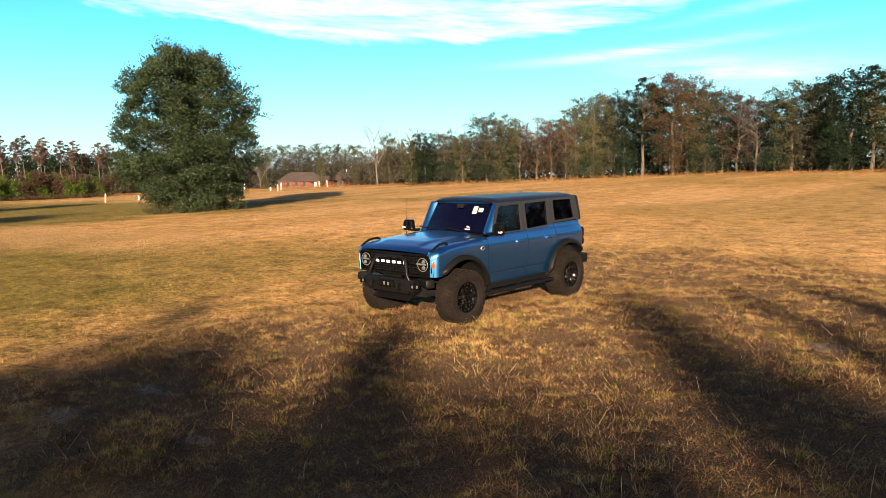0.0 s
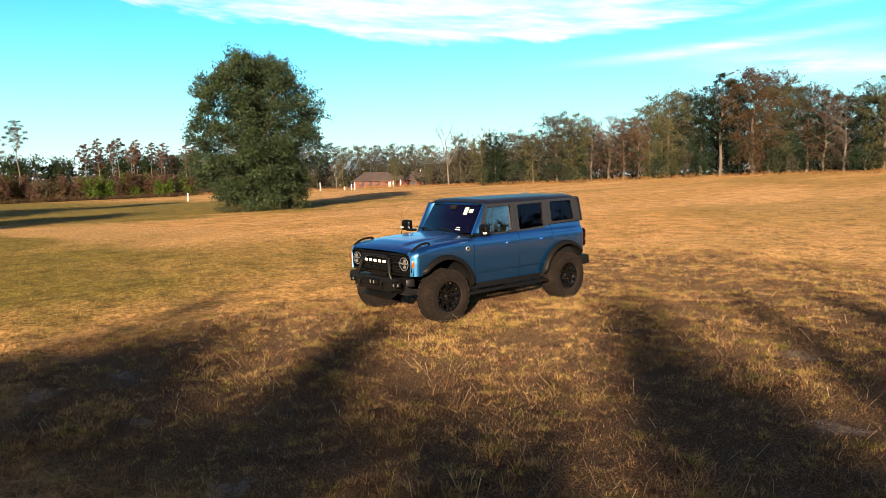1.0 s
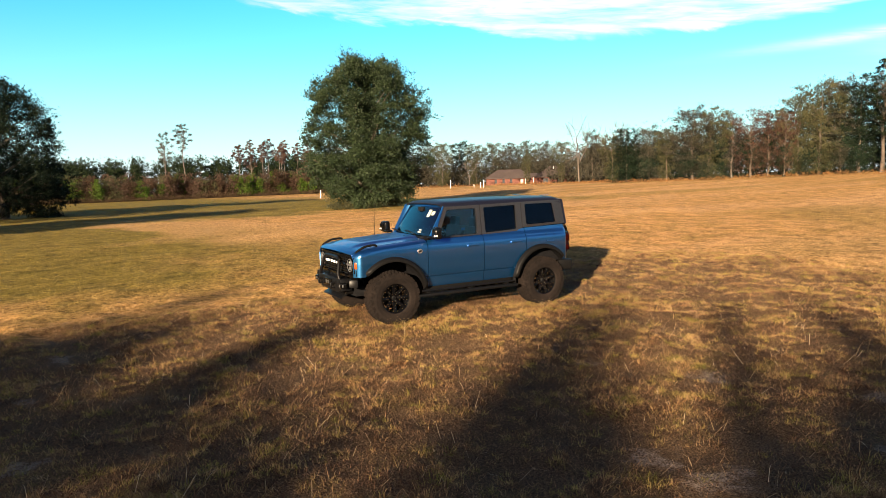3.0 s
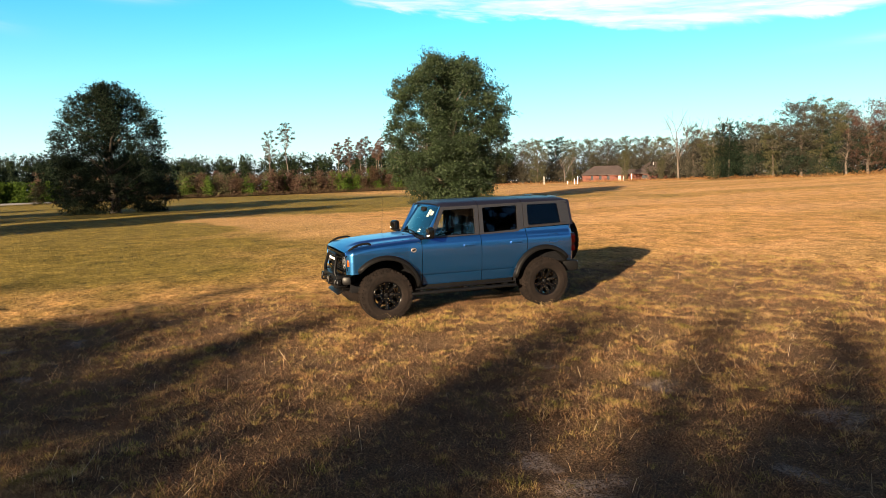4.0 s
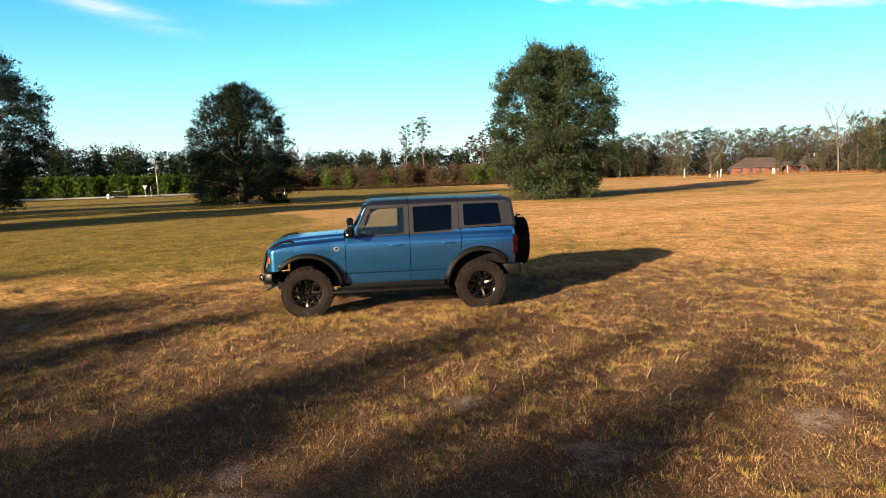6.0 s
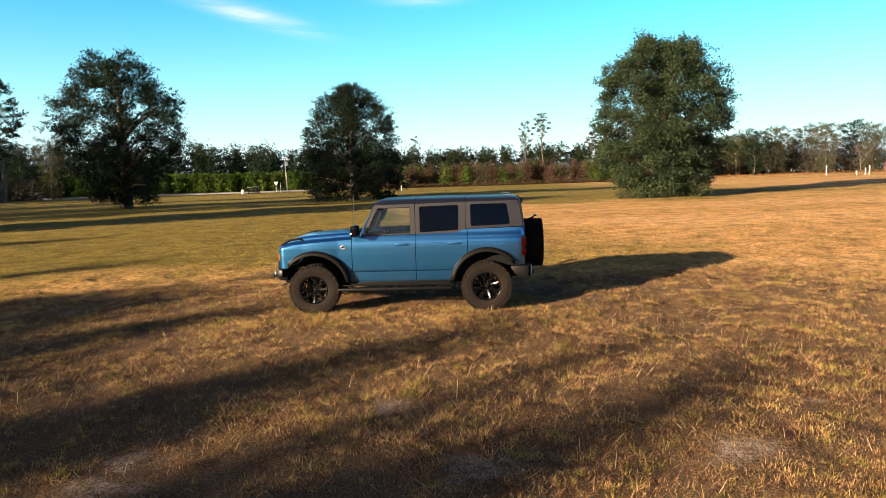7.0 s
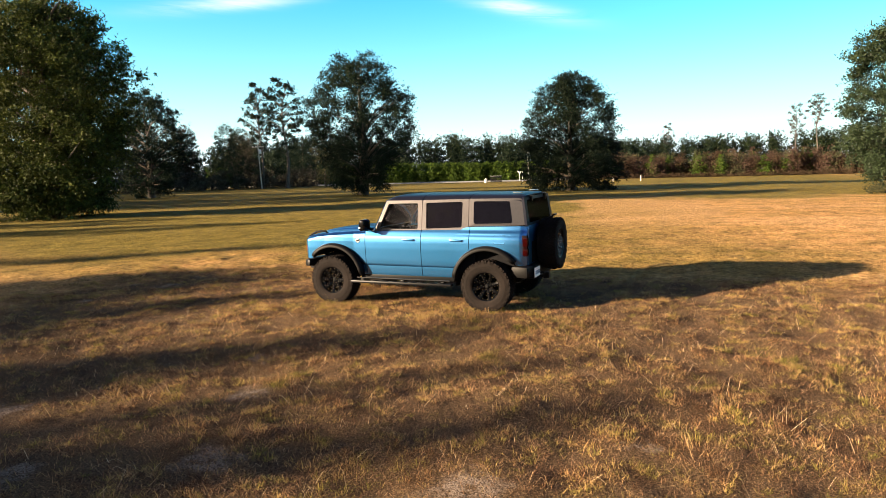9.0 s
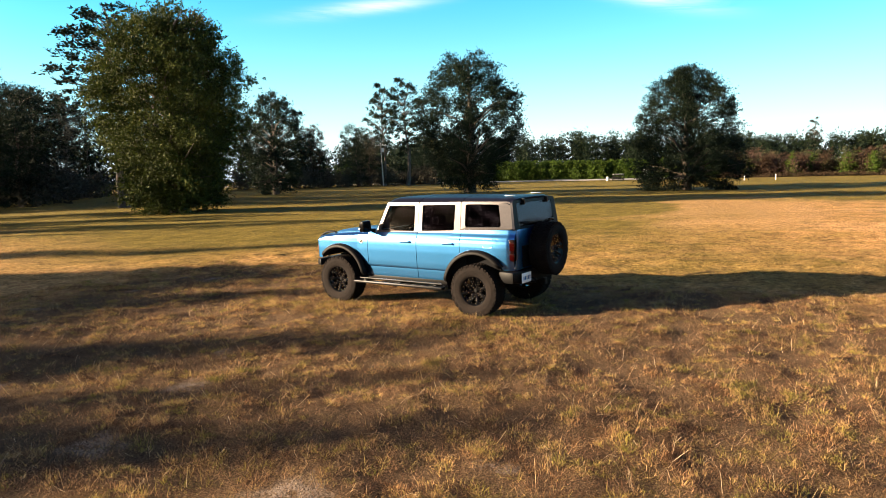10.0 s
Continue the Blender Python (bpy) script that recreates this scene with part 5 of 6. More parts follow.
def wheel(parent, at, s, name="wheel"):
    """Black alloy in a knobbly tyre; built facing +y, turned for the other side."""
    w = 0.155
    rim = part(name, lathe([(0.205, -w * 0.8), (0.228, -w * 0.82), (0.222, -w * 0.6), (0.205, -w * 0.45), (0.205, w * 0.45), (0.224, w * 0.62), (0.238, w * 0.80), (0.245, w * 0.86), (0.236, w * 0.90), (0.226, w * 0.86), (0.21, w * 0.62)], 44), GLOSS_BLACK, parent, "gloss black alloy wheel in a knobbly tyre")
    rim.matrix_basis = pose(*at, 0, 0, 0 if s > 0 else 180)
    tyre = lathe([(0.222, -w * 0.80), (0.25, -w * 0.96), (0.31, -w * 1.03), (0.375, -w * 1.0), (0.408, -w * 0.93), (0.418, -w * 0.7), (0.421, 0), (0.418, w * 0.7), (0.408, w * 0.93), (0.375, w * 1.0), (0.345, w * 1.03), (0.335, w * 1.045), (0.325, w * 1.03), (0.31, w * 1.03), (0.27, w * 1.01), (0.25, w * 0.96), (0.222, w * 0.80)], 56)
    part("tyre", tyre, RUBBER, rim, "dusty black mud-terrain tyre")
    bm = bmesh.new()
    n = 46
    for k in range(n):
        t = 360 * k / n
        for row, (yy, ln, sz, sk) in enumerate(((-0.128, 0.046, 0.05, 12), (-0.062, 0.040, 0.052, -18), (0.0, 0.040, 0.036, 14), (0.062, 0.040, 0.052, 18), (0.128, 0.046, 0.05, -12))):
            a = radians(t + (180 / n if row % 2 else 0))
            m = pose(0, 0, 0, 0, -math.degrees(a), 0) @ pose(0.418, yy, 0, 0, 8 * (1 if yy > 0.1 else -1 if yy < -0.1 else 0), 0) @ pose(0, 0, 0, sk, 0, 0)
            got = bmesh.ops.create_cube(bm, size=1)["verts"]
            for v in got:
                q = 0.82 if v.co.x > 0 else 1.0
                v.co = Vector((v.co.x * 0.020, v.co.y * sz * q, v.co.z * ln * 0.74 * q))
            bmesh.ops.transform(bm, matrix=m, verts=got)
        for yy in (-1, 1):
            m = pose(0, 0, 0, 0, -t - (3 if k % 2 else 0), 0) @ pose(0.398 if k % 2 else 0.392, yy * w * 0.99, 0)
            got = bmesh.ops.create_cube(bm, size=1)["verts"]
            for v in got:
                v.co = Vector((v.co.x * (0.040 if k % 2 else 0.028), v.co.y * 0.010, v.co.z * 0.024))
            bmesh.ops.transform(bm, matrix=m, verts=got)
    part("tread", bm, RUBBER, rim, "chunky tread blocks caked with dust")
    bm = lathe([(0.0, 0.045), (0.085, 0.045), (0.10, 0.030), (0.10, 0.0), (0.0, 0.0)], 32)
    for k in range(8):
        a = Vector((0.080, 0.036, 0))
        b = Vector((0.225, 0.094, 0))
        tur = Matrix.Rotation(-radians(45 * k), 4, "Y")
        tube([tur @ p for p in (a, a.lerp(b, 0.5) + Vector((0, 0.020, 0)), b)], [0.038, 0.031, 0.040], 8, bm)
    part("spokes", bm, WHEEL_BLACK, rim, "gloss black spokes")
    part("brake_disc", lathe([(0.0, -0.02), (0.17, -0.02), (0.17, -0.05), (0.0, -0.05)], 30), SATIN_BLACK, rim, "dark brake disc")
    part("hub_cap", lathe([(0.0, 0.075), (0.026, 0.074), (0.034, 0.066), (0.036, 0.04), (0.0, 0.04)], 20), SATIN_BLACK, rim)
    bm = lathe([(0.0, 0.014), (0.008, 0.014), (0.0115, 0.006), (0.0115, -0.02), (0.0, -0.02)], 8)
    nut = part("lug_nut", bm, CHROME, rim, "bright lug nut")
    nut.location = (0.062, 0.052, 0)
    for k in range(1, 6):
        o = nut.copy()
        scene.collection.objects.link(o)
        o.parent = rim
        o.location = (0.062 * math.cos(k * math.pi / 3), 0.052, 0.062 * math.sin(k * math.pi / 3))
    bm = lathe([(0.0, 0.013), (0.008, 0.012), (0.011, 0.004), (0.011, -0.01), (0.0, -0.01)], 8)
    bolt = part("rim_bolt", bm, CHROME, rim, "bright rim bolt")
    for k in range(16):
        o = bolt
        if k:
            o = bolt.copy()
            scene.collection.objects.link(o)
            o.parent = rim
        t = 2 * math.pi * (k + 0.5) / 16
        o.location = (0.205 * math.cos(t), 0.103, 0.205 * math.sin(t))
    for ring, count, out, turn in ((0.118, 8, 0.092, 0.0), (0.160, 8, 0.106, 0.0), (0.150, 8, 0.100, 0.22), (0.095, 8, 0.072, 0.39)):
        for k in range(count):
            o = bolt.copy()
            scene.collection.objects.link(o)
            o.parent = rim
            t = 2 * math.pi * k / count + turn
            o.matrix_basis = pose(ring * math.cos(t), out, ring * math.sin(t)) @ Matrix.Diagonal((0.8, 1, 0.8, 1))
    return rim


def copy_part(ob, parent, m):
    """A copy of a part and its pieces under the same thing."""
    o = ob.copy()
    scene.collection.objects.link(o)
    o.parent, o.matrix_basis = parent, m
    for c in ob.children:
        d = c.copy()
        scene.collection.objects.link(d)
        d.parent, d.matrix_basis = o, c.matrix_basis.copy()
    return o


def flare(cx, s, a0, a1, parent):
    """The moulded plastic arch over a wheel."""
    rows = []
    for k in range(37):
        t = radians(a0 + (a1 - a0) * k / 36)
        c, sn = math.cos(t), math.sin(t)
        end = min(1, min(k, 36 - k) / 3 + 0.55)
        row = []
        for r, y in ((0.552, 0.86), (0.552, 0.955), (0.558, 0.974), (0.585, 0.977), (0.606, 0.964), (0.621, 0.938), (0.626, 0.90)):
            x = cx + r * c
            yy = 0.86 + (y - 0.86) * end
            if x > 1.5:
                yy -= 0.05 * ((x - 1.5) / 0.5) ** 2
            if x < -1.9:
                yy -= 0.03 * ((x + 1.9) / 0.3) ** 2
            row.append(Vector((x, s * yy, ARCH_Z + r * sn * 1.0)))
        rows.append(row)
    return part("wheel_arch_flare", thicken(grid(rows), 0.006), PLASTIC, parent, "black moulded plastic wheel arch flare", 50)


def seat(parent, x, y, wide=0.5):
    bm = boxes(((x, y, 0.82), (0.50, wide, 0.16), 0.05), ((x - 0.26, y, 1.12), (0.14, wide * 0.94, 0.58), 0.05, (0, -14, 0), 0.9), ((x - 0.345, y, 1.47), (0.10, wide * 0.5, 0.17), 0.035, (0, -8, 0)))
    return part("seat", bm, SEAT, parent, "dark grey cloth seat with headrest")


WIDE_PARTS = ("wheel", "wheel_arch_flare", "wheel_liner", "wheel_liner_wall", "suspension_arm", "shock_absorber", "rear_axle", "front_axle", "differential", "front_bumper", "rear_bumper", "running_board", "spare_wheel")


def tucked(p):
    """Draws the sides in to the body's true breadth: square at the nose, a shoulder at the belt, a narrow upright greenhouse set a little higher."""
    body = lerp_table(p.x, [(-2.2, 0.945), (-1.0, 0.937), (1.0, 0.937), (1.6, 0.985), (2.05, 1.045)])
    f = min(1, max(0, (p.z - 1.265) / 0.065)) * min(1, max(0, (0.80 - p.x) / 0.12))
    f = f * f * (3 - 2 * f)
    lift = 0.030 * min(1, max(0, (p.z - 1.27) / 0.14)) * min(1, max(0, (0.80 - p.x) / 0.12))
    return Vector((p.x * (0.982 if p.x > 0 else 1.0), p.y * (body * (1 - f) + 0.906 * f), p.z + lift))


def tuck(car):
    """Shapes every part of the body, and the pieces on it, by tucked()."""
    done = set()

    def shape(ob, above):
        here = above @ ob.matrix_basis
        for c in ob.children:
            shape(c, here)
        if ob.type != "MESH" or ob.data.name in done:
            return
        done.add(ob.data.name)
        back = here.inverted()
        for v in ob.data.vertices:
            v.co = back @ tucked(here @ v.co)
        ob.data.update()

    for ob in car.children:
        if ob.name.split(".")[0] not in WIDE_PARTS:
            shape(ob, Matrix.Identity(4))


def build_car(m):
    car = tagged(new("off_road_car"), "blue metallic four-door off-road car with black trim parked on grass", "car")
    # body sides
    for s in (1, -1):
        fender = part("front_fender", side_panel(0.762, 2.045, s, lambda x: hood_z(x) - 0.075, fender_over), PAINT, car)
        door = part("front_door", side_panel(-0.330, 0.752, s, belt), PAINT, car)
        rear = part("rear_door", side_panel(-1.205, -0.340, s, belt), PAINT, car)
        part("quarter_panel", side_panel(-2.155, -1.215, s, belt), PAINT, car)
        flare(ARCH_F * 0.982, s, 40, 172, car)
        flare(ARCH_R, s, 8, 142, car)
        # doors: frame round the glass, pane, handle, seals
        u = upper(s)
        fo, fi = [(0.585, 1.298), (0.352, 1.788), (-0.330, 1.792), (-0.330, 1.312)], [(0.505, 1.322), (0.312, 1.735), (-0.252, 1.742), (-0.255, 1.326)]
        ro, ri = [(-0.340, 1.296), (-0.340, 1.792), (-1.180, 1.806), (-1.180, 1.312)], [(-0.412, 1.330), (-0.408, 1.746), (-1.072, 1.760), (-1.060, 1.352)]
        qo, qi = [(-1.188, 1.366), (-1.188, 1.806), (-2.075, 1.812), (-2.150, 1.385)], [(-1.270, 1.402), (-1.268, 1.764), (-1.880, 1.764), (-1.936, 1.416)]
        for host, o, i, mat, gl, gname, r in ((door, fo, fi, HARDTOP, CLEAR, "front door window", 0.03), (rear, ro, ri, HARDTOP, TINTED, "rear door window", 0.03)):
            part("window_frame", plate(rpoly(o, 0.012), u, rpoly(i, r), 0.03), HARDTOP, host, "dark grey window frame", 40)
            part("window_seal", plate(rpoly([(a + (0.012 if a < sum(q[0] for q in i) / 4 else -0.012) * -1 * -1, b) for a, b in i], r), shifted(s, 0.012), rpoly([(a * 0.97 + 0.03 * sum(q[0] for q in i) / 4, b * 0.965 + 0.035 * sum(q[1] for q in i) / 4) for a, b in i], r), 0.012), GLOSS_BLACK, host, "", 40)
            pane = part("window_pane", plate(rpoly(i, r), shifted(s, 0.018), None, 0.004), gl, host, "clear " + gname + " glass" if gl is CLEAR else "dark tinted " + gname + " glass", 40)
        roofside = part("hardtop_side", plate(rpoly(qo, [0.012, 0.012, 0.06, 0.05]), u, rpoly(qi, 0.035), 0.03), HARDTOP, car, "grey moulded hardtop side", 40)
        pane = part("window_pane", plate(rpoly(qi, 0.035), shifted(s, 0.010), None, 0.004), TINTED, roofside, "dark tinted rear side glass", 40)
        # rolled edges of the shut lines: thin tubes, their glint put into a lighter blue
        for host, ex, z0, z1 in ((door, 0.7475, 0.86, 1.25), (rear, -0.3445, 0.86, 1.25), (car, -1.2195, 1.00, 1.30)):
            part("shut_edge", tube([Vector((ex, s * (half_w(ex, z0 + (z1 - z0) * k / 8) + 0.0005), z0 + (z1 - z0) * k / 8)) for k in range(9)], 0.0042, 8), EDGE_GLINT, host)
        # handles
        for host, hx in ((door, -0.105), (rear, -0.985)):
            hz = 1.155
            bm = box(bmesh.new(), (hx, s * 0.962, hz + 0.006), (0.205, 0.024, 0.036), 0.010)
            box(bm, (hx + 0.085, s * 0.946, hz), (0.03, 0.04, 0.028), 0.006)
            box(bm, (hx - 0.085, s * 0.946, hz), (0.03, 0.04, 0.028), 0.006)
            part("door_handle", bm, PAINT, host, "blue pull handle")
            part("handle_cup", lathe([(0.0, 0.0), (0.04, 0.001), (0.048, 0.006), (0.05, 0.0)], 20), GLOSS_BLACK, host).matrix_basis = pose(hx + 0.01, s * 0.9355, hz - 0.006) @ Matrix.Diagonal((1.3, 1, 0.62, 1))
        if s > 0:
            part("keypad", box(bmesh.new(), (-0.10, 0.896, 1.268), (0.075, 0.012, 0.018), 0.004), GLOSS_BLACK, door)
            cap = [(-1.83, 1.115), (-1.83, 1.255), (-1.64, 1.255), (-1.64, 1.115)]
            big = [(-1.834, 1.111), (-1.834, 1.259), (-1.636, 1.259), (-1.636, 1.111)]
            part("fuel_door", plate(rpoly(cap, 0.03), lambda x, z: Vector((x, half_w(x, z) + 0.005, z)), None, 0.006), PAINT, car)
            part("fuel_door_gap", plate(rpoly(big, 0.032), lambda x, z: Vector((x, half_w(x, z) + 0.0035, z)), rpoly(cap, 0.03), 0.009), GLOSS_BLACK, car)
        # mirror on its arm, set on the door's corner
        bm = box(bmesh.new(), (0.66, s * 1.130, 1.400), (0.125, 0.225, 0.175), 0.050, (0, 0, s * -8), 0.94, 3)
        mirror = part("side_mirror", bm, GLOSS_BLACK, door, "gloss black door mirror")
        part("mirror_foot", boxes(((0.665, s * 0.985, 1.328), (0.11, 0.22, 0.040), 0.016)), GLOSS_BLACK, door)
        part("mirror_lamp", boxes(((0.708, s * 1.195, 1.366), (0.046, 0.080, 0.022), 0.008)), WHITE, door, "white mirror lamp")
        # badge on the fender: a plain pale disc with a dark band
        b = part("badge", lathe([(0.0, 0.006), (0.034, 0.006), (0.038, 0.0)], 24), STEEL, fender, "round silver badge")
        b.matrix_basis = pose(0.905, s * 0.944, 1.135, 0, 0, 0 if s > 0 else 180) @ Matrix.Diagonal((1.25, 1, 1, 1))
        b2 = part("badge_band", boxes(((0, 0.006, 0), (0.062, 0.004, 0.028), 0.002, (0, 20, 0))), SATIN_BLACK, fender)
        b2.matrix_basis = pose(0.905, s * 0.9455, 1.135, 0, 0, 0 if s > 0 else 180)
        # side marker at the corner of the nose
        part("lamp_surround", boxes(((2.008, s * 0.800, 0.985), (0.085, 0.022, 0.255), 0.006, (0, 0, s * -42))), GLOSS_BLACK, fender, "gloss black panel round the lamps")
        part("side_marker", boxes(((2.020, s * 0.808, 0.985), (0.045, 0.024, 0.105), 0.008, (0, 0, s * -42))), AMBER, fender, "amber side marker lamp")
        # raised sight on the front corner of the fender
        pts = [(1.62, s * 0.775, hood_z(1.62) + 0.004), (1.66, s * 0.775, hood_z(1.66) + 0.036), (1.80, s * 0.772, hood_z(1.8) + 0.042), (1.90, s * 0.768, hood_z(1.9) + 0.030), (2.00, s * 0.76, hood_z(2.0) + 0.004)]
        part("trail_sight", tube(curve_pts(pts, 4), 0.019, 8), PLASTIC, car, "black fender-top trail sight")
        # sill, step bar
        part("sill", boxes(((-0.03, s * 0.845, 0.50), (1.78, 0.09, 0.09), 0.02)), PLASTIC, car)
        bm = boxes(((0.03, s * 0.965, 0.425), (1.92, 0.11, 0.045), 0.018))
        for k in range(9):
            box(bm, (-0.72 + 0.18 * k, s * 0.965, 0.449), (0.10, 0.085, 0.008), 0.003)
        step = part("running_board", bm, SATIN_BLACK, car, "black running board with grip pads")
        for hx in (-0.75, 0.0, 0.78):
            part("bracket", boxes(((hx, s * 0.87, 0.45), (0.06, 0.16, 0.04), 0.008)), SATIN_BLACK, step)
        part("step_rail", tube([(-0.88, s * 0.93, 0.485), (0.9, s * 0.93, 0.485)], 0.016, 8), SATIN_BLACK, step)
        # wheel wells
        for cx in (ARCH_F, ARCH_R):
            w = part("wheel_liner", lathe([(0.56, 0.40), (0.56, 0.88)], 24, "Y", (radians(42), radians(186)) if cx > 0 else (radians(-6), radians(146))), CABIN, car, "", 60)
            w.matrix_basis = pose(cx * (0.982 if cx > 0 else 1), 0, ARCH_Z) @ Matrix.Diagonal((1, s, 1, 1))
            part("wheel_liner_wall", boxes(((cx - 0.12 * math.copysign(1, cx), s * 0.40, 0.76), (0.80, 0.02, 0.50), 0)), CABIN, car)
        # lamps at the back corners
        part("tail_lamp", boxes(((-2.135, s * 0.838, 1.085), (0.10, 0.10, 0.335), 0.016)), DARK_RED, car, "tall smoked red tail lamp")
        part("tail_lamp_lens", boxes(((-2.150, s * 0.852, 1.150), (0.09, 0.09, 0.14), 0.010), ((-2.150, s * 0.852, 0.985), (0.09, 0.09, 0.10), 0.010)), RED_LENS, car, "red tail lamp lens")
    # pillars beside the windscreen
    ws = lambda y, f: Vector((lerp_table(f, [(0, 0.665), (1, 0.345)]) - 0.055 * (y / 0.74) ** 2, y * (1 - 0.045 * f), lerp_table(f, [(0, 1.315), (1, 1.805)])))
    for s in (1, -1):
        rows = []
        for k in range(13):
            f = k / 12
            inner, edge = ws(0.725, f), upper(1)(lerp_table(f, [(0, 0.595), (1, 0.36)]), lerp_table(f, [(0, 1.29), (1, 1.79)]))
            mid = inner.lerp(edge, 0.6) + Vector((0.028, 0.012, 0.004))
            rows.append([Vector((p.x, s * p.y, p.z)) for p in (inner, inner.lerp(edge, 0.25) + Vector((0.018, 0.004, 0.004)), mid, edge + Vector((0.006, 0.008, 0)), edge)])
        part("windscreen_pillar", thicken(grid(rows), 0.012), PAINT, car, "", 60)
    rows = [[ws(-0.72 + 1.44 * k / 16, f) for k in range(17)] for f in np.linspace(0.03, 0.955, 9)]
    pane = part("windscreen", thicken(grid(rows), 0.005), SCREEN, car, "clear raked windscreen", 60)
    part("windscreen_header", thicken(grid([[ws(-0.75 + 1.5 * k / 16, f) + Vector((-0.10 * max(0, f - 1) / 0.08 if f > 1 else 0.004, 0, 0)) for k in range(17)] for f in (0.945, 0.98, 1.0, 1.03)]), 0.016), PAINT, car, "", 60)
    part("screen_border", thicken(grid([[ws(-0.70 + 1.40 * k / 16, f) + Vector((-0.008, 0, -0.004)) for k in range(17)] for f in (0.90, 0.96)]), 0.004), GLOSS_BLACK, car)
    for y0, y1, f0, f1 in ((0.34, 0.44, 0.60, 0.84), (0.47, 0.57, 0.66, 0.79)):
        rows = [[ws(y0 + (y1 - y0) * k / 3, f) + Vector((0.006, 0, 0.003)) for k in range(4)] for f in np.linspace(f0, f1, 4)]
        part("windscreen_sticker", thicken(grid(rows), 0.002), STICKER, pane, "white paper sticker")
    for k, (y0, y1) in enumerate(((0.30, 0.42), (0.32, 0.40))):
        rows = [[ws(y, f) + Vector((0.006, 0, 0.003)) for y in (y0, y1)] for f in (0.10 + 0.06 * k, 0.115 + 0.06 * k)]
        part("screen_label", thicken(grid(rows), 0.001), WHITE, pane)
    part("cowl", boxes(((0.69, 0, 1.292), (0.16, 1.44, 0.035), 0.012, (0, 8, 0))), PLASTIC, car, "black cowl grille")
    for y in (0.40, -0.22):
        wiper = part("wiper", tube([(0.72, y, 1.318), (0.69, y - 0.10, 1.345), (0.655, y - 0.44, 1.372)], 0.009, 6), SATIN_BLACK, car, "black windscreen wiper")
        part("wiper_blade", tube([(0.672, y - 0.18, 1.352), (0.645, y - 0.62, 1.375)], 0.007, 6), SATIN_BLACK, wiper)
    # hood with a raised middle
    rows = []
    for x in np.linspace(0.775, 2.045, 40):
        row = []
        k = 0.775 - 0.06 * max(0, (x - 1.1) / 0.95) ** 2
        for y in np.linspace(-1, 1, 41):
            dome = 0.030 / (1 + math.exp((abs(y) * k - 0.46 - 0.06 * (2 - x)) / 0.018)) * min(1, max(0, (1.98 - x) / 0.25))
            row.append(Vector((x + 0.018 * (1 - y * y) * (x - 0.775) / 1.27, y * k, hood_z(x) + 0.004 + 0.018 * (1 - y * y) + dome)))
        rows.append(row)
    hood = part("hood", thicken(grid(rows), 0.014), PAINT, car, "blue hood with a raised middle", 35)
    for s in (1, -1):
        part("washer_nozzle", boxes(((0.90, s * 0.30, hood_z(0.90) + 0.052), (0.03, 0.05, 0.016), 0.005)), PLASTIC, hood)
    # nose
    nose = lambda y, z: Vector((2.078 - 0.085 * (y / 0.84) ** 4 - 0.03 * max(0, z - 1.05) / 0.1 * 0.4, y, z))
    outer = [(-0.815, 0.79), (-0.815, 1.135), (0.815, 1.135), (0.815, 0.79)]
    inner = [(-0.775, 0.825), (-0.775, 1.100), (0.775, 1.100), (0.775, 0.825)]

    def spread(loop, n=6):
        out = []
        for a, b in zip(loop, loop[1:] + loop[:1]):
            out += [Vector(a).lerp(Vector(b), k / n) for k in range(n)]
        return out
    part("nose_surround", plate(spread(rpoly(outer, 0.05)), nose, spread(rpoly(inner, 0.06)), 0.03), GLOSS_BLACK, car, "gloss black surround of lamps and grille", 40)
    bm = bmesh.new()
    for k in range(17):
        y0 = -0.79 + 1.58 * k / 17
        vs = [bm.verts.new(nose(y, z) - Vector((0.05, 0, 0))) for y, z in ((y0, 0.80), (y0 + 1.58 / 17, 0.80), (y0 + 1.58 / 17, 1.12), (y0, 1.12))]
        bm.faces.new(vs)
    bmesh.ops.remove_doubles(bm, verts=bm.verts, dist=1e-4)
    grille = part("grille", thicken(bm, 0.01), GLOSS_BLACK, car, "black grille with fine cross bars")
    for k in range(7):
        z = 0.845 + 0.038 * k
        part("grille_bar", tube([nose(y, z) - Vector((0.03, 0, 0)) for y in np.linspace(-0.50, 0.50, 9)], 0.007, 5), SATIN_BLACK, grille)
    for k in range(15):
        y = -0.49 + 0.07 * k
        part("grille_rib", tube([nose(y, 0.835) - Vector((0.034, 0, 0)), nose(y, 1.09) - Vector((0.034, 0, 0))], 0.005, 5), SATIN_BLACK, grille)
    part("grille_crossbar", tube([nose(y, 0.985) - Vector((0.012, 0, 0)) for y in np.linspace(-0.50, 0.50, 11)], 0.030, 8), GLOSS_BLACK, grille)
    for k in range(6):
        y = -0.30 + 0.12 * k
        part("grille_mark", boxes(((nose(y, 0.985).x + 0.014, y, 0.985), (0.010, 0.072, 0.040), 0.004)), WHITE, grille, "plain white raised mark")
    for s in (1, -1):
        c = nose(s * 0.615, 0.975)
        lamp = part("headlamp", lathe([(0.0, -0.03), (0.085, -0.02), (0.105, 0.0), (0.105, 0.012), (0.0, 0.012)], 30, "X"), GLOSS_BLACK, car, "round headlamp with a white ring")
        lamp.location = c - Vector((0.022, 0, 0))
        part("lamp_ring", lathe([(0.092, 0.0), (0.104, 0.004), (0.106, 0.014), (0.100, 0.020), (0.092, 0.016)], 34, "X"), LAMP_LENS, lamp, "pale ring of light guide")
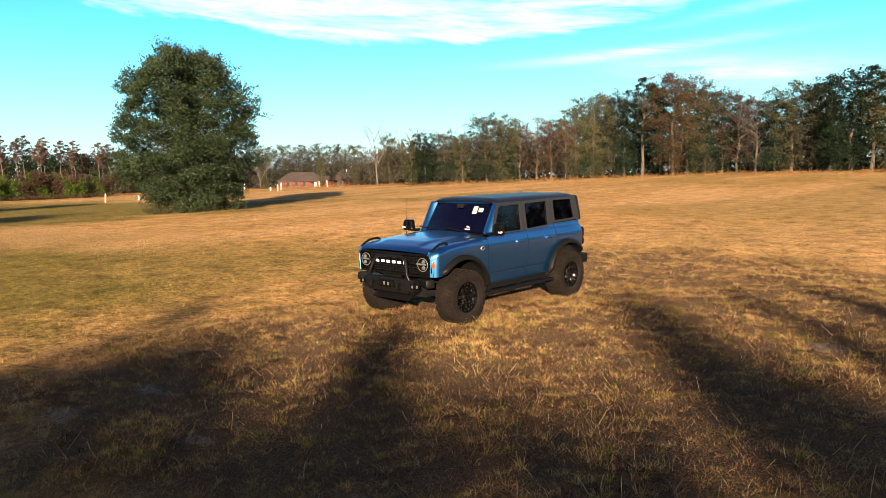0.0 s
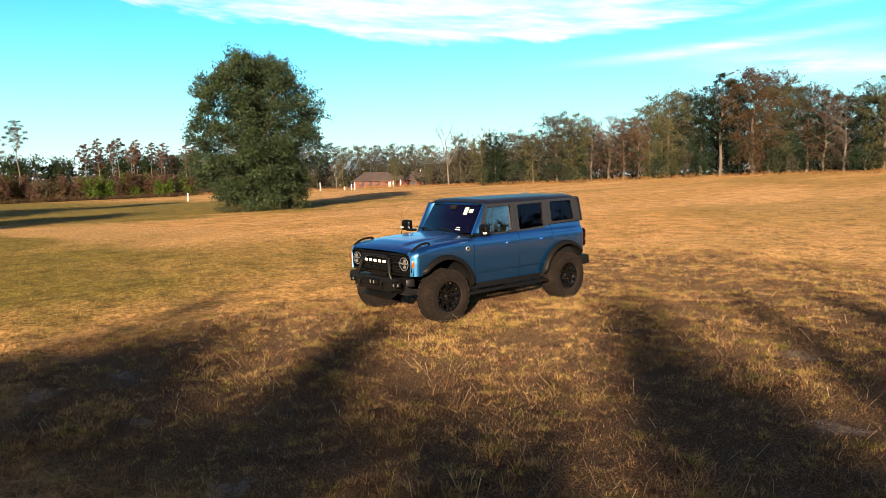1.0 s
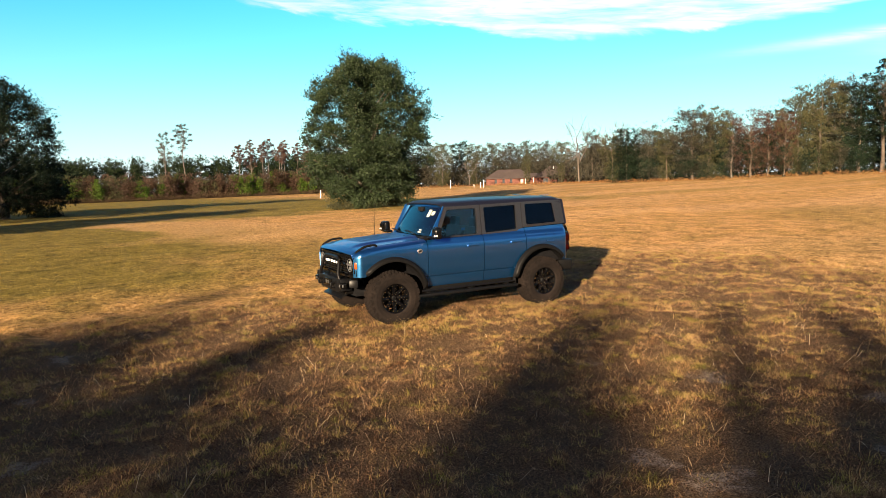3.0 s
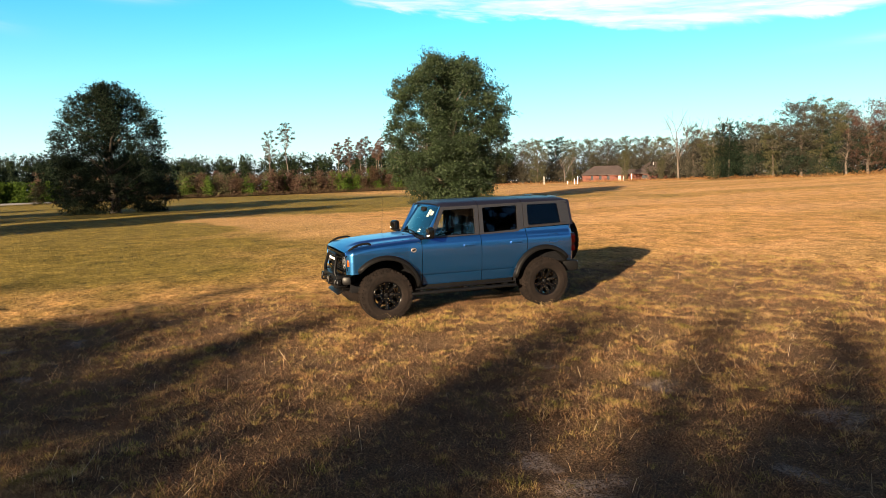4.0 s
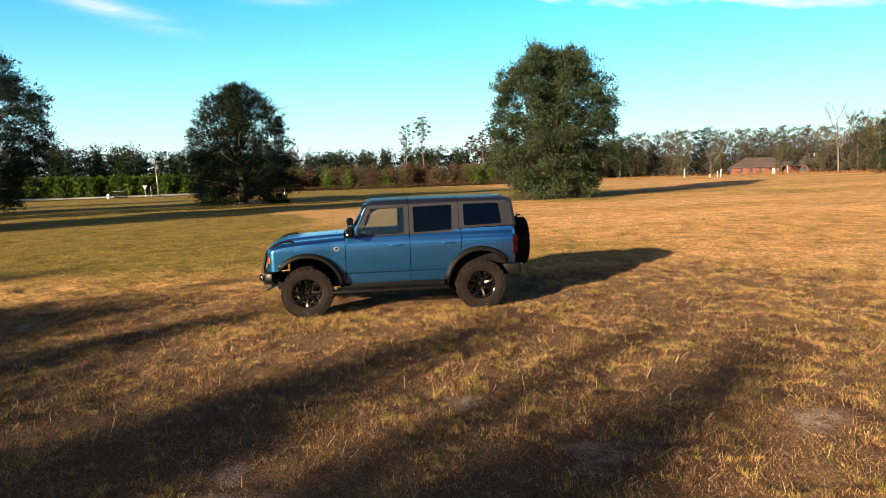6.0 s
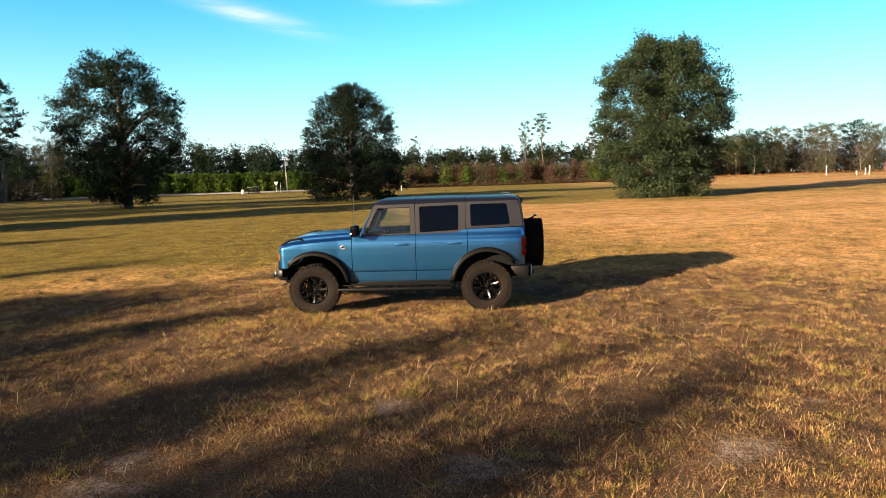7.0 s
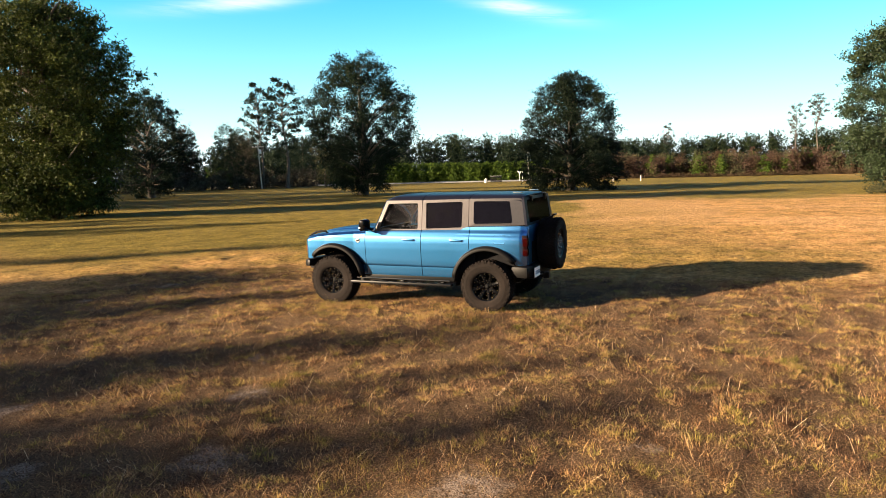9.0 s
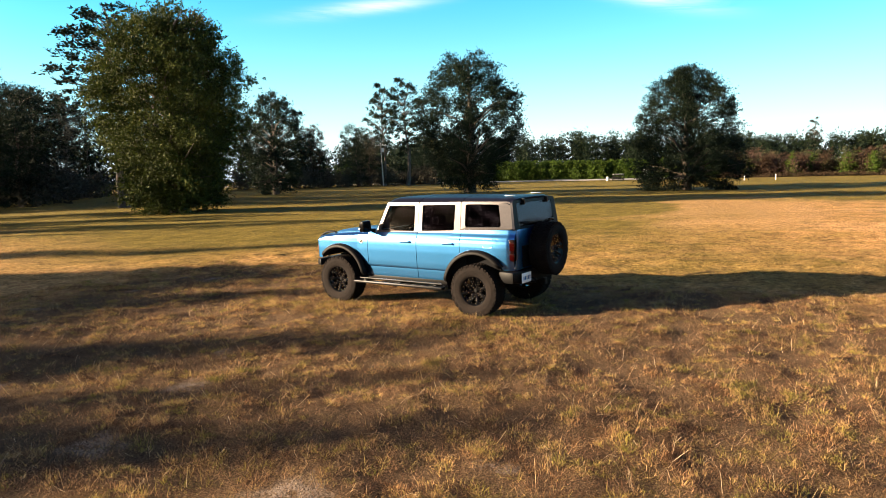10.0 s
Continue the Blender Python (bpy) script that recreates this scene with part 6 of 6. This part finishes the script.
        part("lamp_bar", boxes(((0.016, -s * 0.075, 0.008), (0.014, 0.30, 0.028), 0.006)), LAMP_LENS, lamp, "pale bar across the lamp")
        for dz in (0.045, -0.045):
            part("projector", lathe([(0.0, 0.03), (0.022, 0.026), (0.032, 0.012), (0.034, 0.0)], 18, "X"), LAMP_LENS, lamp).location = (0.006, s * 0.02, dz)
    part("number_bracket", boxes(((2.075, 0, 0.77), (0.02, 0.4, 0.03), 0.004)), SATIN_BLACK, car)
    # steel front bumper, hoop, skid plate
    bm = boxes(((2.13, 0, 0.655), (0.20, 1.12, 0.20), 0.03, (0, 0, 0), 0.94), ((2.155, 0, 0.575), (0.12, 0.90, 0.10), 0.02))
    bumper = part("front_bumper", bm, SATIN_BLACK, car, "black steel front bumper")
    bumper.location.x = -0.085
    for s in (1, -1):
        part("bumper_wing", boxes(((2.03, s * 0.640, 0.70), (0.15, 0.40, 0.13), 0.035, (0, 0, s * -24), 0.95)), SATIN_BLACK, bumper)
        part("fog_lamp", boxes(((2.19, s * 0.56, 0.655), (0.10, 0.16, 0.085), 0.015, (0, 0, s * -14))), GLOSS_BLACK, bumper, "black fog lamp housing")
        for k in range(2):
            part("fog_lamp_lens", lathe([(0.0, 0.012), (0.022, 0.010), (0.026, 0.0)], 14, "X"), LAMP_LENS, bumper).matrix_basis = pose(2.239 - 0.02 * k, s * (0.57 + 0.06 * k), 0.655, 0, 0, s * 14)
        part("tow_hook", tube(curve_pts([(2.20, s * 0.30, 0.615), (2.285, s * 0.30, 0.60), (2.30, s * 0.30, 0.64), (2.285, s * 0.30, 0.675), (2.20, s * 0.30, 0.665)], 4), 0.016, 8), SATIN_BLACK, bumper, "black tow hook")
        part("frame_end", tube([(1.80, s * 0.42, 0.52), (2.10, s * 0.42, 0.54)], 0.05, 10), SATIN_BLACK, bumper)
        part("suspension_arm", tube([(1.46, s * 0.70, 0.40), (1.52, s * 0.35, 0.46)], 0.035, 8), STEEL, car, "grey suspension arm")
        part("shock_absorber", tube([(-1.62, s * 0.55, 0.36), (-1.75, s * 0.60, 0.85)], 0.032, 10), STEEL, car, "grey shock absorber")
    hoop = curve_pts([(2.20, 0.46, 0.735), (2.21, 0.42, 0.82), (2.17, 0.36, 0.99), (2.155, 0.30, 1.058), (2.15, 0.18, 1.075), (2.15, -0.18, 1.075), (2.155, -0.30, 1.058), (2.17, -0.36, 0.99), (2.21, -0.42, 0.82), (2.20, -0.46, 0.735)], 5)
    part("bull_bar", tube(hoop, 0.027, 10), SATIN_BLACK, bumper, "black tubular hoop", 60)
    part("winch_mount", boxes(((2.24, 0, 0.66), (0.03, 0.34, 0.11), 0.01)), GLOSS_BLACK, bumper)
    for k in range(4):
        part("winch_hole", boxes(((2.257, -0.135 + 0.09 * k, 0.66), (0.004, 0.03, 0.05), 0.001)), STEEL if k in (1, 2) else PLASTIC, bumper)
    part("skid_plate", boxes(((2.06, 0, 0.485), (0.28, 0.80, 0.03), 0.008, (0, 28, 0))), SATIN_BLACK, bumper, "black skid plate")
    # belly, axles
    part("underbody", boxes(((-0.02, 0, 0.53), (3.9, 1.10, 0.16), 0.02), ((-0.03, 0, 0.52), (1.7, 1.68, 0.12), 0.02)), CABIN, car)
    part("rear_axle", tube([(AXLE_R, -0.72, 0.42), (AXLE_R, 0.72, 0.42)], 0.055, 10), SATIN_BLACK, car)
    part("differential", lathe([(0.0, -0.14), (0.09, -0.12), (0.13, 0.0), (0.09, 0.12), (0.0, 0.14)], 16), SATIN_BLACK, car).location = (AXLE_R, 0.1, 0.42)
    part("front_axle", tube([(AXLE_F, -0.72, 0.42), (AXLE_F, 0.72, 0.42)], 0.04, 10), SATIN_BLACK, car)
    # roof panels
    def roof_rows(x0, x1, n):
        rows = []
        for x in np.linspace(x0, x1, n):
            row = []
            for k in range(29):
                t = -1 + 2 * k / 28
                a = abs(t) ** 9
                y = 0.806 * math.copysign(min(1, abs(t) ** 0.9), t)
                edge = max(0, (x - 0.22) / 0.14) ** 2 * 0.035 + max(0, (-2.03 - x) / 0.08) ** 2 * 0.03
                row.append(Vector((x, y, 1.790 + (0.076 + 0.010 * math.sin((0.36 - x) / 2.46 * math.pi)) * (1 - a) - 0.018 * t * t - edge)))
            rows.append(row)
        return rows
    for a, b in ((0.365, -0.332), (-0.342, -1.178), (-1.190, -2.095)):
        part("roof_panel", thicken(grid(roof_rows(a, b, 14)), 0.02), ROOF_BLACK, car, "dark grey hardtop roof panel", 50)
    part("roof_lining", boxes(((-0.9, 0, 1.79), (2.35, 1.40, 0.02), 0.008)), CABIN, car)
    for s in (1, -1):
        part("roof_mount", boxes(((-1.93, s * 0.50, 1.893), (0.16, 0.05, 0.014), 0.005)), CHROME, car, "bright roof mount")
    # back: tailgate, glass, spare
    gate = part("tailgate", boxes(((-2.152, 0, 1.07), (0.05, 1.56, 0.62), 0.02)), PAINT, car, "blue swing tailgate")
    part("tailgate_trim", boxes(((-2.180, 0.0, 0.96), (0.012, 1.16, 0.34), 0.01)), PLASTIC, gate)
    rear_w = lambda y, z: Vector((-2.158 + (z - 1.38) * 0.14, y * (1 - 0.12 * (z - 1.38)), z))
    go, gi = [(-0.86, 1.375), (-0.86, 1.825), (0.86, 1.825), (0.86, 1.375)], [(-0.70, 1.41), (-0.72, 1.775), (0.72, 1.775), (0.70, 1.41)]
    part("rear_frame", plate(rpoly(go, [0.02, 0.06, 0.06, 0.02]), rear_w, rpoly(gi, 0.04), 0.04), ROOF_BLACK, car, "dark hardtop back", 40)
    pane = part("rear_window", plate(rpoly(gi, 0.04), lambda y, z: rear_w(y, z) - Vector((0.012, 0, 0)), None, 0.004), SMOKE, car, "dark rear window glass", 40)
    for y in (0.45, -0.45):
        part("hinge", boxes(((-2.135, y, 1.795), (0.06, 0.05, 0.10), 0.01)), SATIN_BLACK, pane)
    bm = boxes(((-2.10, 0, 0.645), (0.34, 1.30, 0.22), 0.035))
    rb = part("rear_bumper", bm, SATIN_BLACK, car, "black rear bumper")
    for s in (1, -1):
        part("bumper_corner", boxes(((-2.09, s * 0.755, 0.665), (0.30, 0.30, 0.19), 0.05, (0, 0, s * -10))), PLASTIC, rb)
        part("rear_tow_hook", tube(curve_pts([(-2.22, s * 0.42, 0.55), (-2.32, s * 0.42, 0.545), (-2.34, s * 0.42, 0.58), (-2.32, s * 0.42, 0.61), (-2.22, s * 0.42, 0.61)], 4), 0.015, 8), SATIN_BLACK, rb)
    part("hitch", boxes(((-2.27, 0, 0.50), (0.10, 0.10, 0.10), 0.01)), SATIN_BLACK, rb)
    plate_ob = part("number_plate", boxes(((-2.285, 0.62, 0.65), (0.012, 0.30, 0.155), 0.004)), WHITE, rb, "white plate with plain bars")
    for k in range(5):
        part("plate_bar", boxes(((-2.2925, 0.62 - 0.10 + 0.05 * k, 0.648), (0.002, 0.028, 0.062), 0.0)), PAINT, plate_ob)
    part("spare_carrier", boxes(((-2.23, 0.0, 1.05), (0.12, 0.28, 0.28), 0.03)), SATIN_BLACK, gate)
    part("brake_lamp", boxes(((-2.42, 0.0, 1.50), (0.05, 0.16, 0.03), 0.008), ((-2.30, 0.0, 1.43), (0.22, 0.03, 0.03), 0.006, (0, 25, 0))), SATIN_BLACK, gate)
    first = wheel(car, (AXLE_F, TRACK, WHEEL_R), 1)
    for at, turn in (((AXLE_R, TRACK, WHEEL_R), (0, 17, 0)), ((AXLE_F, -TRACK, WHEEL_R), (0, 0, 180)), ((AXLE_R, -TRACK, WHEEL_R), (0, 31, 180))):
        copy_part(first, car, pose(*at, *turn))
    spare = copy_part(first, car, pose(-2.375, 0.0, 1.05, 0, 9, 90))
    spare.name = "spare_wheel"
    tagged(spare, "black spare wheel hung on the tailgate")
    # cabin
    part("dashboard", boxes(((0.50, 0, 1.13), (0.34, 1.50, 0.28), 0.06), ((0.46, 0.36, 1.28), (0.22, 0.36, 0.08), 0.03)), CABIN, car, "dark dashboard")
    part("firewall", boxes(((0.74, 0, 0.98), (0.06, 1.60, 0.56), 0.01)), CABIN, car)
    part("screen", boxes(((0.34, 0.0, 1.24), (0.02, 0.30, 0.15), 0.005, (0, -12, 0))), GLOSS_BLACK, car)
    wheel_ob = part("steering_wheel", lathe([(0.185 + 0.016 * math.cos(t), 0.016 * math.sin(t)) for t in np.linspace(0, 2 * math.pi, 9)], 28, "X"), CABIN, car, "dark steering wheel")
    wheel_ob.matrix_basis = pose(0.24, 0.37, 1.20, 0, -24, 0)
    part("steering_hub", boxes(((0, 0, 0), (0.04, 0.16, 0.10), 0.02), ((0.0, 0, 0), (0.02, 0.34, 0.03), 0.005), ((0.08, 0, -0.02), (0.2, 0.06, 0.06), 0.01)), CABIN, wheel_ob)
    for y in (0.37, -0.37):
        seat(car, -0.12, y)
        seat(car, -1.0, y, 0.6)
    part("console", boxes(((-0.05, 0, 0.85), (0.9, 0.22, 0.26), 0.04)), CABIN, car)
    part("cabin_floor", boxes(((-0.70, 0, 0.63), (2.8, 1.66, 0.04), 0.0)), CABIN, car)
    for s in (1, -1):
        part("door_lining", boxes(((-0.30, s * 0.86, 0.95), (2.0, 0.03, 0.62), 0.01), ((-1.66, s * 0.80, 1.05), (0.85, 0.03, 0.60), 0.01)), CABIN, car)
        part("roll_bar", tube(curve_pts([(0.42, s * 0.70, 1.45), (0.22, s * 0.68, 1.74), (-0.30, s * 0.68, 1.765), (-1.2, s * 0.68, 1.765), (-1.95, s * 0.68, 1.72), (-2.0, s * 0.72, 1.38)], 5), 0.034, 8), CABIN, car)
        part("roll_bar_post", tube([(-0.30, s * 0.80, 1.28), (-0.31, s * 0.70, 1.76)], 0.045, 8), CABIN, car)
        part("roll_bar_post", tube([(-1.20, s * 0.80, 1.30), (-1.18, s * 0.70, 1.76)], 0.045, 8), CABIN, car)
    part("inner_mirror", boxes(((0.33, 0, 1.68), (0.04, 0.24, 0.07), 0.012)), CABIN, car)
    part("camera_pod", boxes(((0.40, 0, 1.735), (0.08, 0.14, 0.07), 0.012)), CABIN, car)
    part("antenna", tube([(1.02, -0.80, 1.27), (1.00, -0.80, 1.34), (0.97, -0.80, 1.95)], [0.012, 0.005, 0.0028], 6), SATIN_BLACK, car, "thin black whip antenna")
    tuck(car)
    car.matrix_world = m
    return car


build_car(pose(-7.03, 9.641, -0.075, 0, 0, -93.75))


# ---- house, road and roadside ----
BRICK = speckled("red_brick_wall", (0.060, 0.018, 0.012), (0.090, 0.030, 0.020), 6, 0.9)
SHINGLE = speckled("brown_shingles", (0.022, 0.015, 0.014), (0.045, 0.031, 0.027), 3, 0.9)
OFFWHITE = speckled("white_painted_wood", (0.66, 0.64, 0.60), (0.80, 0.78, 0.74), 5, 0.7)
ASPHALT = speckled("worn_asphalt", (0.13, 0.125, 0.12), (0.22, 0.215, 0.205), 4, 0.9)
GREY_WOOD = speckled("weathered_wood", (0.22, 0.19, 0.16), (0.40, 0.36, 0.31), 9, 0.9)
DARK_GLASS = speckled("house_window", (0.012, 0.014, 0.018), (0.03, 0.033, 0.04), 3, 0.12)
GALV = speckled("galvanised_steel", (0.34, 0.35, 0.36), (0.5, 0.51, 0.52), 12, 0.45, 0.6)


def wall_with_holes(name, wide, tall, holes, mat, parent, thick=0.25):
    """A wall along x from 0 to wide, with openings (x0, z0, x1, z1) cut through."""
    xs = sorted({0, wide, *[h[0] for h in holes], *[h[2] for h in holes]})
    zs = sorted({0, tall, *[h[1] for h in holes], *[h[3] for h in holes]})
    bm = bmesh.new()
    for a, b in zip(xs, xs[1:]):
        for c, d in zip(zs, zs[1:]):
            if any(h[0] <= a and b <= h[2] and h[1] <= c and d <= h[3] for h in holes):
                continue
            box(bm, ((a + b) / 2, 0, (c + d) / 2), (b - a, thick, d - c))
    bmesh.ops.remove_doubles(bm, verts=bm.verts, dist=1e-4)
    return part(name, bm, mat, parent)


def hip_roof(x0, x1, y0, y1, z, rise, parent, gable=False):
    over, r = 0.6, (y1 - y0) / 2
    a, b, c, d = (x0 - over, y0 - over), (x1 + over, y0 - over), (x1 + over, y1 + over), (x0 - over, y1 + over)
    inset = 0.0 if gable else r * 0.65
    e, f = (x0 + inset, (y0 + y1) / 2), (x1 - inset, (y0 + y1) / 2)
    bm = bmesh.new()
    lo = [bm.verts.new((*p, z)) for p in (a, b, c, d)]
    lo2 = [bm.verts.new((*p, z - 0.22)) for p in (a, b, c, d)]
    hi = [bm.verts.new((*p, z + rise)) for p in (e, f)]
    for q in ((lo[0], lo[1], hi[1], hi[0]), (lo[1], lo[2], hi[1]), (lo[2], lo[3], hi[0], hi[1]), (lo[3], lo[0], hi[0])):
        bm.faces.new(q)
    for k in range(4):
        bm.faces.new((lo[k], lo2[k], lo2[(k + 1) % 4], lo[(k + 1) % 4]))
    bm.faces.new(lo2)
    bmesh.ops.recalc_face_normals(bm, faces=bm.faces)
    return part("roof", bm, SHINGLE, parent, "brown shingle roof", 10)


def house(x, y, turn):
    ob = tagged(new("brick_house"), "low red brick house with a brown shingle roof", "house")
    # two wings, each with its own roof; openings on the side towards the field
    for dx, dy, wide, deep, tall, rise, wins in ((0, 0, 13.0, 9, 2.6, 2.6, ((2.5, 0.9, 3.2, 2.2), (5.0, 0.9, 5.7, 2.2), (7.4, 0.9, 8.1, 2.2), (10.6, 0.05, 11.5, 2.1))), (15.5, 1.5, 13.5, 11, 2.7, 3.3, ((2.0, 0.8, 3.6, 2.2), (6.5, 0.8, 8.0, 2.2)))):
        front = wall_with_holes("wall", wide, tall, wins, BRICK, ob)
        front.location = (dx, dy, 0)
        part("wall", boxes(((dx + wide / 2, dy + deep, tall / 2), (wide, 0.25, tall)), ((dx, dy + deep / 2, tall / 2), (0.25, deep, tall)), ((dx + wide, dy + deep / 2, tall / 2), (0.25, deep, tall))), BRICK, ob)
        hip_roof(dx, dx + wide, dy, dy + deep, tall, rise, ob)
        part("fascia", boxes(((dx + wide / 2, dy - 0.61, tall - 0.1), (wide + 1.2, 0.05, 0.2))), SHINGLE, ob, "brown eaves board")
        for w in wins:
            cx, cz = (w[0] + w[2]) / 2, (w[1] + w[3]) / 2
            kind = "door" if w[1] < 0.1 else "window"
            o = part(kind, boxes(((dx + cx, dy + 0.02, cz), (w[2] - w[0], 0.05, w[3] - w[1]))), GREY_WOOD if kind == "door" else DARK_GLASS, ob, "pale wooden front door" if kind == "door" else "")
            sx, sz = w[2] - w[0], w[3] - w[1]
            part("frame", boxes(((dx + cx, dy - 0.06, w[1]), (sx + 0.10, 0.14, 0.05)), ((dx + cx, dy - 0.06, w[3]), (sx + 0.10, 0.14, 0.05)), ((dx + w[0], dy - 0.06, cz), (0.05, 0.14, sz)), ((dx + w[2], dy - 0.06, cz), (0.05, 0.14, sz))), SHINGLE, o)
    part("wall", boxes(((14.5, 5, 1.3), (2.4, 6, 2.6))), BRICK, ob)
    hip_roof(13.0, 16.0, 2.2, 8, 2.7, 1.2, ob, True)
    for px in (12.2, 14.6):
        part("porch_post", boxes(((px, -0.5, 1.3), (0.16, 0.16, 2.6), 0.02)), OFFWHITE, ob, "white porch post")
    part("vent_pipe", tube([(20.5, 5, 4.4), (20.5, 5, 6.0)], 0.12, 8), GALV, ob)
    part("vent_pipe", tube([(22.5, 5.5, 4.6), (22.5, 5.5, 6.2)], 0.10, 8), GALV, ob)
    ob.matrix_world = Matrix.Translation(stand(x, y)) @ pose(0, 0, 0.1, 0, 0, turn)
    return ob


house(-171.0, 130.0, 45)


def post(x, y, tall, wide, mat, label, lean=0.0, name="marker_post"):
    bm = box(bmesh.new(), (0, 0, tall / 2), (wide, wide, tall), wide * 0.15)
    box(bm, (0, 0, tall + wide * 0.12), (wide * 1.15, wide * 1.15, wide * 0.25), wide * 0.08)
    me = bpy.data.meshes.new(name)
    bm.to_mesh(me)
    bm.free()
    me.materials.append(mat)
    ob = new(name, me)
    ob.matrix_world = Matrix.Translation(stand(x, y)) @ pose(0, 0, 0, 0, lean, 0)
    return tagged(ob, label, "post", "white marker posts")


for x, y, tall, lean in ((-126.3, 5.3, 1.25, 0), (-127.5, 0.2, 1.05, 0), (-138, 95, 2.4, 0), (-129.4, 96, 1.0, 0), (-127, 96.2, 1.5, 2), (-125.8, 96.2, 2.0, 4), (-98.8, 44.8, 1.5, 8), (-101, 50.8, 0.9, 0), (-158, -24.5, 2.9, -6)):
    post(x, y, tall * 0.85, 0.11, OFFWHITE, "white painted marker post in the grass", lean)


def road(points, wide):
    """A low asphalt lane with a crowned top, laid along a line."""
    rows = []
    pts = curve_pts([(*p, 0) for p in points], 10)
    for i, p in enumerate(pts):
        d = (pts[min(i + 1, len(pts) - 1)] - pts[max(i - 1, 0)]).normalized()
        side = Vector((-d.y, d.x, 0))
        row = []
        for f, dz in ((-0.55, -0.25), (-0.5, 0.24), (-0.25, 0.28), (0, 0.30), (0.25, 0.28), (0.5, 0.24), (0.55, -0.25)):
            q = p + side * f * wide
            row.append((q.x, q.y, float(height(np.float64(q.x), np.float64(q.y))) + dz))
        rows.append(row)
    bm = grid(rows)
    me = bpy.data.meshes.new("road")
    bm.to_mesh(me)
    bm.free()
    me.materials.append(ASPHALT)
    return tagged(new("road", me), "grey asphalt country road beyond the field", "road", kind="structure")


road([(-150, -190), (-160, -110), (-168, -60), (-176, -30), (-196, -8), (-260, 10)], 7.0)


def utility_pole(x, y, tall):
    ob = tagged(new("utility_pole"), "wooden utility pole with a crossarm and transformer", "utility pole")
    part("pole", tube([(0, 0, -0.3), (0, 0, tall)], [0.16, 0.10], 10), GREY_WOOD, ob)
    part("crossarm", boxes(((0, 0, tall - 0.5), (0.12, 2.4, 0.12), 0.01)), GREY_WOOD, ob)
    part("transformer", lathe([(0, 0), (0.24, 0.02), (0.26, 0.1), (0.26, 0.8), (0.22, 0.9), (0, 0.95)], 16, "Z"), GALV, ob, "grey transformer can").location = (0.1, 0.36, tall - 2.0)
    for yy in (-1.05, -0.4, 0.4, 1.05):
        part("insulator", lathe([(0, 0), (0.06, 0.0), (0.04, 0.08), (0.06, 0.12), (0, 0.2)], 8, "Z"), OFFWHITE, ob).location = (0, yy, tall - 0.44)
    ob.matrix_world = Matrix.Translation(stand(x, y)) @ pose(0, 0, 0, 2, 0, 25)
    return ob


utility_pole(-158.5, -23.0, 8.3)
utility_pole(-120.0, -72.5, 9.5)


def yield_sign(x, y):
    ob = tagged(new("yield_sign"), "white triangular road sign seen from behind", "road sign")
    part("pole", tube([(0, 0, -0.2), (0, 0, 2.0)], 0.05, 8), GALV, ob)
    part("panel", plate(rpoly([(-0.55, 2.75), (0.55, 2.75), (0, 1.80)], 0.07), lambda a, b: Vector((0.05, a, b)), None, 0.02), OFFWHITE, ob, "white triangular panel")
    ob.matrix_world = Matrix.Translation(stand(x, y)) @ pose(0, 0, 0, 0, 0, 12)
    return ob


yield_sign(-172.0, -28.6)


def crate(x, y):
    """A dark slatted stock crate on skids."""
    ob = tagged(new("slatted_crate"), "dark slatted metal crate beside the road", "crate")
    for px in (-1.2, 1.2):
        for py in (-0.6, 0.6):
            part("post", boxes(((py, px, 0.8), (0.08, 0.08, 1.6), 0.01)), SATIN_BLACK, ob)
    for k in range(5):
        for py in (-0.6, 0.6):
            part("slat", boxes(((py, 0, 0.3 + 0.3 * k), (0.04, 2.4, 0.17), 0.008)), SATIN_BLACK, ob)
    part("roof", boxes(((0, 0, 1.62), (1.4, 2.6, 0.05), 0.01)), GALV, ob)
    ob.matrix_world = Matrix.Translation(stand(x, y)) @ pose(0, 0, 0, 0, 0, 8)
    return ob


crate(-150.5, -29.0)
bm = lathe([(0, 0), (0.30, 0.0), (0.32, 0.1), (0.30, 0.5), (0.32, 0.55), (0.30, 1.0), (0.14, 1.1), (0, 1.12)], 16, "Z")
barrel = part("water_barrel", bm, OFFWHITE, None, "")
barrel.location = stand(-149.5, -31.2)
tagged(barrel, "small white barrel standing beside the crate", "barrel")
